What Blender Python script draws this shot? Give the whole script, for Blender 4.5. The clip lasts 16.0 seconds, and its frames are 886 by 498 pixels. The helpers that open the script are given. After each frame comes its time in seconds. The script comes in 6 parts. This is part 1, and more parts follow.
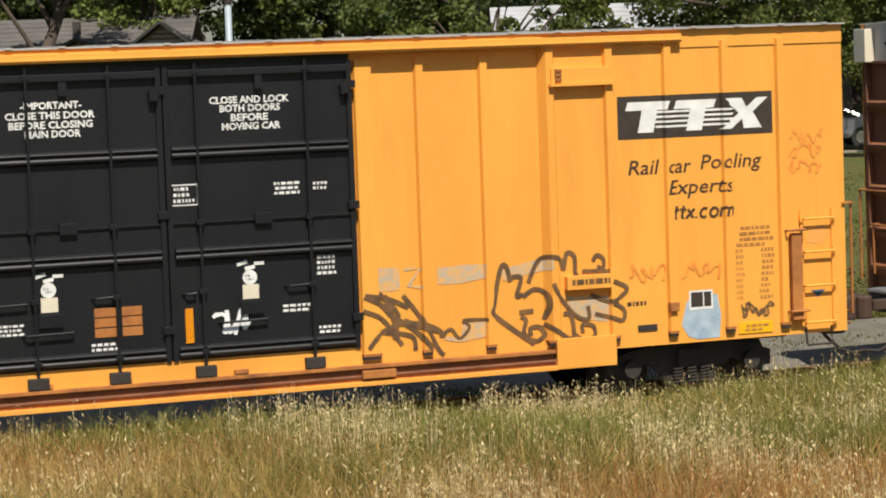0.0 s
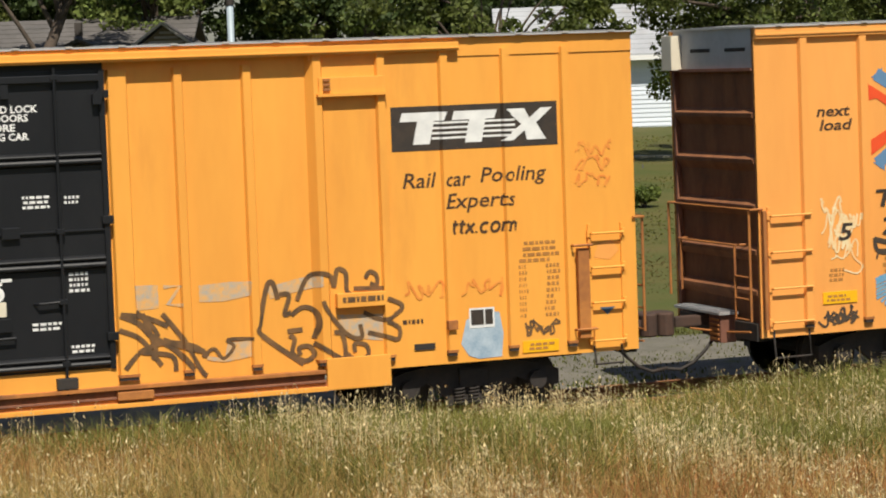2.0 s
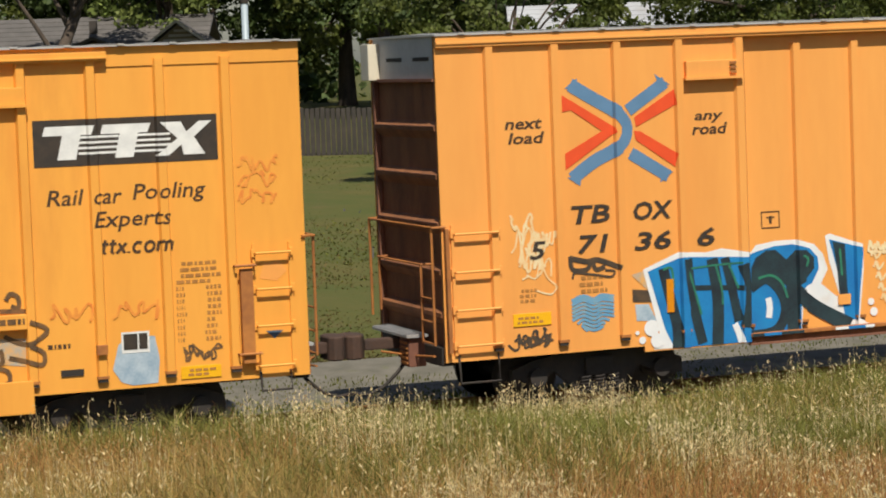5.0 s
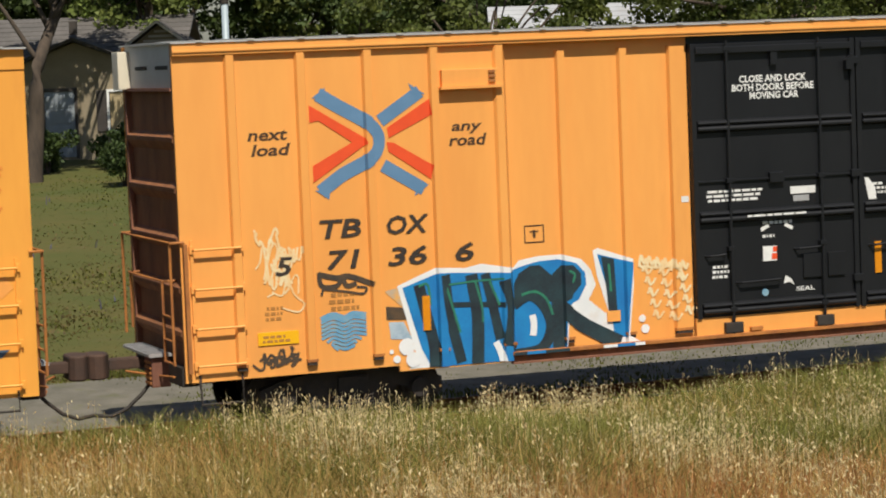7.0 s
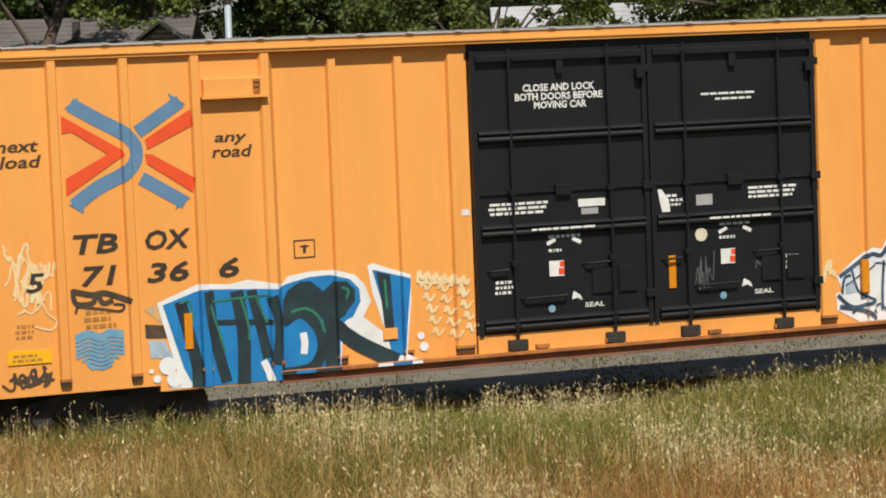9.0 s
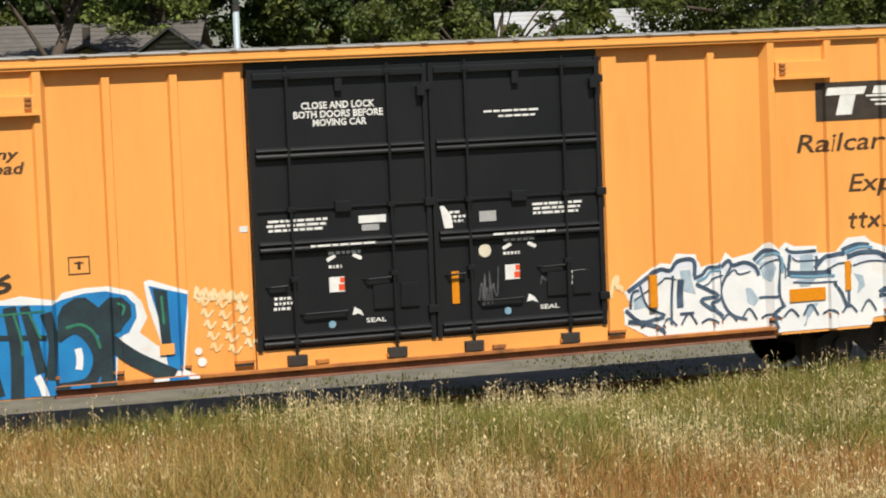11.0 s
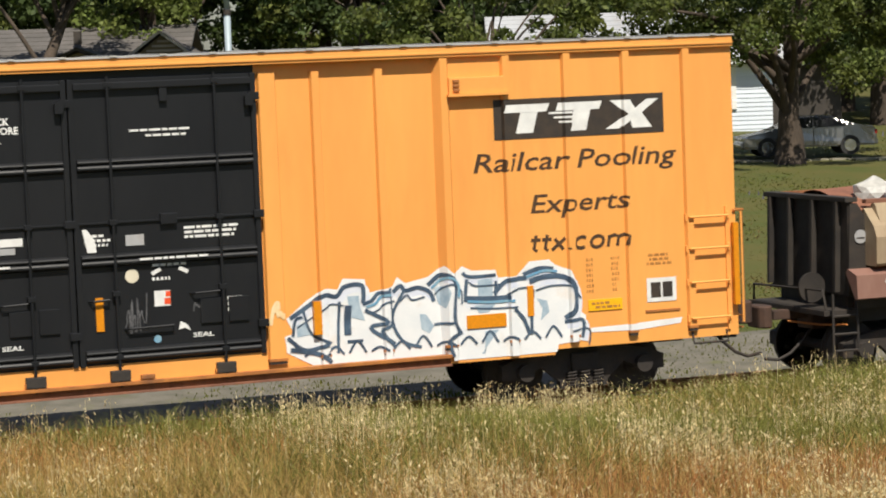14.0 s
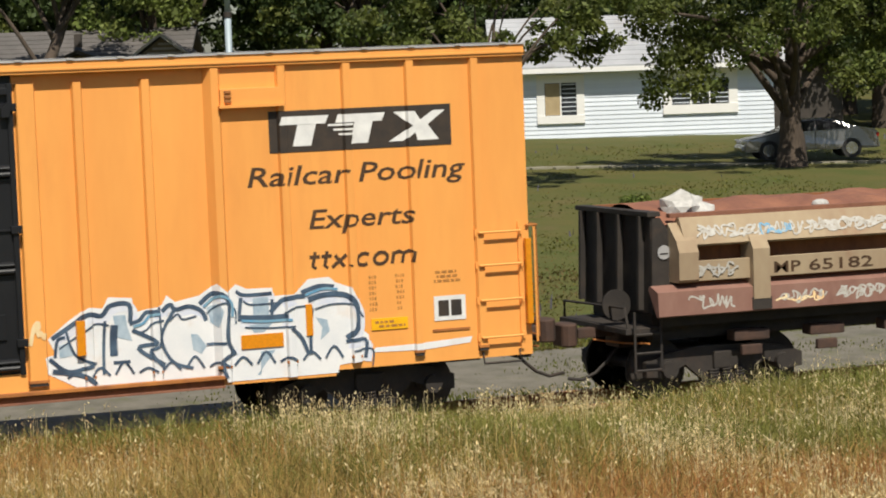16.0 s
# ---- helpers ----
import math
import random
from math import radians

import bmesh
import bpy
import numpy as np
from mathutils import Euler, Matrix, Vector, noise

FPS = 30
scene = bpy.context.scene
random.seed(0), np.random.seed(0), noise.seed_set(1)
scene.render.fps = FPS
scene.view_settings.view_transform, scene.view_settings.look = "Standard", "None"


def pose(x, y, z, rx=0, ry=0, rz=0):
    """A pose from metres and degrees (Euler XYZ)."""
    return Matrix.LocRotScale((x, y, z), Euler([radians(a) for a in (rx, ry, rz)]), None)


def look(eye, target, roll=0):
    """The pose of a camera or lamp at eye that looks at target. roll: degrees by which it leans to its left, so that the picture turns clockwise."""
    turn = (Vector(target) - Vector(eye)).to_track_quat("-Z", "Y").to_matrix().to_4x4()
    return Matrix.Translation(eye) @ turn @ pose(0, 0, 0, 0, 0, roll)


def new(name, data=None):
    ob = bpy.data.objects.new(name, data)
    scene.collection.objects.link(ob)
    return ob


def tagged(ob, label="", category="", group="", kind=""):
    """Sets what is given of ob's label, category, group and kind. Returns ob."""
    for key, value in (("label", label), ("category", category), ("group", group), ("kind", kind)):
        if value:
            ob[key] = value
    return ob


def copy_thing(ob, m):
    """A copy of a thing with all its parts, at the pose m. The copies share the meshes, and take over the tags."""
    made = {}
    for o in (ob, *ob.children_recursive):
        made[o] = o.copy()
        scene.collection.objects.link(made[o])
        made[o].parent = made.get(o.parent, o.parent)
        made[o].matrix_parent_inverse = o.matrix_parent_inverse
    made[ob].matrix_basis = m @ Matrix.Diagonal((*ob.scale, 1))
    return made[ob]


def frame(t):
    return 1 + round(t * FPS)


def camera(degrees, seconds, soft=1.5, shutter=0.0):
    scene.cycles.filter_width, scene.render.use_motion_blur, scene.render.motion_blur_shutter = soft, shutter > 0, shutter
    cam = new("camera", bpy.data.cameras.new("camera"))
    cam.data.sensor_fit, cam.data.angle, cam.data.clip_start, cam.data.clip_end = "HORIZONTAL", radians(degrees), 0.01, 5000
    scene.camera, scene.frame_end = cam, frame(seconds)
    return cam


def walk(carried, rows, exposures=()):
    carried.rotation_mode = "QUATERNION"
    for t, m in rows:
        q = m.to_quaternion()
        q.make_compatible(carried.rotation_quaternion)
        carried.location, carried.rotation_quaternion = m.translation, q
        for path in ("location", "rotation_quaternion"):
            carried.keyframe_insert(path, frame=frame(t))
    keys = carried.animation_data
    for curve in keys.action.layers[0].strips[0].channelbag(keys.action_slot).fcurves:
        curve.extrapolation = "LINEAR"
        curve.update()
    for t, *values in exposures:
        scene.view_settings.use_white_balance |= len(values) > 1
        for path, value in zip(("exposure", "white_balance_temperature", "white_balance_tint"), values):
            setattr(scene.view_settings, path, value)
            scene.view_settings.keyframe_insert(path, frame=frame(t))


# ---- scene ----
# A goods train rolls past a dry-grass verge; houses and trees stand behind the line.
# x runs along the track, y away from the camera, z up from the rail head.
cam = camera(19.99, 16.0, soft=1.9, shutter=0.25)
YAW, PITCH, ROLL = -20.551, -4.299, -2.020
EYE = Vector((0.0, -29.946, 4.68))
# seconds, yaw and pitch about the mean (degrees), metres backwards
SWAY = [
    (0.0, 0.02, -0.06, 0.13), (0.5, 0.02, -0.06, 0.11), (1.0, 0.02, -0.05, 0.09), (1.5, 0.02, -0.05, 0.07),
    (2.0, 0.07, -0.03, 0.05), (2.5, 0.10, -0.05, 0.03), (3.0, 0.07, -0.04, 0.02), (3.7, 0.08, -0.05, 0.03),
    (4.6, 0.30, -0.06, 0.04), (5.8, 0.48, -0.07, 0.04), (6.0, 0.47, -0.07, 0.03), (6.1, 0.33, -0.07, 0.02),
    (6.2, 0.14, -0.07, 0.0), (6.3, -0.05, -0.07, -0.02), (6.5, -0.05, -0.07, -0.05), (7.0, -0.04, -0.06, -0.08),
    (7.5, -0.05, -0.05, -0.10), (8.0, -0.04, -0.04, -0.12), (8.5, -0.04, -0.04, -0.12), (8.9, -0.02, -0.05, -0.11),
    (9.0, 0.03, -0.05, -0.11), (9.1, 0.33, -0.05, -0.09), (9.2, 0.46, -0.05, -0.05), (10.2, 0.30, -0.02, 0.65),
    (11.3, 0.06, 0.01, 1.39), (11.5, 0.02, 0.02, 1.40), (12.0, -0.03, 0.04, 1.43), (12.5, -0.09, 0.04, 1.46),
    (13.0, -0.08, 0.05, 1.48), (13.5, -0.07, 0.06, 1.47), (14.0, -0.09, 0.08, 1.44), (14.5, -0.09, 0.09, 1.40),
    (15.0, -0.09, 0.11, 1.35), (15.5, -0.08, 0.13, 1.32), (16.0, -0.07, 0.15, 1.31),
]
path = []
for t, dyaw, dpitch, back in SWAY:
    turn = pose(0, 0, 0, 90 + PITCH + dpitch, 0, YAW + dyaw) @ pose(0, 0, 0, 0, 0, ROLL)
    ahead = turn.to_3x3() @ Vector((0, 0, -1))
    path.append((t, Matrix.Translation(EYE - ahead * back) @ turn))
# the clip's own exposure drifts a little
EXPOSURE = [(0.0, 0.26), (1.0, 0.22), (2.0, 0.17), (3.5, 0.10), (6.0, 0.08), (9.0, 0.07), (11.5, 0.29), (13.0, 0.27), (14.5, 0.24), (16.0, 0.15)]
walk(cam, path, EXPOSURE)

# way of the train along the track, metres
RUN = [
    (0.0, 0.0), (0.5, 0.796), (1.0, 1.592), (1.5, 2.388), (2.0, 3.183), (2.5, 3.977), (3.0, 4.769), (3.5, 5.560), (6.0, 9.508),
    (6.5, 10.301), (7.0, 11.094), (7.5, 11.888), (8.0, 12.680), (8.5, 13.469), (9.0, 14.253), (11.5, 18.152), (12.0, 18.936),
    (12.5, 19.723), (13.0, 20.514), (13.5, 21.304), (14.0, 22.094), (14.5, 22.883), (15.0, 23.671), (15.5, 24.458), (16.0, 25.244),
]

# ---- light ----
SUN = Vector((-0.07, -0.56, 0.83)).normalized()
world = bpy.data.worlds.new("sky")
scene.world = world
world.use_nodes = True
wn = world.node_tree.nodes
sky = wn.new("ShaderNodeTexSky")
sky.sky_type = "NISHITA"
sky.sun_disc = False
sky.sun_elevation = math.asin(SUN.z)
sky.sun_rotation = math.atan2(SUN.x, SUN.y)
wn["Background"].inputs["Strength"].default_value = 0.065
world.node_tree.links.new(sky.outputs[0], wn["Background"].inputs["Color"])
sun_data = bpy.data.lights.new("sun", "SUN")
sun_data.energy, sun_data.angle, sun_data.color = 5.0, radians(0.53), (1.0, 0.93, 0.80)
sun = new("sun", sun_data)
sun.matrix_basis = look(SUN * 60, (0, 0, 0))


# ---- materials ----
def mat(name, c1, c2=None, scale=3.0, rough=0.6, metal=0.0, bump=0.15, fine=40.0, stretch=(1, 1, 1), rand=0.0, stain=None, stain_amount=0.35, island=False):
    """Two-scale noise between two colours, optional stains, relief and a random shift from piece to piece."""
    m = bpy.data.materials.new(name)
    m.use_nodes = True
    nt = m.node_tree
    n, link = nt.nodes, nt.links.new
    bsdf = n["Principled BSDF"]
    bsdf.inputs["Roughness"].default_value = rough
    bsdf.inputs["Metallic"].default_value = metal
    c2 = c2 or tuple(v * 0.8 for v in c1)
    tc = n.new("ShaderNodeTexCoord")
    mp = n.new("ShaderNodeMapping")
    mp.inputs["Scale"].default_value = stretch
    link(tc.outputs["Object"], mp.inputs["Vector"])
    big, small = n.new("ShaderNodeTexNoise"), n.new("ShaderNodeTexNoise")
    for node, sc, de in ((big, scale, 4), (small, fine, 3)):
        node.inputs["Scale"].default_value = sc
        node.inputs["Detail"].default_value = de
        link(mp.outputs[0], node.inputs["Vector"])
    add = n.new("ShaderNodeMath")
    add.operation = "MULTIPLY_ADD"
    add.inputs[1].default_value = 0.35
    link(small.outputs["Fac"], add.inputs[0])
    link(big.outputs["Fac"], add.inputs[2])
    ramp = n.new("ShaderNodeMapRange")
    ramp.inputs["From Min"].default_value, ramp.inputs["From Max"].default_value = 0.48, 0.88
    link(add.outputs[0], ramp.inputs["Value"])
    mix = n.new("ShaderNodeMix")
    mix.data_type = "RGBA"
    link(ramp.outputs[0], mix.inputs["Factor"])
    mix.inputs["A"].default_value, mix.inputs["B"].default_value = (*c1, 1), (*c2, 1)
    out = mix.outputs["Result"]
    if stain:
        st = n.new("ShaderNodeTexNoise")
        st.inputs["Scale"].default_value, st.inputs["Detail"].default_value = scale * 0.7, 8
        st.inputs["Roughness"].default_value = 0.7
        mp2 = n.new("ShaderNodeMapping")
        mp2.inputs["Scale"].default_value, mp2.inputs["Location"].default_value = stretch, (7, 3, 5)
        link(tc.outputs["Object"], mp2.inputs["Vector"])
        link(mp2.outputs[0], st.inputs["Vector"])
        r2 = n.new("ShaderNodeMapRange")
        r2.inputs["From Min"].default_value, r2.inputs["From Max"].default_value = 0.56, 0.72
        r2.inputs["To Max"].default_value = stain_amount
        link(st.outputs["Fac"], r2.inputs["Value"])
        m2 = n.new("ShaderNodeMix")
        m2.data_type = "RGBA"
        link(r2.outputs[0], m2.inputs["Factor"])
        link(out, m2.inputs["A"])
        m2.inputs["B"].default_value = (*stain, 1)
        out = m2.outputs["Result"]
    if rand or island:
        src = n.new("ShaderNodeNewGeometry").outputs["Random Per Island"] if island else n.new("ShaderNodeObjectInfo").outputs["Random"]
        hs = n.new("ShaderNodeHueSaturation")
        mr = n.new("ShaderNodeMapRange")
        mr.inputs["To Min"].default_value, mr.inputs["To Max"].default_value = 1 - rand, 1 + rand
        link(src, mr.inputs["Value"])
        link(mr.outputs[0], hs.inputs["Value"])
        link(out, hs.inputs["Color"])
        out = hs.outputs["Color"]
    link(out, bsdf.inputs["Base Color"])
    if bump:
        bp = n.new("ShaderNodeBump")
        bp.inputs["Strength"].default_value, bp.inputs["Distance"].default_value = bump, 0.02
        link(add.outputs[0], bp.inputs["Height"])
        link(bp.outputs[0], bsdf.inputs["Normal"])
    return m


def leafy(name, c1, c2, rand=0.35, trans=0.35):
    """Leaf or blade: diffuse with some light through it, each leaf a little different."""
    m = mat(name, c1, c2, 1.2, 0.7, 0, 0, 9.0, rand=rand, island=True)
    n, link = m.node_tree.nodes, m.node_tree.links.new
    tr = n.new("ShaderNodeBsdfTranslucent")
    ms = n.new("ShaderNodeMixShader")
    ms.inputs[0].default_value = trans
    bsdf = n["Principled BSDF"]
    col = bsdf.inputs["Base Color"].links[0].from_socket
    link(col, tr.inputs["Color"])
    link(bsdf.outputs[0], ms.inputs[1])
    link(tr.outputs[0], ms.inputs[2])
    link(ms.outputs[0], n["Material Output"].inputs["Surface"])
    return m


M = {}
M["orange"] = mat("orange_paint", (0.87, 0.39, 0.062), (0.79, 0.335, 0.052), 0.9, 0.5, 0, 0.16, 9, (1, 1, 0.22), stain=(0.60, 0.225, 0.040), stain_amount=0.45)
M["orange_pale"] = mat("pale_orange_paint", (0.87, 0.385, 0.092), (0.80, 0.335, 0.078), 0.9, 0.5, 0, 0.16, 9, (1, 1, 0.22), stain=(0.64, 0.25, 0.06), stain_amount=0.42)
M["orange_dirty"] = mat("grimy_orange_paint", (0.50, 0.19, 0.04), (0.28, 0.10, 0.03), 2.0, 0.7, 0, 0.2, 14, stain=(0.10, 0.05, 0.03), stain_amount=0.6)
M["rust"] = mat("rust_brown", (0.30, 0.118, 0.044), (0.18, 0.072, 0.030), 2.5, 0.8, 0, 0.25, 20, (1, 1, 0.4), stain=(0.07, 0.036, 0.022), stain_amount=0.6)
M["dark_rust"] = mat("dark_oily_rust", (0.085, 0.045, 0.030), (0.045, 0.028, 0.022), 4, 0.8, 0, 0.3, 25)
M["rust_light"] = mat("rusty_red_steel", (0.27, 0.115, 0.065), (0.17, 0.07, 0.045), 2.0, 0.8, 0, 0.25, 18, (1, 1, 0.5), stain=(0.10, 0.05, 0.035), stain_amount=0.6)
M["black"] = mat("black_door_paint", (0.0085, 0.0092, 0.0115), (0.0125, 0.0132, 0.0155), 1.2, 0.42, 0, 0.06, 12, (1, 1, 0.4), stain=(0.028, 0.027, 0.026), stain_amount=0.3)
M["black"].node_tree.nodes["Principled BSDF"].inputs["Specular IOR Level"].default_value = 0.4
M["dark"] = mat("dark_underframe_steel", (0.022, 0.018, 0.016), (0.040, 0.032, 0.026), 3.0, 0.75, 0, 0.3, 25, stain=(0.09, 0.05, 0.03), stain_amount=0.4)
M["steel"] = mat("grey_galvanised_steel", (0.50, 0.50, 0.51), (0.40, 0.40, 0.41), 1.5, 0.5, 0.3, 0.1, 15, stain=(0.30, 0.17, 0.11), stain_amount=0.4)
M["roof"] = mat("galvanised_roof", (0.55, 0.53, 0.50), (0.42, 0.41, 0.40), 0.8, 0.5, 0.2, 0.1, 8, stain=(0.35, 0.25, 0.17), stain_amount=0.4)
M["cream"] = mat("cream_paint", (0.72, 0.66, 0.52), (0.62, 0.56, 0.44), 3, 0.6)
M["white"] = mat("white_paint", (0.80, 0.80, 0.78), (0.66, 0.66, 0.65), 6, 0.6, 0, 0.0, 40)
M["ink"] = mat("black_lettering_paint", (0.030, 0.024, 0.020), (0.05, 0.035, 0.025), 8, 0.6, 0, 0.0, 40)
M["brown_ink"] = mat("brown_faded_lettering", (0.050, 0.027, 0.014), (0.085, 0.042, 0.018), 8, 0.6, 0, 0.0, 40)
M["faint_ink"] = mat("faded_small_stencil", (0.34, 0.15, 0.035), (0.50, 0.22, 0.05), 8, 0.6, 0, 0.0, 40)
M["blue"] = mat("blue_lettering_paint", (0.12, 0.24, 0.40), (0.10, 0.21, 0.36), 4, 0.55, 0, 0)
M["red"] = mat("red_lettering_paint", (0.80, 0.085, 0.018), (0.72, 0.075, 0.018), 4, 0.55, 0, 0)
M["yellow"] = mat("yellow_label", (0.88, 0.47, 0.006), (0.84, 0.42, 0.006), 6, 0.5, 0, 0)
M["amber"] = mat("amber_reflector", (0.75, 0.27, 0.01), (0.62, 0.22, 0.01), 30, 0.3, 0, 0.05)
M["grey"] = mat("faded_grey_spray", (0.42, 0.37, 0.30), (0.72, 0.38, 0.11), 11, 0.7, 0, 0)
M["spray_black"] = mat("black_spray", (0.035, 0.03, 0.025), (0.10, 0.06, 0.03), 6, 0.7, 0, 0)
M["spray_brown"] = mat("thin_brown_spray", (0.075, 0.045, 0.022), (0.20, 0.10, 0.035), 6, 0.7, 0, 0)
M["spray_blue"] = mat("bright_blue_spray", (0.010, 0.22, 0.52), (0.010, 0.15, 0.42), 2.5, 0.6, 0, 0)
M["spray_navy"] = mat("black_navy_spray", (0.012, 0.018, 0.026), (0.02, 0.05, 0.06), 2.5, 0.6, 0, 0)
M["spray_green"] = mat("green_spray", (0.03, 0.22, 0.12), (0.02, 0.12, 0.10), 4, 0.6, 0, 0)
M["spray_white"] = mat("white_spray", (0.80, 0.80, 0.80), (0.70, 0.72, 0.74), 3, 0.65, 0, 0, stain=(0.62, 0.45, 0.30), stain_amount=0.35)
M["spray_pale"] = mat("pale_blue_spray", (0.44, 0.53, 0.60), (0.26, 0.36, 0.46), 7, 0.65, 0, 0)
M["spray_lilac"] = mat("pale_lilac_spray", (0.60, 0.64, 0.76), (0.74, 0.76, 0.80), 5, 0.65, 0, 0)
M["faint_grey"] = mat("faint_grey_spray", (0.11, 0.11, 0.115), (0.05, 0.05, 0.055), 9, 0.7, 0, 0)
M["spray_chalk"] = mat("worn_chalky_spray", (0.50, 0.49, 0.46), (0.36, 0.33, 0.28), 14, 0.8, 0, 0)
M["spray_steel"] = mat("steel_blue_spray", (0.030, 0.052, 0.090), (0.075, 0.125, 0.19), 4, 0.65, 0, 0)
M["spray_sky"] = mat("sky_blue_spray", (0.10, 0.30, 0.50), (0.22, 0.36, 0.44), 9, 0.65, 0, 0)
M["spray_cream"] = mat("cream_spray", (0.80, 0.68, 0.42), (0.80, 0.52, 0.24), 6, 0.65, 0, 0)
M["spray_red"] = mat("faint_red_spray", (0.72, 0.22, 0.035), (0.80, 0.32, 0.05), 9, 0.65, 0, 0)
M["rock"] = mat("grey_broken_concrete", (0.55, 0.54, 0.51), (0.38, 0.37, 0.35), 5, 0.9, 0, 0.5, 20)
M["ballast"] = mat("grey_ballast", (0.34, 0.30, 0.245), (0.19, 0.165, 0.135), 6, 0.9, 0, 0.8, 30, island=True, rand=0.35)
M["gravel"] = mat("pale_gravel", (0.168, 0.152, 0.122), (0.105, 0.098, 0.074), 2.5, 0.95, 0, 1.0, 28, stain=(0.11, 0.115, 0.035), stain_amount=0.9)
M["tie"] = mat("weathered_sleeper_wood", (0.10, 0.08, 0.065), (0.055, 0.045, 0.04), 4, 0.85, 0, 0.4, 30, (0.3, 1, 1), rand=0.25)
M["lawn"] = mat("rough_lawn", (0.056, 0.070, 0.007), (0.090, 0.078, 0.014), 0.6, 0.95, 0, 1.0, 9, stain=(0.115, 0.080, 0.030), stain_amount=0.7)
M["green_blade"] = leafy("green_grass", (0.165, 0.178, 0.032), (0.235, 0.220, 0.050), 0.45)
M["meadow_blade"] = leafy("meadow_grass", (0.090, 0.108, 0.014), (0.130, 0.125, 0.022), 0.5)
M["olive_blade"] = leafy("olive_brown_grass", (0.10, 0.078, 0.020), (0.15, 0.105, 0.036), 0.4)
M["straw_blade"] = leafy("straw_grass", (0.42, 0.275, 0.085), (0.52, 0.365, 0.130), 0.4)
M["russet_blade"] = leafy("russet_grass", (0.42, 0.175, 0.055), (0.46, 0.235, 0.080), 0.4)
M["seed"] = leafy("pale_seed_heads", (0.64, 0.50, 0.24), (0.80, 0.69, 0.42), 0.35, 0.4)
M["leaf_dark"] = leafy("dark_leaves", (0.035, 0.062, 0.014), (0.065, 0.095, 0.020), 0.45, 0.3)
M["leaf_mid"] = leafy("green_leaves", (0.070, 0.102, 0.018), (0.130, 0.145, 0.030), 0.55, 0.35)
M["leaf_light"] = leafy("yellow_green_leaves", (0.11, 0.16, 0.030), (0.19, 0.22, 0.055), 0.5, 0.4)
M["bark"] = mat("grey_brown_bark", (0.085, 0.062, 0.045), (0.045, 0.034, 0.026), 4, 0.95, 0, 0.7, 16, (1, 1, 0.25))
M["siding"] = mat("white_board_siding", (0.70, 0.76, 0.83), (0.64, 0.70, 0.78), 1.0, 0.6, 0, 0.05, 12, rand=0.05)
M["trim"] = mat("white_trim", (0.80, 0.80, 0.78), (0.76, 0.76, 0.74), 4, 0.55)
# duller than the white trim, for the tan house gable
M["dull_trim"] = mat("dull_pale_trim", (0.50, 0.47, 0.43), (0.44, 0.41, 0.37), 4, 0.7)
M["stucco"] = mat("tan_stucco", (0.29, 0.24, 0.16), (0.22, 0.18, 0.12), 1.5, 0.9, 0, 0.4, 30)
M["shingle"] = mat("grey_shingles", (0.115, 0.105, 0.10), (0.075, 0.07, 0.066), 1.5, 0.9, 0, 0.4, 12, rand=0.1)
M["metal_roof"] = mat("pale_metal_roof", (0.42, 0.43, 0.45), (0.34, 0.35, 0.37), 0.8, 0.55, 0.0, 0.1, 6, stain=(0.30, 0.27, 0.24), stain_amount=0.5)
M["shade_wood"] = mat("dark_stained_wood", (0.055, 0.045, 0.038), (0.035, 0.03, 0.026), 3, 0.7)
M["glass"] = mat("dark_window_glass", (0.03, 0.035, 0.04), (0.05, 0.055, 0.06), 1, 0.08, 0, 0)
M["blind"] = mat("tan_window_blind", (0.42, 0.33, 0.19), (0.35, 0.27, 0.15), 4, 0.8)
M["door_blue"] = mat("grey_blue_door_paint", (0.26, 0.29, 0.32), (0.21, 0.235, 0.26), 2, 0.5)
M["car_silver"] = mat("silver_car_paint", (0.30, 0.30, 0.30), (0.26, 0.26, 0.26), 1, 0.25, 0.7, 0)
M["tyre"] = mat("black_rubber", (0.02, 0.02, 0.02), (0.03, 0.03, 0.03), 6, 0.85)
M["chrome"] = mat("bright_metal", (0.6, 0.6, 0.6), (0.5, 0.5, 0.5), 4, 0.25, 0.9, 0)
M["lamp_red"] = mat("red_lens", (0.35, 0.02, 0.015), (0.3, 0.02, 0.015), 6, 0.2, 0, 0)
M["pole"] = mat("pale_painted_pole", (0.36, 0.43, 0.47), (0.30, 0.36, 0.40), 2, 0.5, 0.1, 0.05)
M["kerb"] = mat("pale_concrete_path", (0.27, 0.25, 0.19), (0.20, 0.19, 0.13), 1.5, 0.9, 0, 0.3, 20)
M["tan_hopper"] = mat("chalky_tan_paint", (0.37, 0.29, 0.185), (0.29, 0.205, 0.13), 1.2, 0.8, 0, 0.2, 10, (1, 1, 0.5), stain=(0.25, 0.11, 0.06), stain_amount=0.8)
M["red_hopper"] = mat("chalky_oxide_paint", (0.27, 0.15, 0.115), (0.20, 0.095, 0.07), 1.2, 0.8, 0, 0.2, 10, (1, 1, 0.5), stain=(0.14, 0.065, 0.045), stain_amount=0.7)
M["flower"] = leafy("blue_wildflowers", (0.13, 0.125, 0.17), (0.17, 0.16, 0.20), 0.3)


# ---- mesh helpers ----
def finish(bm, name, material, smooth=False):
    me = bpy.data.meshes.new(name)
    bmesh.ops.recalc_face_normals(bm, faces=bm.faces)
    bm.to_mesh(me)
    bm.free()
    if material:
        me.materials.append(M[material])
    if smooth:
        me.shade_smooth()
    return me


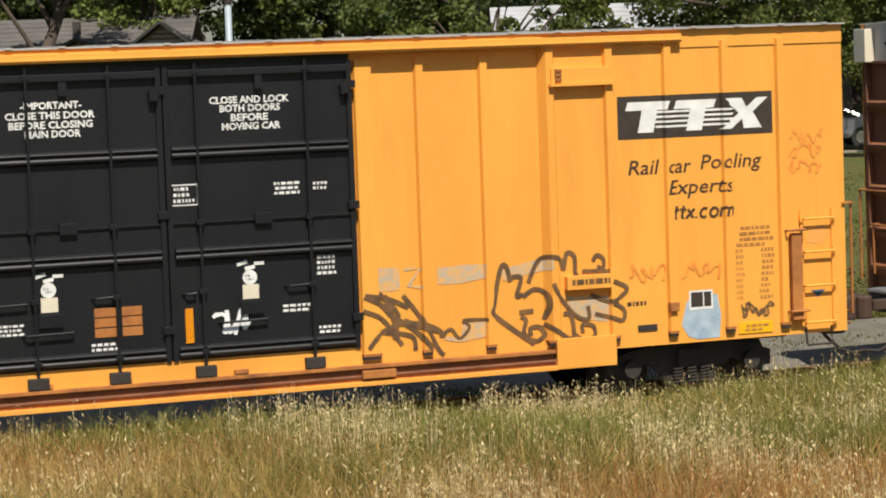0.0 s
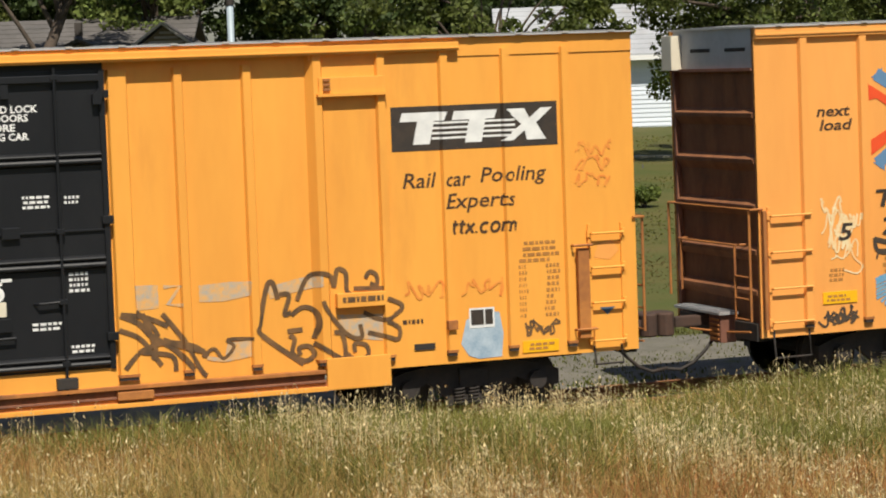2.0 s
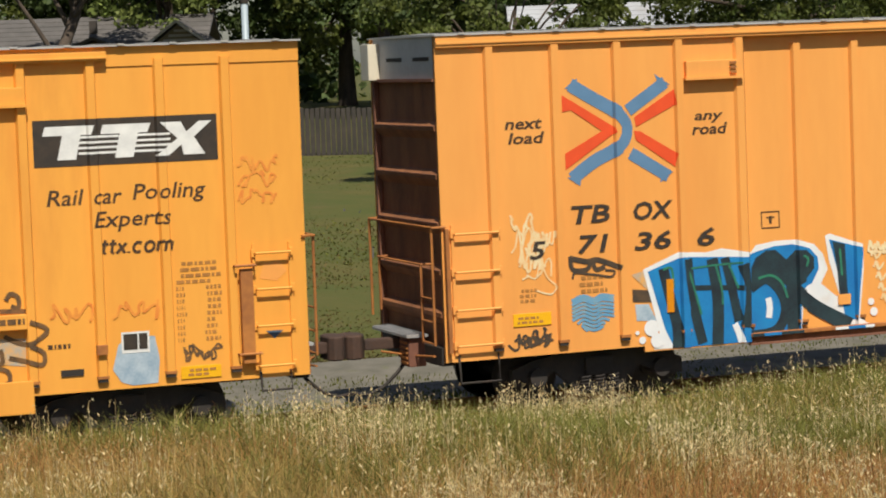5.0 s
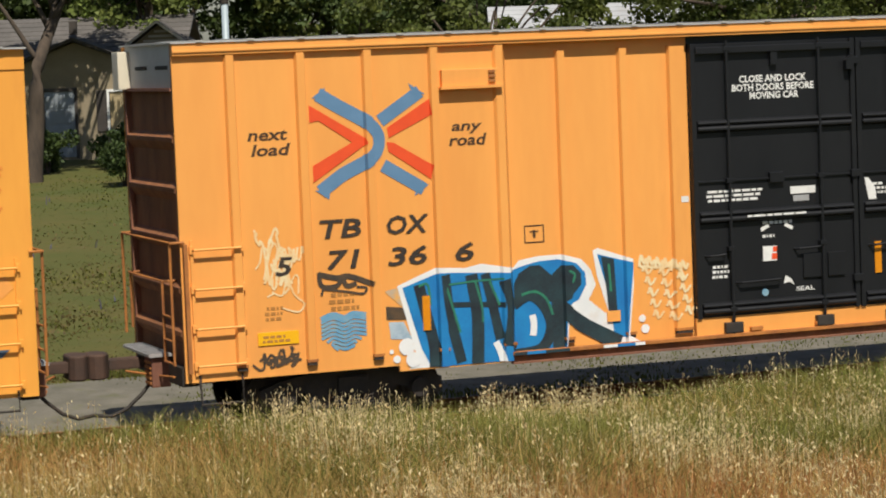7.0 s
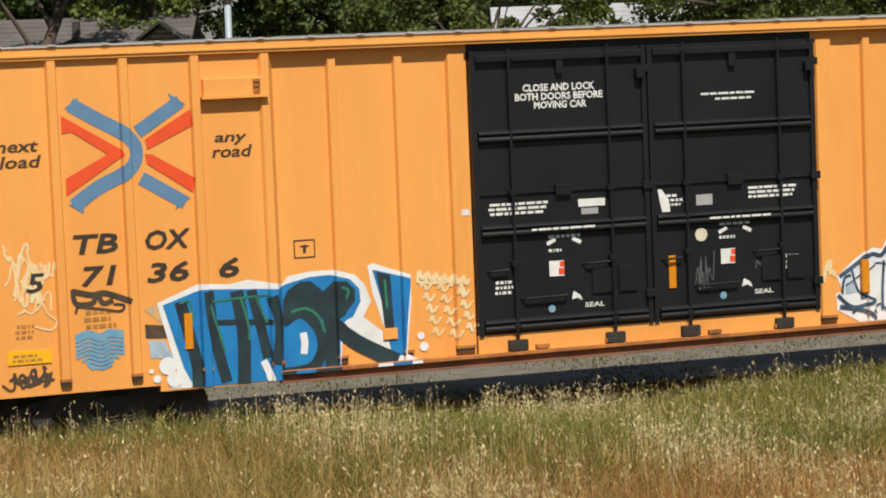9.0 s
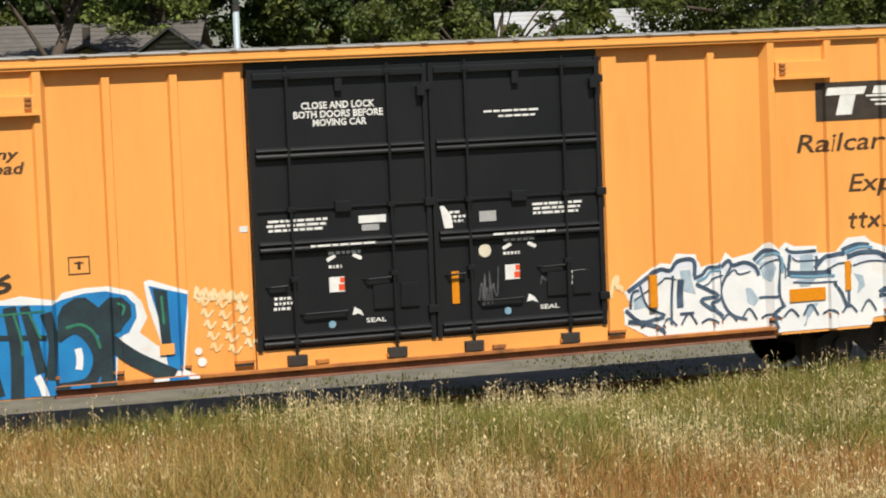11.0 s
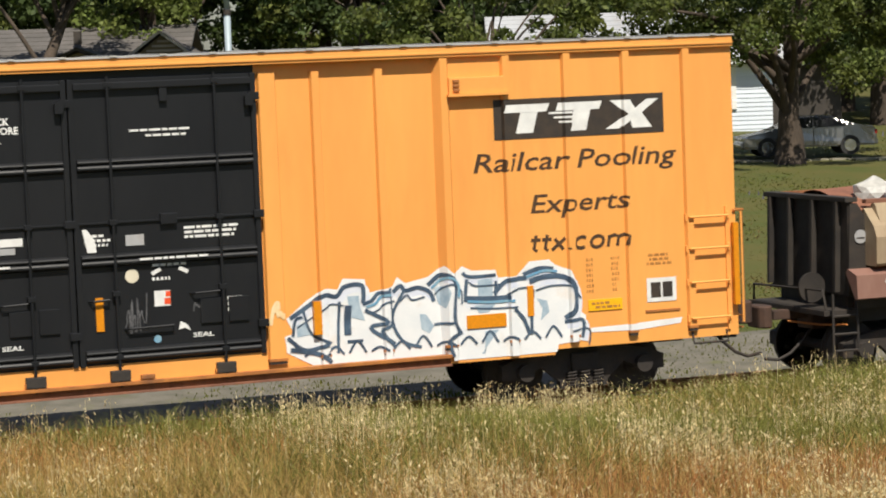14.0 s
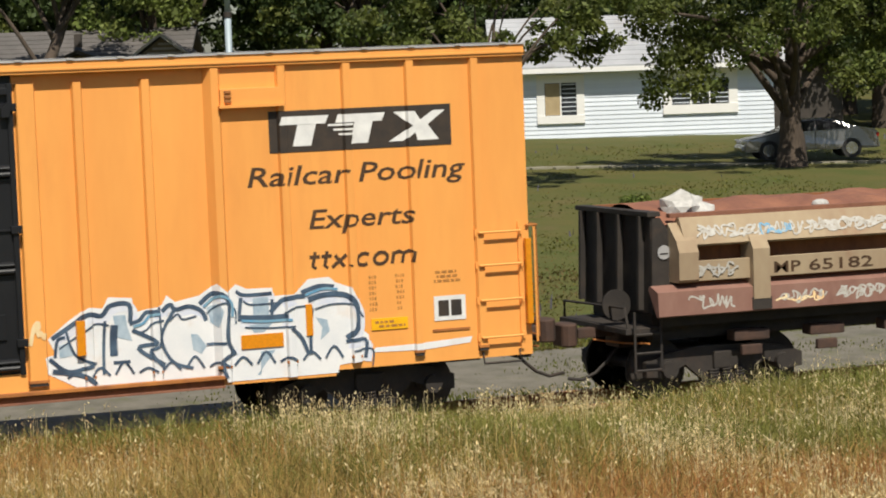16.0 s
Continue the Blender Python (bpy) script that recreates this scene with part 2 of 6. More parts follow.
def part(name, bm, material, parent, label="", smooth=False):
    ob = new(name, finish(bm, name, material, smooth))
    ob.parent = parent
    return tagged(ob, label)


def thing(name, label, category, kind="", group="", at=(0, 0, 0)):
    ob = new(name)
    ob.location = at
    ob.empty_display_size = 0.1
    return tagged(ob, label, category, group, kind)


def solo(name, bm, material, label, category, kind="", group="", smooth=False):
    return tagged(new(name, finish(bm, name, material, smooth)), label, category, group, kind)


def box(bm, x0, x1, y0, y1, z0, z1, bevel=0.0):
    vs = bmesh.ops.create_cube(bm, size=1.0)["verts"]
    for v in vs:
        v.co = Vector((x0 + (v.co.x + 0.5) * (x1 - x0), y0 + (v.co.y + 0.5) * (y1 - y0), z0 + (v.co.z + 0.5) * (z1 - z0)))
    if bevel:
        es = {e for v in vs for e in v.link_edges}
        bmesh.ops.bevel(bm, geom=list(es), offset=bevel, segments=2, affect="EDGES", profile=0.7)
    return bm


def B(*a, bevel=0.0):
    return box(bmesh.new(), *a, bevel=bevel)


def prism(bm, pts, axis, a, b):
    """A polygon pushed from a to b along an axis; pts are the two other coordinates in xyz order."""
    def place(p, w):
        return {"x": (w, p[0], p[1]), "y": (p[0], w, p[1]), "z": (p[0], p[1], w)}[axis]
    lo, hi = [bm.verts.new(place(p, a)) for p in pts], [bm.verts.new(place(p, b)) for p in pts]
    n = len(pts)
    bm.faces.new(lo)
    bm.faces.new(hi[::-1])
    for i in range(n):
        bm.faces.new((lo[i], lo[(i + 1) % n], hi[(i + 1) % n], hi[i]))
    return bm


def tube(bm, pts, r, sides=8, taper=None):
    """A round bar along a line of points."""
    pts = [Vector(p) for p in pts]
    rings = []
    for i, p in enumerate(pts):
        d = (pts[min(i + 1, len(pts) - 1)] - pts[max(i - 1, 0)]).normalized()
        side = d.cross(Vector((0.13, 0.21, 0.97)) if abs(d.z) < 0.9 else Vector((1, 0.1, 0))).normalized()
        up = side.cross(d)
        rr = r if taper is None else r + (taper - r) * i / max(1, len(pts) - 1)
        rings.append([bm.verts.new(p + (side * math.cos(a) + up * math.sin(a)) * rr) for a in [2 * math.pi * k / sides for k in range(sides)]])
    for r1, r2 in zip(rings, rings[1:]):
        for k in range(sides):
            bm.faces.new((r1[k], r1[(k + 1) % sides], r2[(k + 1) % sides], r2[k]))
    bm.faces.new(rings[0][::-1])
    bm.faces.new(rings[-1])
    return bm


def disc(bm, c, r, y0, y1, sides=24, axis="y"):
    """A short cylinder about an axis through c (two coordinates)."""
    return prism(bm, [(c[0] + r * math.cos(2 * math.pi * k / sides), c[1] + r * math.sin(2 * math.pi * k / sides)) for k in range(sides)], axis, y0, y1)


def smooth_line(pts, n=6):
    """Catmull-Rom through points."""
    pts = [Vector((*p, 0)[:3]) for p in pts]
    out = []
    for i in range(len(pts) - 1):
        p0, p1, p2, p3 = pts[max(i - 1, 0)], pts[i], pts[i + 1], pts[min(i + 2, len(pts) - 1)]
        for k in range(n):
            t = k / n
            out.append(0.5 * (2 * p1 + (p2 - p0) * t + (2 * p0 - 5 * p1 + 4 * p2 - p3) * t * t + (3 * p1 - p0 - 3 * p2 + p3) * t ** 3))
    return out + [pts[-1]]


LAYER = [0]


def flat(bm, pts):
    """A flat polygon in the x, z plane at y = 0."""
    LAYER[0] = (LAYER[0] + 1) % 40
    bm.faces.new([bm.verts.new((p[0], -0.00006 * LAYER[0], p[1])) for p in pts])
    return bm


def dot(bm, c, r, sides=16):
    return flat(bm, [(c[0] + r * math.cos(2 * math.pi * k / sides), c[1] + r * math.sin(2 * math.pi * k / sides)) for k in range(sides)])


def rect(bm, x0, x1, z0, z1):
    return flat(bm, [(x0, z0), (x1, z0), (x1, z1), (x0, z1)])


def stroke(bm, pts, w, curved=True, n=5, w2=None):
    """A painted stroke: a flat ribbon along points (x, z)."""
    line = [p.xy for p in smooth_line(pts, n)] if curved else [Vector(p) for p in pts]
    rows = []
    LAYER[0] = (LAYER[0] + 1) % 40
    for i, p in enumerate(line):
        y = -0.00006 * LAYER[0] - 0.00001 * i
        d = line[min(i + 1, len(line) - 1)] - line[max(i - 1, 0)]
        d = d.normalized() if d.length else Vector((1, 0))
        ww = (w + ((w2 or w) - w) * i / max(1, len(line) - 1)) / 2
        s = Vector((-d.y, d.x)) * ww
        rows.append([bm.verts.new((p.x + s.x, y, p.y + s.y)), bm.verts.new((p.x - s.x, y, p.y - s.y))])
    for a, b in zip(rows, rows[1:]):
        bm.faces.new((a[0], a[1], b[1], b[0]))
    return bm


def letters(bm, text, x, z, height, width=None, shear=0.0, bold=0.0):
    """Words in the built-in font, lower left corner at x, z, stretched to width."""
    cu = bpy.data.curves.new("words", "FONT")
    cu.body, cu.shear, cu.offset, cu.resolution_u = text, shear, bold, 2
    ob = new("words", cu)
    me = bpy.data.meshes.new_from_object(ob.evaluated_get(bpy.context.evaluated_depsgraph_get()))
    co = np.array([v.co[:] for v in me.vertices])
    lo, hi = co.min(0), co.max(0)
    sz = height / 0.73
    sx = sz if width is None else width / (hi[0] - lo[0])
    vs = [bm.verts.new((x + (c[0] - lo[0]) * sx, 0, z + c[1] * sz)) for c in co]
    for p in me.polygons:
        try:
            bm.faces.new([vs[i] for i in p.vertices])
        except ValueError:
            pass
    bpy.data.objects.remove(ob)
    bpy.data.curves.remove(cu)
    bpy.data.meshes.remove(me)
    return bm


def bars(bm, x0, x1, z0, z1, rows, seed, ragged=0.3):
    """Writing too small to read: rows of short bars."""
    rng = random.Random(seed)
    h = (z1 - z0) / rows
    for r in range(rows):
        x, end = x0 + rng.random() * ragged * (x1 - x0) * 0.5, x1 - rng.random() * ragged * (x1 - x0)
        while x < end - 0.02:
            w = min(rng.uniform(0.06, 0.2) * (x1 - x0), end - x)
            rect(bm, x, x + w, z0 + r * h + 0.22 * h, z0 + r * h + 0.78 * h)
            x += w + 0.02
    return bm


# ---- the train ----
LENGTH, WIDTH = 18.85, 2.95


def conform(bm, side, lift=0.004):
    """Lay flat paint on a ribbed car side: cut it at every fold of the steel, then bend it onto the surface."""
    if any(len(f.verts) > 4 for f in bm.faces):
        bm.normal_update()
        bmesh.ops.triangulate(bm, faces=bm.faces[:])
    for x in side.folds:
        geom = bm.verts[:] + bm.edges[:] + bm.faces[:]
        cut = bmesh.ops.bisect_plane(bm, geom=geom, plane_co=(x, 0, 0), plane_no=(1, 0, 0), dist=1e-5)["geom_cut"]
        if x in side.door:
            es = [e for e in cut if isinstance(e, bmesh.types.BMEdge) and len(e.link_faces) > 1]
            if es:
                bmesh.ops.split_edges(bm, edges=es)
    where = {}
    for f in bm.faces:
        cx = f.calc_center_median().x
        for v in f.verts:
            where[v] = side(v.co.x + (0.0005 if cx > v.co.x else -0.0005)) - lift
    for v, y in where.items():
        v.co.y += y
    return bm


class Side:
    """The outer skin of a boxcar's near side: flat panels, hat-shaped ribs, and a recess between the two posts."""
    OUTER, INNER, DOOR, PROUD, FLARE = 0.05, 0.13, 0.06, 0.06, 0.022

    def __init__(self, ribs, post_l, post_r, door):
        self.ribs, self.posts, self.door = ribs, (post_l, post_r), door
        pts = []
        for x, w in ribs:
            pts += self.profile(x, w)
        pts = sorted(pts)
        self.line_x, self.line_y = [p[0] for p in pts], [p[1] for p in pts]
        self.folds = sorted(set(self.line_x) | set(door))

    def base(self, x):
        if self.door[0] < x < self.door[1]:
            return self.DOOR
        return self.INNER if self.posts[0] < x < self.posts[1] else self.OUTER

    def profile(self, x, w):
        """Cross-section of the rib or post at x, from left to right."""
        for p, sgn in zip(self.posts, (1, -1)):
            if abs(x - p) < 0.01:
                pts = [(p - sgn * 0.10, self.OUTER), (p - sgn * 0.07, 0.0), (p + sgn * 0.03, 0.0), (p + sgn * 0.11, self.INNER)]
                return pts[::sgn]
        y, f = self.base(x), self.FLARE / 2
        return [(x - w / 2 - f, y), (x - w / 2 + f, y - self.PROUD), (x + w / 2 - f, y - self.PROUD), (x + w / 2 + f, y)]

    def __call__(self, x):
        if not self.line_x or self.door[0] < x < self.door[1]:
            return self.base(x)
        return float(np.interp(x, self.line_x, self.line_y))


def paint(name, bm, material, car, side, label="", lift=0.004):
    ob = part(name, conform(bm, side, lift), material, car, label)
    return tagged(ob, kind="stuff") if name in ("stencil", "data_stencil", "label_bars", "board_bars", "sign_stripes", "spray_dots", "web_line") else ob


def truck(car, x, wheels):
    """A four-wheel bogie: cast side frames, bolster, springs and two wheelsets that roll."""
    bm = bmesh.new()
    for y0, y1 in ((0.36, 0.50), (2.45, 2.59)):
        prism(bm, [(-1.22, 0.36), (-1.22, 0.56), (-0.95, 0.66), (-0.45, 0.74), (0.45, 0.74), (0.95, 0.66), (1.22, 0.56), (1.22, 0.36), (0.98, 0.34),
                   (0.62, 0.50), (0.36, 0.28), (0.36, 0.18), (-0.36, 0.18), (-0.36, 0.28), (-0.62, 0.50), (-0.98, 0.34)], "y", y0, y1)
    box(bm, -0.2, 0.2, 0.3, 2.65, 0.42, 0.66, 0.02)
    tr = part("truck", bm, "dark", car)
    tr.location = (x, 0, 0)
    for sx in (-0.2, 0.0, 0.2):
        sp = bmesh.new()
        tube(sp, [(sx + 0.07 * math.cos(a * 0.9), 0.33 + 0.07 * math.sin(a * 0.9), 0.20 + a * 0.0062) for a in range(0, 36)], 0.014, 5)
        part("spring", sp, "dark", tr)
    for sx in (-0.89, 0.89):
        part("axle_box", disc(bmesh.new(), (sx, 0.45), 0.12, 0.26, 0.40, 14), "dark", tr)
        ws = bmesh.new()
        tube(ws, [(0, 0.45, 0), (0, 2.5, 0)], 0.08, 12)
        for yy, out in ((0.70, -1), (2.18, 1)):
            disc(ws, (0, 0), 0.42, yy, yy + 0.13, 32)
            disc(ws, (0, 0), 0.445, yy + (0.10 if out < 0 else 0.0), yy + (0.13 if out < 0 else 0.03), 32)
            disc(ws, (0, 0), 0.13, yy - 0.05, yy + 0.18, 16)
            for k in range(6):
                a = k * math.pi / 3
                disc(ws, (0.27 * math.cos(a), 0.27 * math.sin(a)), 0.035, yy - 0.006, yy + 0.136, 8)
        w = part("wheelset", ws, "dark", tr)
        w.location = (sx, 0, 0.42)
        wheels.append((w, sx))
    return tr


def coupler(car, x, out):
    """Drawbar, knuckle head and the draft box behind it, at one end."""
    f = lambda a, b: (x + out * a, x + out * b) if out > 0 else (x + out * b, x + out * a)
    bm = B(*f(-0.6, 0.10), 1.20, 1.66, 0.70, 1.02, bevel=0.03)
    box(bm, *f(0.08, 0.66), 1.34, 1.54, 0.86, 1.0, bevel=0.02)
    head = bmesh.new()
    x0, x1 = f(0.64, 0.93)
    prism(head, [(x0, 1.30), (x0, 1.66), (x0 + 0.10, 1.76), (x1 - 0.08, 1.76), (x1, 1.60), (x1, 1.42), (x1 - 0.10, 1.24), (x0 + 0.08, 1.22)], "z", 0.76, 1.08)
    bmesh.ops.bevel(head, geom=head.edges[:], offset=0.02, segments=1, affect="EDGES")
    d = part("drawbar", bm, "dark_rust", car)
    part("knuckle", head, "dark_rust", d)
    hose = bmesh.new()
    tube(hose, [p for p in [(x + out * a, 1.15, z) for a, z in ((0.15, 0.72), (0.3, 0.55), (0.5, 0.38), (0.7, 0.30), (0.92, 0.33))]], 0.025, 7)
    part("brake_hose", hose, "dark", car, smooth=True)
    lever = bmesh.new()
    tube(lever, [(x + out * 0.12, 0.15, 0.86), (x + out * 0.14, 0.9, 0.80), (x + out * 0.45, 1.3, 0.84)], 0.016, 6)
    part("uncoupling_lever", lever, "orange_dirty", car)


def ladder(car, x0, x1, rungs, material, stile_bottom, y=-0.04, step=0.50):
    """Side ladder: bent rungs on two flat stiles."""
    for k, z in enumerate(rungs):
        bm = bmesh.new()
        tube(bm, [(x0, 0.05, z), (x0 + 0.01, y, z), (x1 - 0.01, y, z), (x1, 0.05, z)], 0.017, 6)
        part("rung", bm, material, car)
        for xx in (x0 - 0.035, x1 - 0.01):
            part("rung_bracket", B(xx, xx + 0.05, 0.0, 0.05, z - 0.05, z + 0.05, bevel=0.006), material, car)
    for xx in (x0, x1):
        part("stile", B(xx - 0.02, xx + 0.02, 0.02, 0.05, stile_bottom, rungs[0] + 0.12), material, car)
    st = bmesh.new()
    tube(st, [(x0 + 0.04, 0.05, stile_bottom), (x0 + 0.04, 0.0, step), (x1 - 0.04, 0.0, step), (x1 - 0.04, 0.05, stile_bottom)], 0.018, 6)
    part("stirrup_step", st, "dark", car)


def end_wall(car, out):
    """One end: dark corrugated steel, a grey top panel, corner posts, rails and the crossover step."""
    def bx(a, b):
        return (a, b) if out < 0 else (LENGTH - b, LENGTH - a)
    end = part("end_wall", B(*bx(0.075, 0.13), 0.10, 2.55, 0.92, 4.40), "rust", car, "dark rust-brown corrugated end")
    for z, h in ((3.80, 0.16), (3.18, 0.16), (2.56, 0.15), (1.95, 0.15), (1.40, 0.15)):
        a, b = bx(-0.01, 0.075)
        o, i = (a, b) if out < 0 else (b, a)
        part("corrugation", prism(bmesh.new(), [(i, z - h), (o, z - 0.05), (o, z + 0.005), (i, z + 0.07)], "y", 0.14, 2.50), "rust", end)
    # thin strips added to draw the sunlit line along each ledge
    for z in (3.80, 3.18, 2.56, 1.95):
        part("ledge_sunlit_line", B(*bx(-0.016, 0.0), 0.16, 2.48, z - 0.008, z + 0.008), "rust_light", end)
    part("top_panel", B(*bx(0.03, 0.13), 0.06, 2.56, 4.40, 4.955), "steel", car, "grey galvanised top panel with two vent slots")
    for y0, y1 in ((0.35, 0.95), (1.4, 2.0)):
        part("vent_slot", B(*bx(0.022, 0.03), y0, y1, 4.64, 4.69), "dark", end)
    part("lower_lip", B(*bx(-0.02, 0.10), 0.12, 2.56, 4.375, 4.415), "rust_light", car)
    for y0, y1, m in ((2.30, 2.62, "cream"),):
        part("corner_cap", B(*bx(-0.13, 0.04), y0, y1, 4.40, 4.89, bevel=0.01), m, car, "cream-painted corner cap")
    part("corner_post", B(*bx(0.0, 0.10), 2.50, 2.62, 0.80, 4.38, bevel=0.01), "rust_light", car)
    part("corner_post", B(*bx(0.0, 0.10), 0.06, 0.12, 0.80, 4.95), "rust_light", car)
    part("end_sill", B(*bx(-0.02, 0.20), 0.15, 2.5, 0.72, 0.96, bevel=0.01), "dark", car)
    xo = -0.12 if out < 0 else LENGTH + 0.12
    xi = 0.05 if out < 0 else LENGTH - 0.05
    for z0, y0, y1 in ((2.52, 0.02, 2.60), (2.02, 0.50, 2.30)):
        rail = bmesh.new()
        tube(rail, [(xi, y0, z0), (xo, y0 + 0.03, z0), (xo, y1 - 0.03, z0), (xi, y1, z0)], 0.017, 6)
        part("handrail", rail, "orange_dirty", car)
    for yy, z0, z1 in ((0.10, 1.0, 2.52), (2.57, 1.2, 2.52), (0.55, 1.0, 2.02), (2.20, 1.3, 2.02)):
        rail = bmesh.new()
        tube(rail, [(xo, yy, z0), (xo, yy, z1)], 0.018, 6)
        part("handrail", rail, "orange_dirty", car)
    for z in (1.60, 1.30, 1.02):
        rail = bmesh.new()
        tube(rail, [(xo, 0.10, z), (xo, 0.55, z)], 0.015, 6)
        part("rung", rail, "orange_dirty", car)
    a, b = bx(-0.28, 0.02)
    tread = part("crossover_step", B(a, b, 0.75, 2.15, 1.05, 1.085), "steel", car, "grey steel crossover step")
    for k in range(6):
        part("tread_bar", B(a + 0.02 + k * 0.045, a + 0.035 + k * 0.045, 0.76, 2.14, 1.085, 1.10), "steel", tread)
    part("brake_stand", B(*bx(-0.24, 0.0), 0.80, 1.15, 0.66, 1.04, bevel=0.02), "rust_light", car)
    for k in range(5):
        part("spring_plate", B(*bx(-0.26, -0.24), 0.84, 1.10, 0.70 + k * 0.065, 0.73 + k * 0.065), "orange_dirty", car)


def plug_door(car, x0, x1, z0, z1, bars_z, rods, seam):
    """A black plug door: skin, frame, pressed cross bars, two long locking rods with their handles."""
    d = part("plug_door", B(x0, x1, 0.06, 0.11, z0, z1, bevel=0.006), "black", car, "black plug door with white stencils")
    for a, b in ((x0, x0 + 0.07), (x1 - 0.07, x1)):
        part("door_edge", B(a, b, 0.02, 0.06, z0, z1, bevel=0.008), "black", d)
    for z in (z1 - 0.14,):
        part("top_rail", B(x0 + 0.07, x1 - 0.07, -0.01, 0.06, z, z + 0.09, bevel=0.012), "black", d)
    for z in bars_z:
        bm = prism(bmesh.new(), [(0.06, z - 0.085), (0.0, z - 0.06), (-0.012, z - 0.045), (-0.012, z - 0.025), (0.0, z - 0.005), (0.03, z + 0.01), (0.0, z + 0.03),
                                 (-0.008, z + 0.045), (-0.002, z + 0.06), (0.02, z + 0.075), (0.06, z + 0.085)], "x", x0 + 0.08, x1 - 0.08)
        part("cross_bar", bm, "black", d)
    part("seam_strip", B(x0 + 0.02, x1 - 0.02, 0.03, 0.06, seam - 0.012, seam + 0.012, bevel=0.004), "black", d)
    for r in rods:
        part("locking_rod", tube(bmesh.new(), [(r, 0.0, z0 - 0.28), (r, 0.0, z1 + 0.03)], 0.021, 8), "black", d)
        for z in (z0 + 0.1, seam, z1 - 0.08, 0.5 * (z0 + seam)):
            part("rod_bracket", B(r - 0.05, r + 0.05, -0.022, 0.06, z - 0.03, z + 0.035, bevel=0.008), "black", d)
    mid = 0.5 * (x0 + x1)
    part("latch_box", B(mid - 0.11, mid + 0.11, 0.0, 0.06, seam - 0.06, seam + 0.08, bevel=0.01), "black", d)
    part("top_bracket", B(mid - 0.05, mid + 0.05, 0.0, 0.06, z1 - 0.32, z1 - 0.10, bevel=0.01), "black", d)
    for z, a, b in ((z0 + 0.83, x0 + 0.15, rods[0] - 0.1), (z0 + 0.85, mid + 0.25, rods[1] - 0.05), (z0 + 0.45, x0 + 0.6, mid)):
        hb = bmesh.new()
        tube(hb, [(a, 0.06, z), (a + 0.05, -0.01, z), (b, -0.01, z + 0.01), (b, 0.06, z + 0.01)], 0.016, 6)
        part("door_handle", hb, "black", d)
    for k, z in enumerate((z0 + 0.4, 0.5 * (z0 + z1), z1 - 0.3)):
        part("hinge", B(x1 - 0.10, x1 + 0.04, -0.01, 0.05, z - 0.05, z + 0.05, bevel=0.01), "black", d)
    bs = bmesh.new()
    prism(bs, [(x1 - 0.16, z1 - 0.42), (x1 - 0.16, z1 - 0.30), (x1 - 0.06, z1 - 0.22), (x1 - 0.02, z1 - 0.24), (x1 - 0.06, z1 - 0.42)], "y", -0.04, 0.04)
    part("stop_bracket", bs, "black", d)
    return d


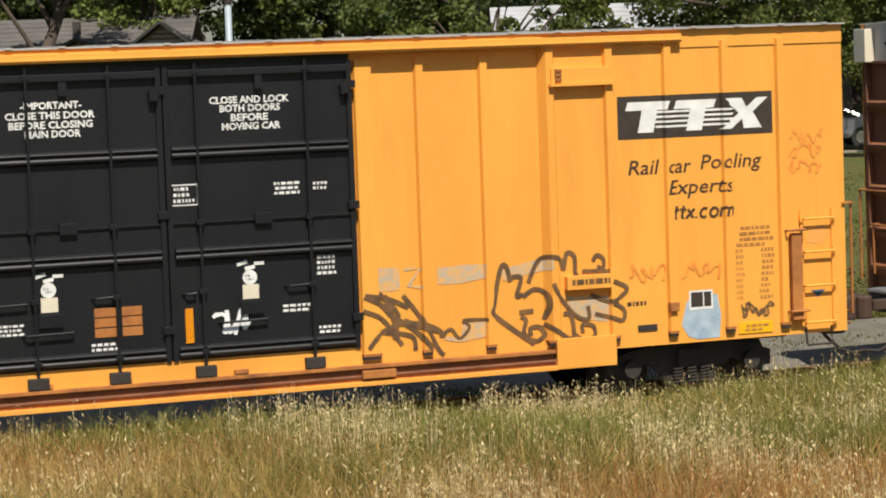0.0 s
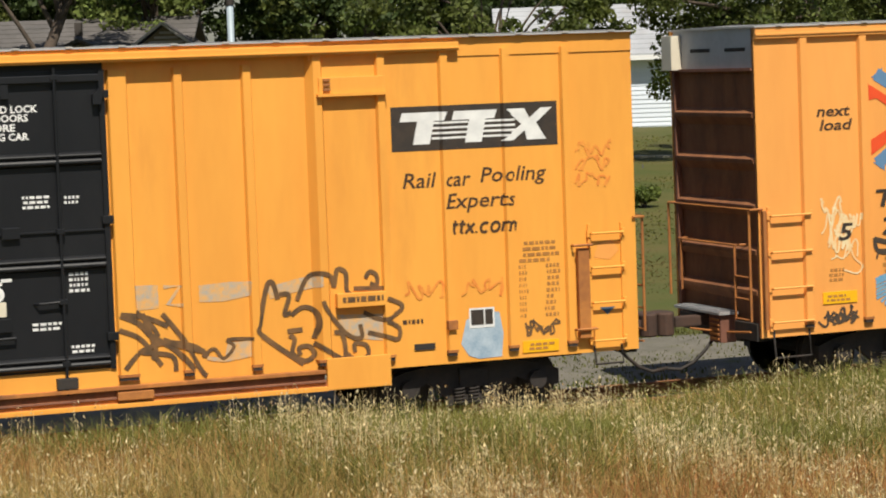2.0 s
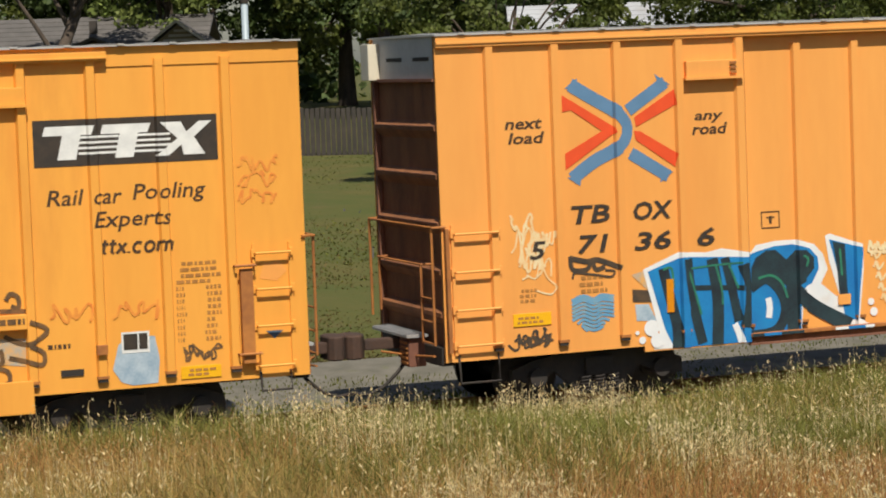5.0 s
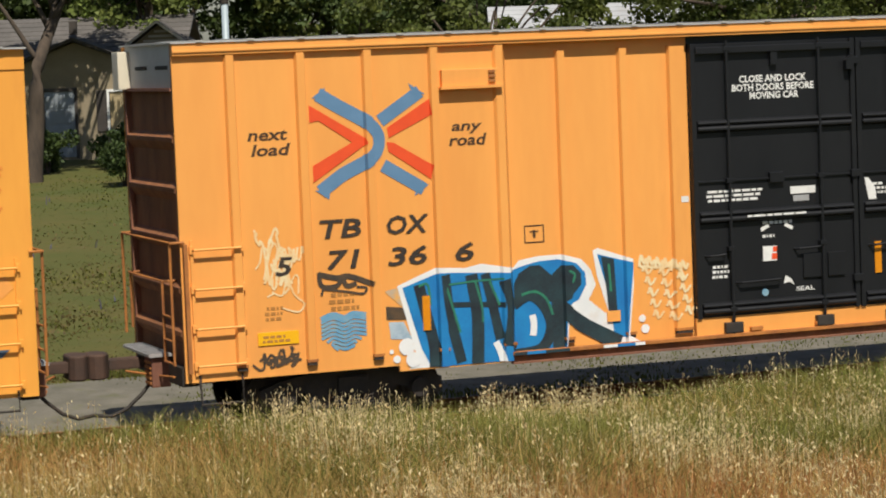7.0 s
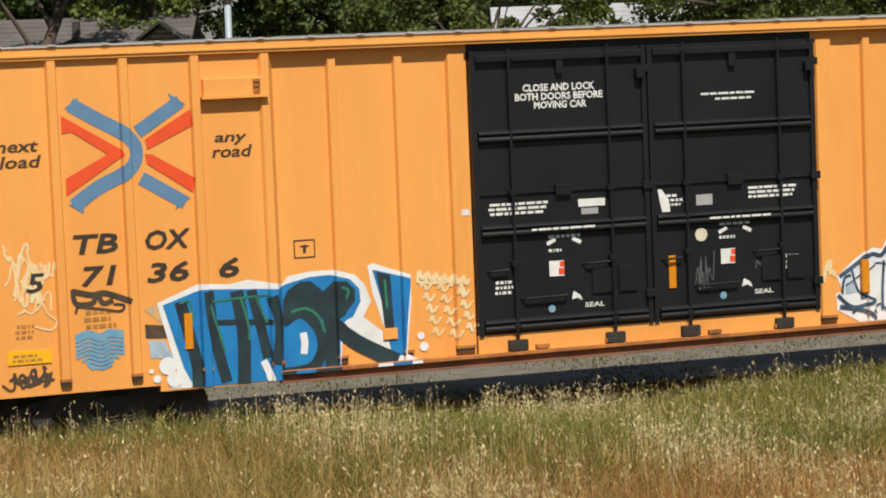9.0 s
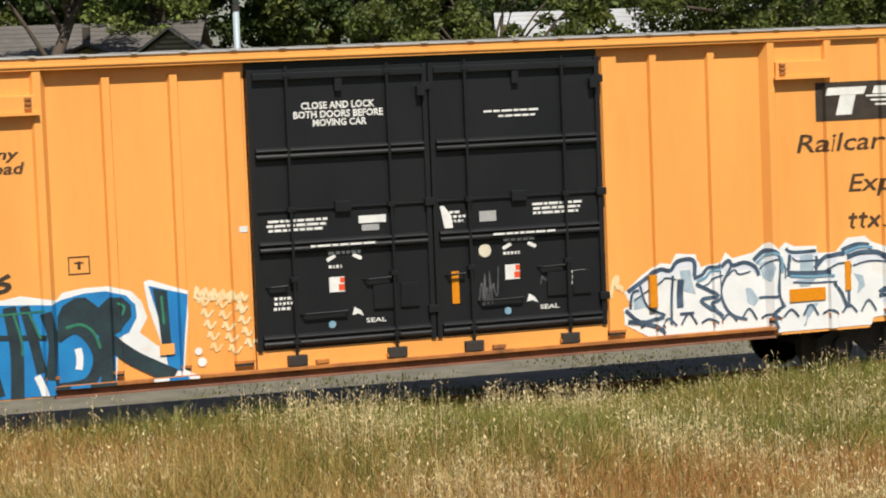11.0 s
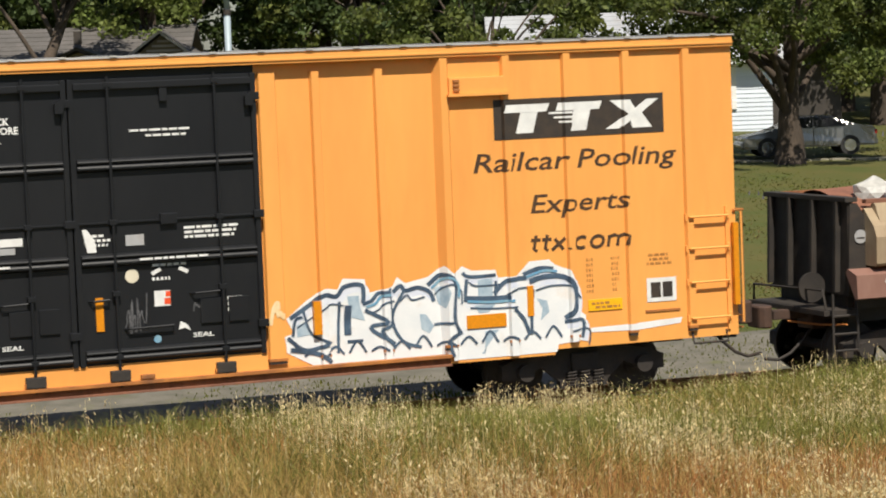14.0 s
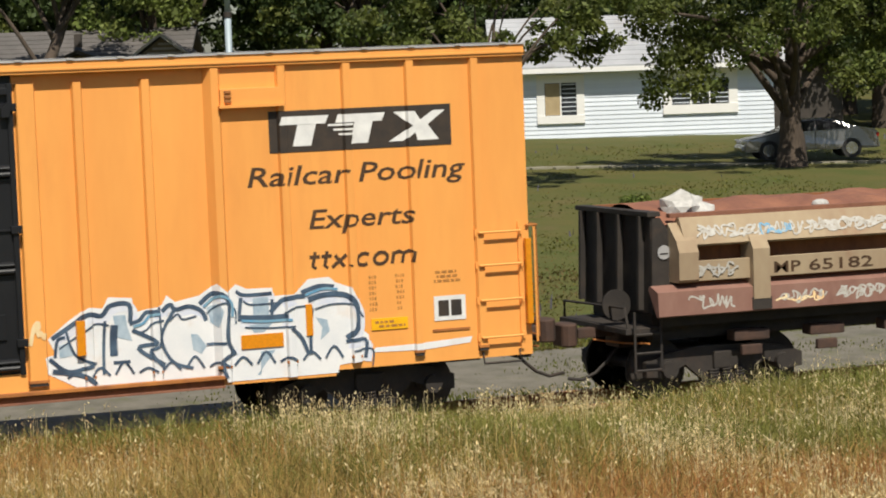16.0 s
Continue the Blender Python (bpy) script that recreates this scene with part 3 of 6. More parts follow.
def boxcar(label, ribs_l, post_l, door, door_z, paint_name, strip, wheels):
    """A sixty-foot high boxcar with two plug doors on the near side. ribs_l: ribs from the left end to the left post."""
    car = thing("boxcar", label, "boxcar", group="cars of the train")
    post_r = LENGTH - post_l
    inner_l = [post_l + 0.87, post_l + 1.75, door[0] - 0.16]
    ribs = [(x, 0.12) for x in ribs_l] + [(post_l, 0.16)] + [(x, 0.12) for x in inner_l[:2]] + [(inner_l[2], 0.24)]
    ribs += [(LENGTH - x, w) for x, w in ribs]
    ribs = [(x + (door[1] - (LENGTH - door[0])) * (1 if abs(x - door[1]) < 0.5 else 0), w) for x, w in ribs]
    side = Side(ribs, post_l, post_r, door)
    # skin
    for a, b, y, z0, z1 in ((0.0, post_l, 0.05, 0.775, 4.95), (post_l, door[0], 0.13, 0.80, 4.86), (door[1], post_r, 0.13, 0.80, 4.86), (post_r, LENGTH, 0.05, 0.775, 4.95)):
        part("side_panel", B(a, b, y, y + 0.05, z0, z1), paint_name, car)
    part("inner_panel", B(door[0], door[1], 0.135, 0.185, 0.84, 4.9), "black", car)
    part("far_side", B(0, LENGTH, 2.56, 2.62, 0.8, 4.95), paint_name, car)
    for x, w in ribs:
        inside = post_l + 0.1 < x < post_r - 0.1
        y = side.base(x)
        if abs(x - post_l) < 0.01 or abs(x - post_r) < 0.01:
            y = 0.055
        prof = side.profile(x, w)
        part("rib", prism(bmesh.new(), prof + [(prof[-1][0], prof[-1][1] + 0.01), (prof[0][0], prof[0][1] + 0.01)], "z", 0.95, 4.69 if inside else 4.79), paint_name, car)
        part("rib_foot", B(x - w / 2 - 0.01, x + w / 2 + 0.01, y - 0.065, y, 0.92, 0.955), "orange_dirty", car)
        # dark block that stands in for the shadow below each rib foot
        part("rib_shade_block", B(x - w / 2, x + w / 2, y - 0.055, y + 0.04, 0.88, 0.918), "dark", car)
    # roof
    s0, s1, z0, z1 = strip
    if s1 < LENGTH:
        for xa, xb in ((0, post_l + 0.08), (post_r - 0.08, LENGTH)):
            part("fascia", B(xa, xb, 0.034, 0.06, 4.71, 4.955), paint_name, car)
        part("eave_band", B(post_l + 0.08, post_r - 0.08, -0.002, 0.14, 4.80, 4.96), paint_name, car)
    part("eave_strip", B(s0, s1, -0.012 if s1 > 17 else -0.05, 0.12, z0, z1, bevel=0.01), paint_name, car)
    part("eave_ridge", B(s0, s1, -0.03 if s1 > 17 else -0.07, 0.0, z0 + 0.25 * (z1 - z0), z0 + 0.45 * (z1 - z0), bevel=0.006), paint_name, car)
    bm = bmesh.new()
    prism(bm, [(-0.03, 4.95), (-0.03, 4.970), (1.31, 4.985), (2.65, 4.970), (2.65, 4.95)], "x", -0.02, LENGTH + 0.02)
    roof = part("roof", bm, "roof", car, "galvanised ribbed roof")
    for k in range(29):
        x = 0.3 + k * 0.65
        rb = bmesh.new()
        prism(rb, [(-0.045, 4.962), (-0.045, 4.984), (1.31, 5.00), (2.66, 4.984), (2.66, 4.962)], "x", x, x + 0.09)
        part("roof_rib", rb, "roof", roof)
    part("floor", B(0.1, LENGTH - 0.1, 0.22, 2.5, 0.96, 1.02), "dark", car)
    part("centre_sill", B(0.3, LENGTH - 0.3, 1.25, 1.70, 0.60, 0.98), "dark", car)
    for k in range(8):
        x = 4.4 + k * 1.43
        part("cross_bearer", B(x, x + 0.12, 0.25, 2.7, 0.72, 0.97), "dark", car)
    # sill between the bogies
    part("door_track", B(post_l + 0.02, post_r - 0.02, -0.03, 0.08, 0.785, 0.83, bevel=0.006), "orange_dirty", car)
    part("track_web", B(post_l + 0.02, post_r - 0.02, 0.03, 0.06, 0.70, 0.785), "rust", car)
    part("track_flange", B(post_l + 0.02, post_r - 0.02, -0.02, 0.07, 0.675, 0.70, bevel=0.004), "rust_light", car)
    part("door_sill", B(door[0], door[1], 0.05, 0.10, 0.83, 1.06), paint_name, car)
    # doors
    mid = 0.5 * (door[0] + door[1])
    bz, seam, rods = door_z
    top, bot = 4.70, 1.05
    pd = []
    for a, b, r in ((door[0] + 0.01, mid - 0.01, rods[:2]), (mid + 0.01, door[1] - 0.01, rods[2:])):
        pd.append(plug_door(car, a, b, bot, top, bz, r, seam))
        for x in r:
            part("rod_guide", B(x - 0.13, x + 0.13, -0.03, 0.06, 0.84, 0.98, bevel=0.015), "dark", car)
        for k in range(2):
            x = a + (b - a) * (0.35 + 0.4 * k)
            part("roller_pad", B(x - 0.09, x + 0.09, -0.01, 0.06, 0.845, 0.90, bevel=0.01), "orange_dirty", car)
    for x in (2.25, LENGTH - 2.25):
        truck(car, x, wheels)
    for x, out in ((0.0, -1), (LENGTH, 1)):
        end_wall(car, out)
        coupler(car, x, out)
    return car, side, pd


def hinge_bracket(car, x0, x1, z0, z1, material, flip):
    part("door_stop", B(x0, x1, -0.03, 0.05, z0, z1, bevel=0.01), material, car)
    part("stop_ledge", B(x0 - 0.03, x1 + 0.05, -0.07, 0.05, z0 - 0.03, z0 + 0.005), material, car)
    xe = x1 - 0.14 if flip else x0 + 0.05
    for k in range(3):
        part("stop_pin", B(xe, xe + 0.09, -0.06, -0.03, z0 + 0.04 + k * 0.06, z0 + 0.075 + k * 0.06, bevel=0.005), "orange_dirty", car)


def emblem_blocks(car, side, x0, x1, z0, z1):
    """The owner's sign: a black board with white slanted blocks joined by thin stripes."""
    paint("sign_board", rect(bmesh.new(), x0, x1, z0, z1), "ink", car, side, "black sign with white slanted blocks")
    w, h = x1 - x0, z1 - z0
    X = lambda u: x0 + u * w
    Z = lambda v: z0 + v * h
    for u in (0.05, 0.36):
        bm = bmesh.new()
        flat(bm, [(X(u), Z(0.66)), (X(u + 0.015), Z(0.86)), (X(u + 0.275), Z(0.86)), (X(u + 0.255), Z(0.66))])
        flat(bm, [(X(u + 0.075), Z(0.14)), (X(u + 0.105), Z(0.66)), (X(u + 0.205), Z(0.66)), (X(u + 0.175), Z(0.14))])
        paint("sign_block", bm, "white", car, side, lift=0.008)
    bm = bmesh.new()
    flat(bm, [(X(0.65), Z(0.14)), (X(0.78), Z(0.50)), (X(0.68), Z(0.86)), (X(0.80), Z(0.86)), (X(0.83), Z(0.64)), (X(0.90), Z(0.86)), (X(0.97), Z(0.86)),
              (X(0.87), Z(0.52)), (X(0.93), Z(0.14)), (X(0.81), Z(0.14)), (X(0.80), Z(0.36)), (X(0.73), Z(0.14))])
    paint("sign_block", bm, "white", car, side, lift=0.008)
    bm = bmesh.new()
    for k in range(4):
        v = 0.24 + k * 0.115
        rect(bm, X(0.24), X(0.46), Z(v), Z(v + 0.05))
        rect(bm, X(0.54), X(0.74), Z(v), Z(v + 0.05))
    paint("sign_stripes", bm, "white", car, side, lift=0.006)


def scribble(car, side, name, x0, x1, z0, z1, n, width, material, seed, label="", lean=0.3, loops=True):
    """A sprayed tag: one unreadable running line of loops and zigzags within a rectangle."""
    rng = random.Random(seed)
    pts = []
    w, h = x1 - x0, z1 - z0
    for k in range(n * 2):
        u = (k + 0.5) / (2 * n)
        up = k % 2 if not loops else (k + (rng.random() < 0.25)) % 2
        x = x0 + w * min(1, max(0, u + rng.uniform(-0.9, 0.9) / (2 * n) + lean * 0.12 * (up - 0.5)))
        z = z0 + h * (rng.uniform(0.62, 1.0) if up else rng.uniform(0.0, 0.4))
        pts.append((x, z))
        if loops and rng.random() < 0.45:
            pts.append((min(x1, x + 0.10 * w), z + (0.16 if not up else -0.16) * h))
    return paint(name, stroke(bmesh.new(), pts, width), material, car, side, label, lift=0.006)


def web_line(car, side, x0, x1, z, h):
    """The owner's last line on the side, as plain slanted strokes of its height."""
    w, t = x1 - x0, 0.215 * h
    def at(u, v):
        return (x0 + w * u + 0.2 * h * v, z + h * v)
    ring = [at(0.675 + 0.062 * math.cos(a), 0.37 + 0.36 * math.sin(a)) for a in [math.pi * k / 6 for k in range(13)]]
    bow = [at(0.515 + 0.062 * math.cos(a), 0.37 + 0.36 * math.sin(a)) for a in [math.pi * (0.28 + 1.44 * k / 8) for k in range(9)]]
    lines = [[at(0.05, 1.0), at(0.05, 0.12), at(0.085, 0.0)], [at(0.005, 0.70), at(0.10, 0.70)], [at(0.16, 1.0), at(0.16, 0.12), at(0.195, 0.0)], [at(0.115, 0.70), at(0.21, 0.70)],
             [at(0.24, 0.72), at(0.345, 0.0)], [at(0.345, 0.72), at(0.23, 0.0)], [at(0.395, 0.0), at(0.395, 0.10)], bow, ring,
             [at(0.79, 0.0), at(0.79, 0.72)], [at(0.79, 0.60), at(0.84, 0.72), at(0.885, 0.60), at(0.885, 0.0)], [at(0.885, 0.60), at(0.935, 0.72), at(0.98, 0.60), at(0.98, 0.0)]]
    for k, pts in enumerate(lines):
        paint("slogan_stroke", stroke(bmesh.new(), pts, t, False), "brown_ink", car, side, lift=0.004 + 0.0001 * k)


def crop(bm, low):
    """Keep only the paint that lies above the lower edge of the side."""
    bm.normal_update()
    bmesh.ops.triangulate(bm, faces=bm.faces[:])
    bmesh.ops.bisect_plane(bm, geom=bm.verts[:] + bm.edges[:] + bm.faces[:], plane_co=(0, 0, low), plane_no=(0, 0, 1), clear_inner=True, dist=1e-5)
    return bm


def sprayed(name, shapes, material, piece, side, lift, low=0.74, label=""):
    """Strokes (width, points) and filled shapes (width 0), each laid over the piece as a part of its own."""
    for k, (w, pts) in enumerate(shapes):
        bm = stroke(bmesh.new(), pts, w) if w else flat(bmesh.new(), pts)
        if min(p[1] for p in pts) - w < low:
            crop(bm, low)
        if bm.faces:
            paint(name, bm, material, piece, side, label, lift=lift + 0.00015 * k)


wheels = []
# --- first boxcar: warm orange, tall black doors ---
RIB1 = [0.96, 1.79, 2.64, 3.49]
car_a, side_a, doors_a = boxcar("orange sixty-foot boxcar, black doors, brown scrawled graffiti", RIB1, 4.35, (6.90, 11.83),
                                ((3.63, 2.37, 1.16), 2.76, (7.68, 8.69, 9.78, 11.20)), "orange", (0.0, 16.41, 4.78, 4.895), wheels)
# deep outer sill of this car
part("outer_sill", B(3.6, 14.5, -0.05, 0.02, 0.565, 0.62, bevel=0.008), "orange", car_a)
part("sill_web", B(3.6, 14.5, 0.01, 0.03, 0.62, 0.70), "orange_dirty", car_a)
part("sill_gusset", B(14.5, 15.35, -0.03, 0.02, 0.57, 0.97, bevel=0.01), "orange", car_a)
part("sill_gusset", B(3.5, 4.35, -0.03, 0.02, 0.57, 0.97, bevel=0.01), "orange", car_a)
part("pull_plate", B(11.8, 12.25, -0.07, 0.0, 0.66, 0.76, bevel=0.01), "orange_dirty", car_a)
hinge_bracket(car_a, 14.53, 15.38, 4.29, 4.50, "orange", False)
ladder(car_a, 18.17, 18.64, (2.34, 1.89, 1.43, 0.93), "orange", 0.86, step=0.62)
part("ladder_post", B(17.97, 18.13, -0.06, 0.02, 0.98, 2.16, bevel=0.01), "orange_dirty", car_a)
part("grab_iron", tube(bmesh.new(), [(17.90, 0.02, 2.20), (17.90, -0.09, 2.20), (18.16, -0.09, 2.20), (18.16, 0.02, 2.20)], 0.017, 6), "orange_dirty", car_a)
part("grab_iron", tube(bmesh.new(), [(17.92, 0.02, 1.10), (17.92, -0.09, 1.10), (18.2, -0.09, 1.10), (18.2, 0.02, 1.10)], 0.017, 6), "orange_dirty", car_a)
emblem_blocks(car_a, side_a, 15.49, 17.775, 3.525, 4.09)
for txt, x, w in (("Rail", 15.62, 0.46), ("car", 16.19, 0.36), ("Pooling", 16.68, 0.92)):
    paint("lettering", letters(bmesh.new(), txt, x, 3.055 + 0.03 * (x > 16.5), 0.20, w, 0.2, 0.010), "brown_ink", car_a, side_a, "dark brown slogan lettering")
paint("lettering", letters(bmesh.new(), "Experts", 16.18, 2.77, 0.20, 0.97, 0.2, 0.010), "brown_ink", car_a, side_a)
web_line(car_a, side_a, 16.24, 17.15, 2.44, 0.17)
paint("data_stencil", bars(bmesh.new(), 17.17, 17.76, 2.0, 2.3, 4, 1), "faint_ink", car_a, side_a)
paint("data_stencil", bars(bars(bmesh.new(), 17.17, 17.30, 1.28, 2.0, 9, 2, 0.1), 17.52, 17.78, 1.28, 2.0, 9, 3, 0.4), "faint_ink", car_a, side_a)
paint("spray_patch", flat(bmesh.new(), [(16.34, 1.02), (16.42, 1.32), (16.60, 1.42), (16.88, 1.40), (16.93, 1.12), (16.90, 0.82), (16.58, 0.81), (16.44, 0.86)]), "spray_pale", car_a, side_a, "pale blue sprayed patch")
paint("reader_label", rect(bmesh.new(), 16.46, 16.81, 1.21, 1.47), "white", car_a, side_a, lift=0.008)
paint("reader_panel", rect(rect(bmesh.new(), 16.485, 16.66, 1.25, 1.445), 16.68, 16.785, 1.25, 1.445), "ink", car_a, side_a, lift=0.011)
part("warning_label", B(17.19, 17.70, 0.035, 0.05, 0.84, 0.99), "yellow", car_a, "yellow warning label")
paint("label_bars", bars(bmesh.new(), 17.24, 17.66, 0.86, 0.97, 2, 5), "faint_ink", car_a, side_a, lift=0.018)
part("data_plate", B(15.70, 15.98, 0.034, 0.05, 0.98, 1.06), "dark", car_a)
part("hot_box", B(16.14, 16.27, -0.06, 0.03, 1.22, 1.34, bevel=0.01), "orange_dirty", car_a)
paint("ladder_mark", flat(bmesh.new(), [(18.30, 1.36), (18.52, 1.36), (18.41, 1.26)]), "spray_steel", car_a, side_a, "small blue triangle mark")
paint("paint_smudge", flat(bmesh.new(), [(18.24, 2.02), (18.30, 2.20), (18.50, 2.24), (18.60, 2.10), (18.46, 1.98)]), "orange_pale", car_a, side_a)
# spray work on the first car
HATCH = (
    (0.06, [(11.9, 1.69), (12.14, 1.57), (12.3, 1.4), (12.58, 1.22), (12.82, 0.95)]),
    (0.06, [(11.88, 1.51), (12.14, 1.39), (12.29, 1.2), (12.41, 1.03)]),
    (0.06, [(12.11, 1.72), (12.31, 1.52), (12.38, 1.39)]),
    (0.06, [(11.94, 1.02), (12.13, 1.21), (12.46, 1.31), (12.83, 1.24), (13.0, 1.1)]),
    (0.06, [(12.44, 1.67), (12.67, 1.37), (12.9, 0.95), (12.98, 0.86)]),
    (0.06, [(12.17, 1.21), (12.54, 1.14), (12.59, 0.95)]),
    (0.06, [(11.91, 1.7), (12.23, 1.64), (12.51, 1.51)]),
    (0.06, [(12.19, 1.69), (12.34, 1.23), (12.29, 1.12)]),
    (0.06, [(12.44, 1.35), (12.75, 1.22), (12.96, 1.17)]),
)
LOOPS = (
    (0.06, [(14.24, 0.91), (13.7, 1.32), (13.69, 1.46), (13.79, 1.91), (13.87, 1.96), (13.93, 1.75)]),
    (0.06, [(13.95, 1.81), (14.08, 1.79), (14.01, 1.56), (14.1, 1.58)]),
    (0.06, [(14.18, 1.72), (14.31, 1.98), (14.46, 2.05), (14.61, 2.0), (14.65, 1.87), (14.7, 2.08), (14.81, 2.03), (14.82, 1.8), (14.91, 1.75)]),
    (0.06, [(14.1, 1.54), (14.25, 1.63), (14.4, 1.58), (14.44, 1.41), (14.38, 1.23)]),
    (0.06, [(14.04, 1.34), (14.24, 1.35)]),
    (0.06, [(14.06, 1.29), (14.13, 1.23), (14.1, 1.06), (14.26, 0.95), (14.38, 1.02), (14.32, 1.13), (14.19, 1.12), (14.2, 1.03)]),
    (0.06, [(14.38, 1.17), (14.53, 1.07), (14.74, 0.95), (14.77, 1.1), (14.73, 1.27), (14.63, 1.29)]),
)
CURLS = (
    (0.055, [(14.49, 1.7), (14.55, 1.57), (14.8, 1.26), (14.99, 1.2), (14.98, 1.37)]),
    (0.055, [(14.79, 1.01), (14.92, 0.92), (15.07, 0.97), (15.05, 1.1), (14.9, 1.13), (14.9, 1.02)]),
    (0.055, [(15.07, 1.95), (15.13, 2.03), (15.22, 1.98), (15.22, 1.86), (15.13, 1.88)]),
    (0.055, [(15.03, 1.52), (15.29, 1.41), (15.51, 1.5), (15.54, 1.59), (15.34, 1.68)]),
    (0.055, [(15.08, 1.26), (15.3, 1.2), (15.48, 1.15), (15.5, 1.29), (15.33, 1.39)]),
    (0.055, [(14.91, 1.83), (15.3, 1.81)]),
)
FADED = (
    (0, [(12.1, 2.04), (12.4, 2.03), (12.4, 1.74), (12.13, 1.73)]),
    (0, [(12.92, 1.99), (13.29, 2.01), (13.59, 2.0), (13.57, 1.82), (13.23, 1.77), (12.92, 1.78)]),
    (0, [(13.8, 1.91), (14.22, 2.0), (14.5, 2.03), (14.5, 1.88), (14.13, 1.82), (13.83, 1.76)]),
    (0, [(14.68, 1.51), (15.29, 1.48), (15.28, 1.14), (14.93, 1.19), (14.71, 1.31)]),
)
tag = paint("graffiti_tag", stroke(bmesh.new(), HATCH[0][1], 0.07), "spray_brown", car_a, side_a, "dark brown scrawled spray tag", lift=0.008)
sprayed("spray_stroke", HATCH[1:], "spray_brown", tag, side_a, 0.009, 0.82)
tag = paint("graffiti_tag", stroke(bmesh.new(), LOOPS[0][1], 0.065), "spray_brown", car_a, side_a, "looping dark brown spray outline", lift=0.008)
sprayed("spray_stroke", LOOPS[1:] + CURLS, "spray_brown", tag, side_a, 0.009, 0.74)
for w, pts in FADED:
    paint("spray_patch", flat(bmesh.new(), pts), "grey", car_a, side_a, "faded grey spray patch", lift=0.003)
tag = paint("graffiti_tag", stroke(bmesh.new(), [(12.47, 2.0), (12.68, 2.0), (12.52, 1.78), (12.70, 1.76)], 0.05, False), "grey", car_a, side_a, "faded grey spray letter")
tag = paint("graffiti_tag", stroke(bmesh.new(), [(12.93, 1.10), (13.08, 1.19), (13.20, 1.06), (13.34, 1.20), (13.26, 1.29), (13.59, 1.28)], 0.045), "spray_brown", car_a, side_a, "thin brown spray tag", lift=0.008)
sprayed("spray_stroke", ((0, [(13.26, 1.25), (13.57, 1.26), (13.56, 1.06), (13.39, 1.03), (13.22, 1.08)]), (0.05, [(12.99, 1.08), (13.24, 1.04), (13.50, 1.10)])), "grey", tag, side_a, 0.005)
part("number_board", B(14.66, 15.30, -0.06, 0.05, 1.60, 1.78, bevel=0.01), "orange", car_a)
flat_board = Side([], -1, 99, (-5, -4))
flat_board.base = lambda x: -0.06
paint("board_bars", bars(bmesh.new(), 14.72, 15.28, 1.64, 1.76, 1, 9, 0.05), "spray_brown", car_a, flat_board, lift=0.004)
scribble(car_a, side_a, "graffiti_tag", 15.6, 16.15, 1.62, 1.88, 5, 0.03, "spray_red", 15, "faint red spray tag")
scribble(car_a, side_a, "graffiti_tag", 16.35, 17.0, 1.60, 1.86, 6, 0.03, "spray_red", 16, "faint red spray tag")
for z0, z1, sd in ((3.34, 3.56, 17), (3.14, 3.36, 19), (2.94, 3.14, 20)):
    scribble(car_a, side_a, "graffiti_tag", 17.98, 18.52, z0, z1, 6, 0.028, "spray_red", sd, "faint red spray tag")
for z0, z1, sd in ((1.05, 1.22, 18), (1.06, 1.26, 21)):
    scribble(car_a, side_a, "graffiti_tag", 17.2, 17.72, z0, z1, 7, 0.026, "spray_brown", sd, "small dark brown spray tag")
paint("stencil", bars(bmesh.new(), 15.54, 15.86, 1.30, 1.40, 1, 23, 0.1), "brown_ink", car_a, side_a)
# white stencils on its doors
dl, dr = doors_a
for txt, a, b, z in (("-IMPORTANT-", 7.62, 8.37, 4.235), ("CLOSE THIS DOOR", 7.43, 8.53, 4.115), ("BEFORE CLOSING", 7.47, 8.50, 4.00), ("MAIN DOOR", 7.66, 8.35, 3.89)):
    paint("lettering", letters(bmesh.new(), txt, a, z, 0.088, b - a, 0, 0.03), "white", dl, side_a, "white stencilled closing instructions")
for txt, a, b, z in (("CLOSE AND LOCK", 9.97, 11.0, 4.215), ("BOTH DOORS", 10.10, 10.88, 4.11), ("BEFORE", 10.24, 10.72, 3.995), ("MOVING CAR", 10.12, 10.88, 3.885)):
    paint("lettering", letters(bmesh.new(), txt, a, z, 0.088, b - a, 0, 0.03), "white", dr, side_a, "white stencilled closing instructions")
for door, x in ((dl, 7.86), (dr, 10.40)):
    for k, (a, z) in enumerate(((-0.10, 2.22), (0.0, 2.17), (0.12, 2.23))):
        paint("arrow_mark", stroke(bmesh.new(), [(x + a - 0.06, z - 0.02), (x + a + 0.07, z + 0.02 * (1 - k))], 0.045, False), "white", door, side_a)
    paint("round_label", dot(bmesh.new(), (x, 2.04), 0.095), "white", door, side_a, "round white label", lift=0.006)
    paint("label_bars", bars(bmesh.new(), x - 0.06, x + 0.06, 2.0, 2.08, 2, 22), "ink", door, side_a, lift=0.009)
    paint("square_label", rect(bmesh.new(), x - 0.10, x + 0.11, 1.77, 1.95), "cream", door, side_a, "cream square label", lift=0.006)
    part("latch_box", B(x - 0.14, x + 0.16, 0.02, 0.06, 1.58, 1.75, bevel=0.01), "black", door)
ob = bmesh.new()
for i in range(2):
    for j in range(3):
        x = 8.41 + i * 0.345
        rect(ob, x, x + (0.30 if i == 0 else 0.25), 1.42 + j * 0.125, 1.53 + j * 0.125)
paint("tan_label", ob, "orange_dirty", dl, side_a, "tan placard board", lift=0.006)
part("reflector", B(9.55, 9.65, 0.045, 0.06, 1.27, 1.70), "amber", dr, "amber reflector strip")
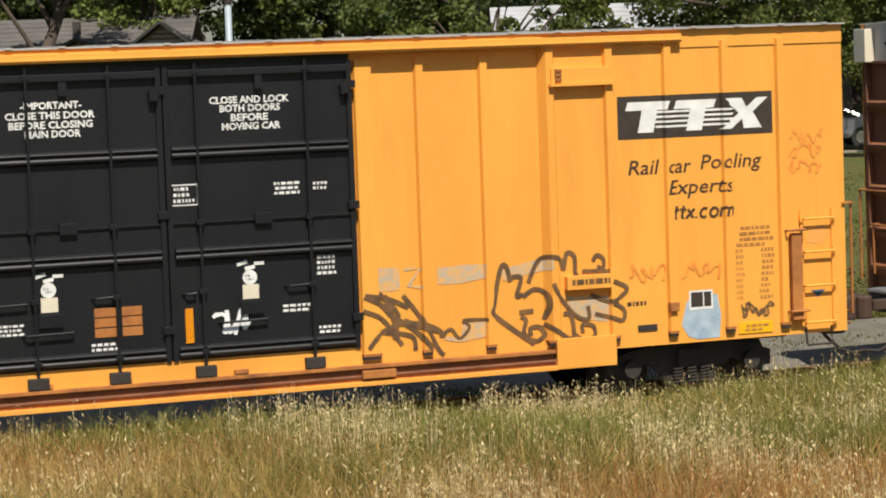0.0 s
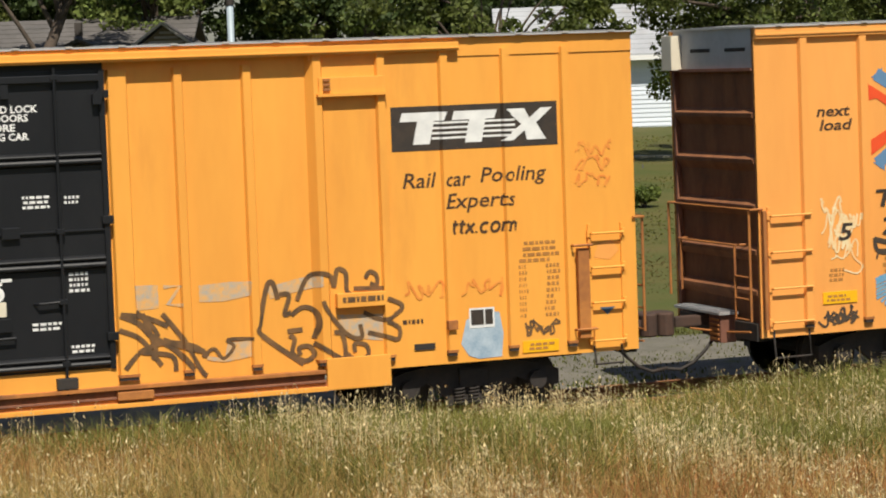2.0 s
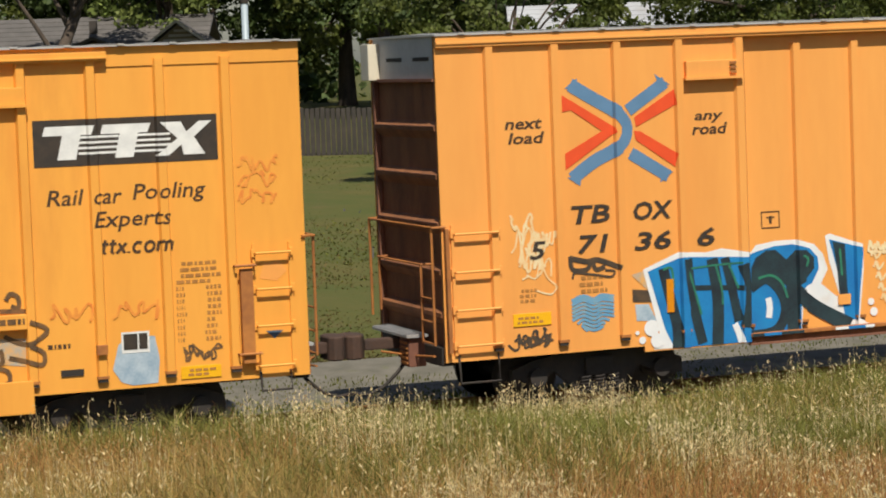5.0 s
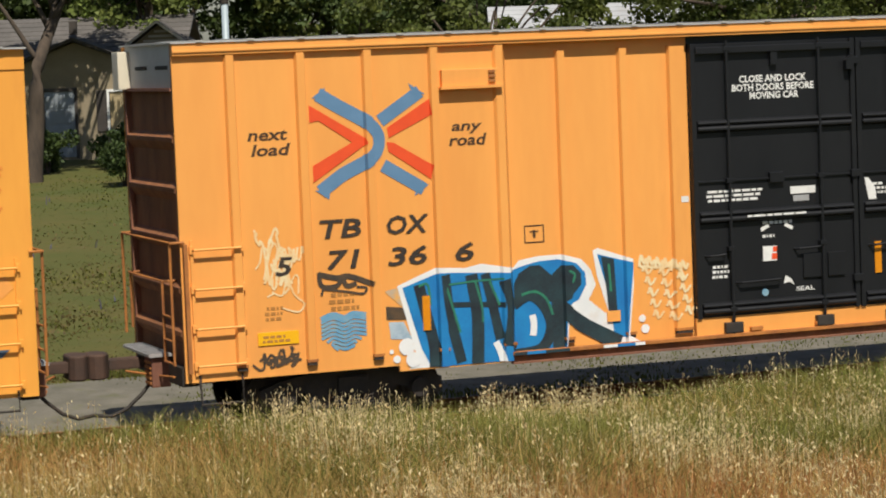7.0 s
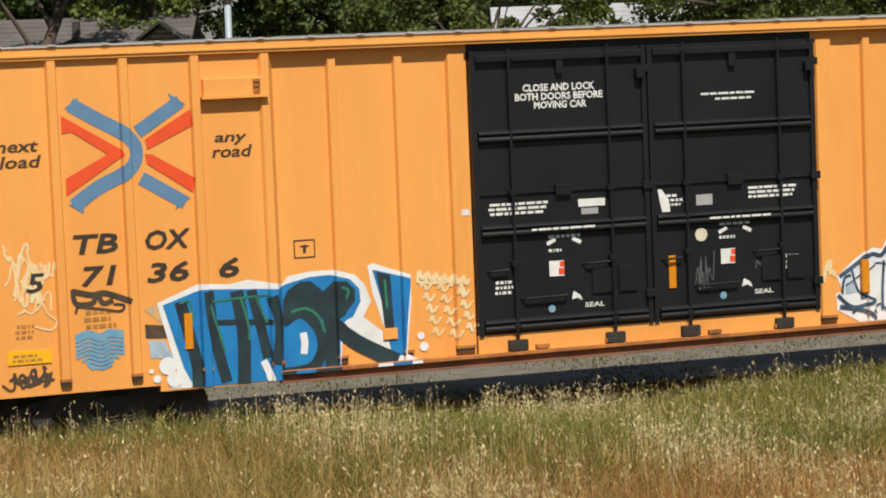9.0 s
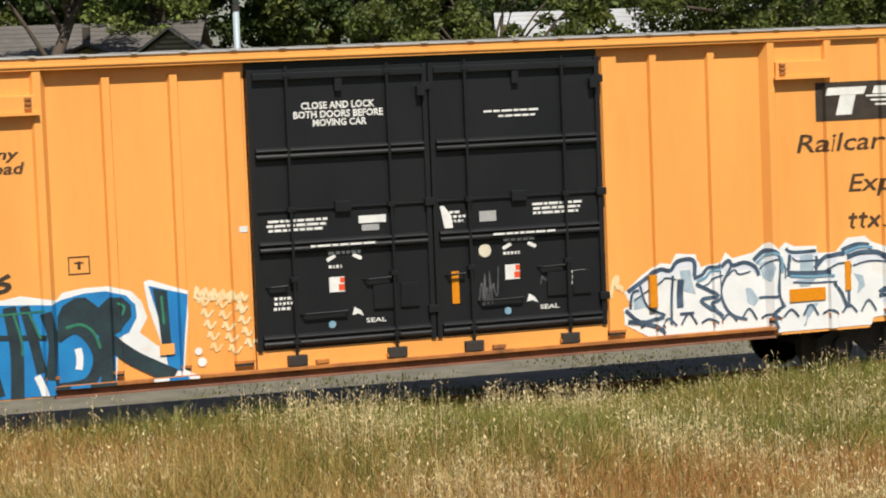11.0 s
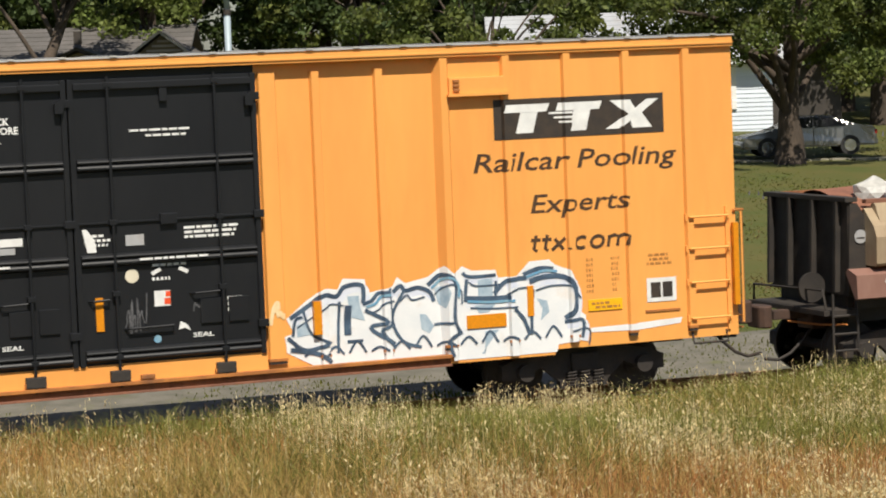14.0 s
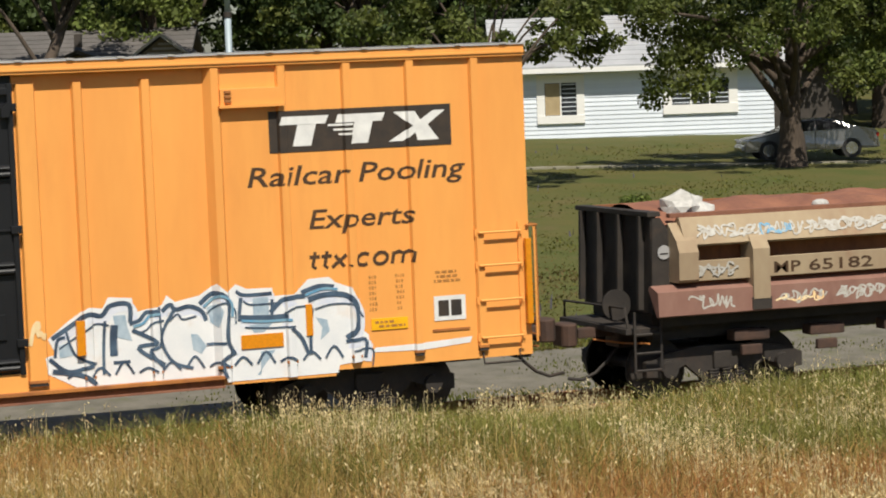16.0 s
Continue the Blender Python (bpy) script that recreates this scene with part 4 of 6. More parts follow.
ob = bars(bmesh.new(), 9.46, 9.74, 3.0, 3.22, 3, 31, 0.3)
for r in ((9.43, 9.78, 3.225, 3.24), (9.43, 9.78, 2.975, 2.99), (9.43, 9.445, 2.99, 3.225), (9.765, 9.78, 2.99, 3.225)):
    rect(ob, *r)
paint("data_stencil", ob, "white", dr, side_a)
for door, x0, x1, z0, z1, n, sd in ((dr, 10.76, 11.14, 3.04, 3.22, 3, 32), (dr, 11.26, 11.46, 3.08, 3.2, 2, 33), (dr, 11.27, 11.56, 2.0, 2.27, 4, 34), (dr, 10.8, 11.22, 1.56, 1.68, 2, 35),
                               (dr, 11.28, 11.6, 1.26, 1.38, 2, 36), (dr, 10.15, 10.52, 1.11, 1.17, 1, 37), (dr, 10.6, 10.96, 1.12, 1.18, 1, 38), (dl, 7.63, 7.98, 1.1, 1.17, 1, 39),
                               (dl, 8.12, 8.47, 1.11, 1.18, 1, 40), (dl, 8.35, 8.72, 1.24, 1.36, 2, 41), (dl, 7.2, 7.55, 1.5, 1.66, 3, 42)):
    paint("stencil", bars(bmesh.new(), x0, x1, z0, z1, n, sd, 0.15), "white", door, side_a, lift=0.006)
scribble(dr, side_a, "graffiti_tag", 9.86, 10.40, 1.32, 1.68, 7, 0.05, "spray_white", 43, "white spray tag")

# --- second boxcar: paler orange with big spray pieces ---
RIB2 = [0.72, 1.63, 2.51, 3.40]
car_b, side_b, doors_b = boxcar("pale orange sixty-foot boxcar, black doors, large blue and white graffiti", RIB2, 4.31, (7.0, 11.97),
                                ((3.60, 2.39, 1.17), 2.87, (7.53, 8.91, 10.0, 11.40)), "orange_pale", (0.0, LENGTH, 4.80, 4.955), wheels)
hinge_bracket(car_b, 3.49, 4.26, 4.28, 4.50, "orange_pale", True)
hinge_bracket(car_b, 14.62, 15.42, 4.30, 4.52, "orange_pale", False)
ladder(car_b, 0.14, 0.76, (2.42, 1.93, 1.44, 0.98), "orange_pale", 0.86)
ladder(car_b, 18.09, 18.70, (2.46, 2.02, 1.55, 1.05), "orange_pale", 0.86, step=0.70)
part("ladder_post", B(0.02, 0.07, -0.05, 0.02, 0.9, 2.5, bevel=0.008), "orange_dirty", car_b)
part("ladder_post", B(18.76, 18.84, -0.06, 0.02, 1.2, 2.35, bevel=0.008), "amber", car_b)
part("handrail", tube(bmesh.new(), [(18.9, -0.02, 0.95), (18.9, -0.02, 2.5)], 0.017, 6), "orange_pale", car_b)
emblem_blocks(car_b, side_b, 15.27, 17.79, 3.66, 4.20)
for txt, x, w in (("Railcar", 14.95, 1.40), ("Pooling", 16.47, 1.50)):
    paint("lettering", letters(bmesh.new(), txt, x, 3.235, 0.265, w, 0.2, 0.010), "brown_ink", car_b, side_b, "dark brown slogan lettering")
paint("lettering", letters(bmesh.new(), "Experts", 15.76, 2.65, 0.26, 1.46, 0.2, 0.010), "brown_ink", car_b, side_b)
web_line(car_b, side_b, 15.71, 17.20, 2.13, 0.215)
paint("lettering", letters(bmesh.new(), "next", 0.92, 3.72, 0.15, 0.52, 0.2, 0.022), "brown_ink", car_b, side_b)
paint("lettering", letters(bmesh.new(), "load", 0.96, 3.53, 0.15, 0.51, 0.2, 0.022), "brown_ink", car_b, side_b)
paint("lettering", letters(bmesh.new(), "any", 3.62, 3.72, 0.13, 0.42, 0.2, 0.022), "brown_ink", car_b, side_b)
paint("lettering", letters(bmesh.new(), "road", 3.58, 3.53, 0.15, 0.52, 0.2, 0.022), "brown_ink", car_b, side_b)
paint("square_label", rect(bmesh.new(), 6.84, 6.96, 2.62, 2.70), "white", car_b, side_b, "small white sticker")
# crossed arrows emblem
BLUE_ARMS = (
    (0.21, [(1.85, 4.26), (2.13, 4.09), (2.46, 3.9), (2.6, 3.76), (2.63, 3.63), (2.58, 3.49), (2.44, 3.38), (2.14, 3.24), (1.84, 3.04)]),
    (0.2, [(2.66, 3.89), (3.21, 4.24)]),
    (0.2, [(2.68, 3.33), (3.22, 3.0)]),
)
BARBS = (
    (0, [(1.77, 4.21), (1.95, 4.34), (1.95, 4.22)]),
    (0, [(1.77, 3.06), (1.95, 2.94), (1.97, 3.07)]),
    (0, [(3.06, 4.35), (3.28, 4.2), (3.11, 4.22)]),
    (0, [(3.09, 2.92), (3.29, 3.06), (3.12, 3.05)]),
)
RED_ARMS = (
    (0, [(1.73, 4.13), (2.45, 3.69), (2.48, 3.62), (1.75, 3.16), (1.75, 3.37), (2.28, 3.64), (1.85, 3.93), (1.73, 3.91)]),
    (0, [(2.75, 3.8), (3.33, 4.14), (3.35, 3.94), (2.77, 3.67)]),
    (0, [(2.74, 3.62), (2.83, 3.61), (3.35, 3.3), (3.32, 3.12), (2.76, 3.5)]),
)
arrow = paint("emblem_arrow", stroke(bmesh.new(), BLUE_ARMS[0][1], 0.175, True, 8), "blue", car_b, side_b, "blue crossed arrow emblem")
for w, pts in BLUE_ARMS[1:]:
    paint("arrow_arm", stroke(bmesh.new(), pts, 0.165, False), "blue", arrow, side_b)
sprayed("arrow_barb", BARBS, "blue", arrow, side_b, 0.0045)
arrow = paint("emblem_arrow", flat(bmesh.new(), RED_ARMS[0][1]), "red", car_b, side_b, "red crossed arrow emblem", lift=0.006)
sprayed("arrow_arm", RED_ARMS[1:], "red", arrow, side_b, 0.006)
for txt, x, w, z in (("TB", 1.80, 0.55, 2.46), ("OX", 2.69, 0.57, 2.46), ("71", 1.88, 0.44, 2.07), ("36", 2.69, 0.53, 2.06), ("6", 3.60, 0.26, 2.06), ("5", 1.20, 0.23, 2.03)):
    paint("lettering", letters(bmesh.new(), txt, x, z, 0.235, w, 0.18, 0.02), "ink", car_b, side_b, "black reporting mark and number", lift=0.012)
ob = bmesh.new()
for r in ((4.60, 4.88, 2.43, 2.445), (4.60, 4.88, 2.215, 2.23), (4.60, 4.615, 2.23, 2.43), (4.865, 4.88, 2.23, 2.43), (4.72, 4.76, 2.28, 2.38), (4.68, 4.80, 2.35, 2.37)):
    rect(ob, *r)
paint("data_stencil", ob, "brown_ink", car_b, side_b)
part("warning_label", B(0.94, 1.47, 0.035, 0.05, 1.17, 1.33), "yellow", car_b, "yellow warning label")
part("warning_label", B(16.56, 17.07, 0.035, 0.05, 1.26, 1.41), "yellow", car_b, "yellow warning label")
for x0, z0, sd in ((0.98, 1.19, 51), (16.6, 1.28, 52)):
    paint("label_bars", bars(bmesh.new(), x0, x0 + 0.44, z0, z0 + 0.11, 2, sd), "faint_ink", car_b, side_b, lift=0.018)
paint("data_stencil", bars(bars(bmesh.new(), 1.02, 1.36, 1.46, 1.66, 3, 53), 1.85, 2.3, 1.52, 1.78, 3, 54), "faint_ink", car_b, side_b)
paint("data_stencil", bars(bars(bmesh.new(), 16.55, 16.68, 1.5, 2.0, 7, 55, 0.1), 16.92, 17.06, 1.5, 2.0, 7, 56, 0.3), "faint_ink", car_b, side_b)
paint("data_stencil", bars(bmesh.new(), 17.46, 17.92, 1.82, 2.0, 3, 57), "faint_ink", car_b, side_b)
paint("reader_label", rect(bmesh.new(), 17.45, 17.90, 1.32, 1.65), "white", car_b, side_b, lift=0.008)
paint("reader_panel", rect(rect(bmesh.new(), 17.51, 17.66, 1.38, 1.59), 17.69, 17.84, 1.38, 1.59), "ink", car_b, side_b, lift=0.012)
paint("white_smear", flat(bmesh.new(), [(16.56, 0.97), (16.60, 1.03), (17.2, 1.04), (17.98, 1.08), (17.95, 1.0), (17.3, 0.95)]), "spray_white", car_b, side_b)
part("data_plate", B(17.42, 17.95, 0.034, 0.05, 1.18, 1.21), "orange_dirty", car_b)
for x0, x1 in ((2.80, 4.33), (14.52, 16.05)):
    part("bolster_sill", B(x0, x1, 0.05, 0.10, 0.70, 0.775), "orange_pale", car_b)
# blue spray piece: white halo, blue letters, black fill
HALO = [(2.8, 1.79), (3.33, 1.99), (3.73, 1.96), (3.96, 2.0), (4.43, 1.91), (4.51, 2.0), (4.79, 2.04), (5.11, 2.04), (5.39, 1.96), (5.52, 1.82), (5.59, 1.61), (5.48, 1.42), (5.71, 1.23), (5.76, 1.24), (5.61, 1.72), (5.56, 2.06), (5.63, 2.09), (6.14, 1.91), (6.11, 1.58), (6.03, 0.91), (6.25, 0.8), (6.19, 0.67), (5.77, 0.75), (5.17, 1.16), (5.13, 0.76), (4.36, 0.69), (4.22, 0.66), (3.18, 0.65), (2.87, 0.69), (3.05, 0.8)]
BLUE_FILL = (
    (0, [(2.87, 1.76), (3.36, 1.92), (4.36, 1.86), (4.5, 1.91), (4.78, 1.97), (5.06, 1.98), (5.32, 1.91), (5.44, 1.78), (5.45, 1.62), (5.34, 1.43), (5.15, 1.36), (5.13, 0.8), (4.36, 0.7), (3.25, 0.67), (3.1, 0.97)]),
    (0, [(5.62, 2.01), (6.12, 1.87), (6.05, 1.31), (6.01, 0.89), (5.84, 0.9), (5.73, 1.6)]),
)
BLACK_STROKES = (
    (0.15, [(3.09, 1.79), (3.18, 1.4), (3.27, 1.0), (3.27, 0.72)]),
    (0.14, [(3.45, 1.89), (3.5, 1.37), (3.64, 0.75)]),
    (0.07, [(3.48, 1.5), (3.85, 1.48), (4.26, 1.45)]),
    (0.17, [(3.81, 1.87), (3.88, 1.34), (3.86, 0.7)]),
    (0.13, [(4.0, 1.87), (4.11, 1.37), (4.18, 1.01)]),
    (0.15, [(4.26, 1.77), (4.35, 1.39), (4.28, 0.92)]),
    (0.15, [(4.41, 1.43), (4.65, 1.54), (4.86, 1.36), (4.93, 1.09), (4.78, 0.83), (4.42, 0.78)]),
    (0.17, [(5.03, 1.43), (5.04, 1.12), (5.03, 0.81)]),
    (0.2, [(5.04, 1.37), (5.4, 1.09), (5.91, 0.82)]),
)
BLACK_FILL = (
    (0, [(4.43, 1.7), (4.5, 1.83), (4.66, 1.92), (4.8, 1.92), (4.96, 1.78), (5.1, 1.9), (5.27, 1.89), (5.38, 1.78), (5.38, 1.63), (5.23, 1.47), (5.04, 1.37), (4.92, 1.44), (4.77, 1.57), (4.54, 1.59), (4.42, 1.48)]),
    (0, [(5.67, 1.98), (5.86, 1.93), (5.88, 1.37), (5.9, 1.1), (5.77, 1.11), (5.73, 1.6)]),
)
GLINTS = (
    (0.03, [(3.09, 1.77), (3.21, 1.78), (3.24, 1.52)]),
    (0.03, [(3.47, 1.72), (3.57, 1.37), (3.63, 1.14)]),
    (0.03, [(3.86, 1.78), (3.94, 1.47), (3.95, 1.25)]),
    (0.03, [(4.06, 1.77), (4.19, 1.45)]),
    (0.035, [(4.53, 1.55), (4.72, 1.58), (4.88, 1.47), (4.96, 1.26)]),
    (0.03, [(5.19, 1.82), (5.29, 1.77), (5.26, 1.66)]),
    (0.03, [(5.78, 1.87), (5.8, 1.51)]),
    (0.025, [(3.5, 1.76), (3.81, 1.78), (4.25, 1.79)]),
)
DRIPS = (
    (0.09, [(4.67, 1.28), (4.69, 1.15), (4.67, 1.01)]),
    (0.09, [(4.12, 0.98), (4.18, 0.84), (4.22, 0.69)]),
)
piece = paint("graffiti_piece", crop(flat(bmesh.new(), HALO), 0.72), "spray_white", car_b, side_b, "large blue and black spray piece with white outline", lift=0.004)
sprayed("blue_fill", BLUE_FILL, "spray_blue", piece, side_b, 0.007, 0.72)
sprayed("black_fill", BLACK_FILL, "spray_navy", piece, side_b, 0.009)
sprayed("black_letter", BLACK_STROKES, "spray_navy", piece, side_b, 0.010, 0.72)
sprayed("green_glint", GLINTS, "spray_green", piece, side_b, 0.013)
sprayed("white_drip", DRIPS, "spray_white", piece, side_b, 0.013, 0.72)
for x, z, r in ((2.90, 1.01, 0.11), (2.76, 0.86, 0.05), (2.69, 0.96, 0.03), (2.98, 0.84, 0.10), (6.28, 0.98, 0.06), (6.24, 1.12, 0.05)):
    paint("spray_dot", dot(bmesh.new(), (x, z), r), "spray_white", piece, side_b, lift=0.0125)
track_face = Side([], -1, 99, (-5, -4))
track_face.base = lambda x: -0.03
for x0, x1, m in ((4.34, 4.52, "spray_navy"), (4.52, 4.78, "spray_blue"), (4.78, 5.12, "spray_navy"), (5.60, 5.80, "spray_white"), (5.80, 6.06, "spray_blue"), (6.06, 6.20, "spray_white")):
    paint("paint_overrun", rect(bmesh.new(), x0, x1, 0.788, 0.827), m, car_b, track_face)
part("reflector", B(3.13, 3.23, 0.025, 0.05, 1.20, 1.64), "amber", car_b, "amber reflector strip")
part("reflector", B(5.73, 5.92, side_b(5.8) - 0.03, side_b(5.8), 1.11, 1.25), "orange_pale", car_b, "amber reflector strip")
drips = []
for k, (x0, z0, n) in enumerate(((6.26, 1.74, 5), (6.50, 1.70, 5), (6.74, 1.62, 4))):
    for i in range(n):
        x, z = x0 + i * 0.035, z0 - i * 0.15
        drips += [(0.03, [(x, z), (x + 0.05, z + 0.07), (x + 0.09, z - 0.03), (x + 0.16, z + 0.05)]), (0.025, [(x + 0.02, z + 0.08), (x + 0.08, z - 0.05)])]
for i in range(6):
    x, z = 6.22 + i * 0.115, 1.86 - 0.02 * i
    drips += [(0.04, [(x, z - 0.06), (x + 0.03, z + 0.09), (x + 0.07, z - 0.02), (x + 0.11, z + 0.05)])]
tag = paint("graffiti_tag", stroke(bmesh.new(), [(6.24, 1.80), (6.5, 1.78), (6.75, 1.76), (6.86, 1.60)], 0.04), "spray_cream", car_b, side_b, "cream dripped spray lettering", lift=0.006)
sprayed("spray_stroke", drips, "spray_cream", tag, side_b, 0.0065)
scribble(car_b, side_b, "graffiti_tag", 0.92, 1.56, 1.95, 2.50, 5, 0.022, "spray_cream", 61, "thin cream spray tag")
scribble(car_b, side_b, "graffiti_tag", 1.05, 1.50, 1.72, 2.05, 4, 0.022, "spray_cream", 64, "thin cream spray tag")
paint("graffiti_tag", stroke(bmesh.new(), [(1.36, 2.0), (1.44, 1.78), (1.56, 1.66), (1.48, 1.56), (1.28, 1.62)], 0.022), "spray_cream", car_b, side_b, lift=0.007)
TAG = (
    (0.07, [(1.76, 2.01), (2.0, 1.95), (2.17, 1.96), (2.48, 1.84)]),
    (0.06, [(1.77, 2.03), (1.8, 1.86), (2.0, 1.85), (2.07, 1.96), (2.13, 1.84), (2.26, 1.87)]),
    (0.03, [(1.82, 1.82), (2.12, 1.77), (2.34, 1.73), (2.39, 1.8), (2.26, 1.82)]),
    (0.03, [(1.79, 1.74), (1.82, 1.84)]),
)
tag = paint("graffiti_tag", stroke(bmesh.new(), TAG[0][1], 0.07), "spray_black", car_b, side_b, "black spray tag", lift=0.007)
sprayed("spray_stroke", TAG[1:], "spray_black", tag, side_b, 0.008)
for x0, x1, z0, z1, sd in ((0.86, 1.46, 0.86, 1.08, 63), (0.95, 1.40, 0.90, 1.13, 65), (1.0, 1.5, 0.86, 1.02, 66)):
    scribble(car_b, side_b, "graffiti_tag", x0, x1, z0, z1, 6, 0.032, "spray_black", sd, "black spray tag")
for x0, x1, z0, z1, sd in ((0.90, 1.30, 2.20, 2.62, 67), (1.10, 1.52, 2.10, 2.40, 68), (1.12, 1.45, 1.90, 2.16, 69), (1.05, 1.40, 1.86, 2.30, 70)):
    scribble(car_b, side_b, "graffiti_tag", x0, x1, z0, z1, 5, 0.030, "spray_cream", sd, "cream spray tag")
lines = []
for k in range(9):
    z, u = 1.47 - k * 0.05, 0.30 * (1 - max(0, k - 5) / 4.2)
    lines.append((0.038, [(2.07 - u, z - 0.03), (1.93, z + 0.025), (2.08, z - 0.025), (2.20, z + 0.02), (2.07 + u, z - 0.01)]))
patch = paint("spray_patch", stroke(bmesh.new(), lines[0][1], 0.06), "spray_sky", car_b, side_b, "sky-blue scribbled spray patch")
sprayed("spray_stroke", lines[1:], "spray_sky", patch, side_b, 0.0045)
paint("spray_patch", flat(bmesh.new(), [(2.63, 1.73), (2.80, 1.77), (2.93, 1.54), (2.86, 1.52)]), "grey", car_b, side_b, "grey sprayed patch", lift=0.003)
paint("spray_patch", flat(bmesh.new(), [(2.64, 1.54), (2.90, 1.51), (2.94, 1.35), (2.64, 1.37)]), "spray_black", car_b, side_b, lift=0.003)
paint("spray_patch", flat(bmesh.new(), [(2.67, 1.34), (2.87, 1.33), (2.98, 1.10), (2.69, 1.12)]), "spray_pale", car_b, side_b, lift=0.003)
# white spray piece by the far bogie
OUTLINE = [(12.27, 1.46), (12.55, 1.68), (12.8, 1.83), (12.99, 1.8), (13.07, 1.94), (13.38, 1.91), (13.39, 1.72), (13.76, 1.79), (13.83, 1.91), (13.94, 1.82), (14.26, 1.88), (14.48, 2.02), (14.61, 1.9), (14.73, 2.0), (14.87, 1.93), (15.22, 1.92), (15.23, 1.81), (15.52, 1.82), (15.71, 2.0), (16.0, 2.01), (16.09, 1.93), (16.3, 1.85), (16.39, 1.65), (16.4, 1.31), (16.52, 1.21), (16.53, 0.88), (16.1, 0.84), (16.07, 0.71), (14.56, 0.72), (14.55, 0.83), (12.73, 0.76), (12.25, 1.02), (12.22, 1.23), (12.37, 1.26)]
EDGES = (
    (0.06, [(12.32, 1.46), (12.59, 1.62), (12.79, 1.74), (12.97, 1.71), (13.09, 1.83), (13.33, 1.83), (13.34, 1.6)]),
    (0.05, [(13.33, 1.58), (13.46, 1.62), (13.55, 1.71), (13.69, 1.72), (13.72, 1.77)]),
    (0.055, [(13.76, 1.71), (13.87, 1.79), (13.94, 1.72), (14.12, 1.75), (14.28, 1.68), (14.34, 1.55)]),
    (0.06, [(14.26, 1.77), (14.45, 1.9), (14.61, 1.81), (14.62, 1.62), (14.59, 1.31), (14.67, 1.11)]),
    (0.045, [(14.73, 1.91), (14.84, 1.85), (15.21, 1.85)]),
    (0.08, [(14.74, 1.56), (15.08, 1.53), (15.41, 1.53)]),
    (0.06, [(15.18, 1.6), (15.37, 1.76), (15.66, 1.78)]),
    (0.055, [(15.61, 1.83), (15.85, 1.9), (16.06, 1.88)]),
    (0.07, [(15.7, 1.73), (15.94, 1.78), (16.23, 1.75), (16.36, 1.58), (16.35, 1.31), (16.21, 1.19)]),
    (0.05, [(16.2, 1.14), (16.47, 1.15), (16.46, 0.91)]),
)
INNER_EDGES = (
    (0.04, [(12.35, 1.22), (12.39, 1.43), (12.49, 1.47)]),
    (0.035, [(12.5, 1.57), (12.61, 1.24), (12.88, 1.1)]),
    (0.1, [(13.13, 1.58), (13.11, 1.38), (13.11, 1.19)]),
    (0.04, [(13.01, 1.64), (12.98, 1.3), (12.97, 0.96)]),
    (0.05, [(13.36, 1.5), (13.67, 1.32), (13.43, 1.26), (13.77, 1.02)]),
    (0.04, [(13.72, 1.71), (13.72, 1.31), (13.59, 1.2), (13.77, 0.97)]),
    (0.035, [(14.33, 1.24), (14.57, 1.25)]),
    (0.045, [(15.75, 1.62), (15.72, 1.32), (15.71, 1.01)]),
    (0.05, [(12.28, 1.21), (12.52, 1.03), (12.84, 1.09)]),
    (0.06, [(12.31, 1.05), (12.69, 0.97), (12.87, 0.84)]),
    (0.04, [(13.91, 1.71), (13.74, 1.38), (13.87, 1.06), (14.14, 0.95)]),
    (0.05, [(15.45, 1.38), (15.59, 1.24), (15.68, 1.01)]),
    (0.05, [(14.7, 1.12), (14.51, 1.01), (14.57, 0.75)]),
    (0.04, [(13.1, 1.1), (13.32, 1.1)]),
    (0.04, [(15.21, 1.77), (15.2, 1.57)]),
    (0.05, [(14.79, 1.82), (14.76, 1.6)]),
)
SHADES = (
    (0, [(14.13, 1.39), (14.22, 1.38), (14.33, 1.22), (14.26, 1.12), (14.15, 1.19)]),
    (0, [(14.89, 1.46), (15.2, 1.46), (15.09, 1.35), (14.95, 1.35)]),
    (0, [(15.03, 1.1), (15.23, 1.11), (15.04, 0.88), (14.91, 0.73), (15.02, 0.8)]),
    (0, [(15.8, 1.49), (15.95, 1.45), (15.98, 1.3), (15.85, 1.19), (15.88, 1.35)]),
    (0, [(14.95, 1.8), (15.16, 1.81), (15.16, 1.57), (14.95, 1.58)]),
    (0, [(12.4, 1.37), (12.56, 1.4), (12.59, 1.23), (12.41, 1.21)]),
    (0, [(13.12, 1.7), (13.28, 1.7), (13.3, 1.54), (13.36, 1.36), (13.16, 1.42)]),
    (0, [(14.35, 1.72), (14.49, 1.76), (14.55, 1.66), (14.48, 1.45), (14.4, 1.52)]),
)
piece = paint("graffiti_piece", crop(flat(bmesh.new(), OUTLINE), 0.74), "spray_white", car_b, side_b, "large white spray piece with blue edges", lift=0.004)
sprayed("pale_edge", [(w * 1.9, [(x + 0.035, z - 0.05) for x, z in pts]) for w, pts in EDGES], "spray_lilac", piece, side_b, 0.006, 0.80)
sprayed("shaded_fill", SHADES, "spray_pale", piece, side_b, 0.009, 0.80)
sprayed("blue_edge", EDGES, "spray_steel", piece, side_b, 0.011, 0.80)
sprayed("inner_edge", INNER_EDGES, "spray_steel", piece, side_b, 0.013, 0.80)
sprayed("hatch_line", [(0.022, [(x + 0.09, z - 0.13) for x, z in pts[:4]]) for w, pts in EDGES], "spray_steel", piece, side_b, 0.015, 0.80)
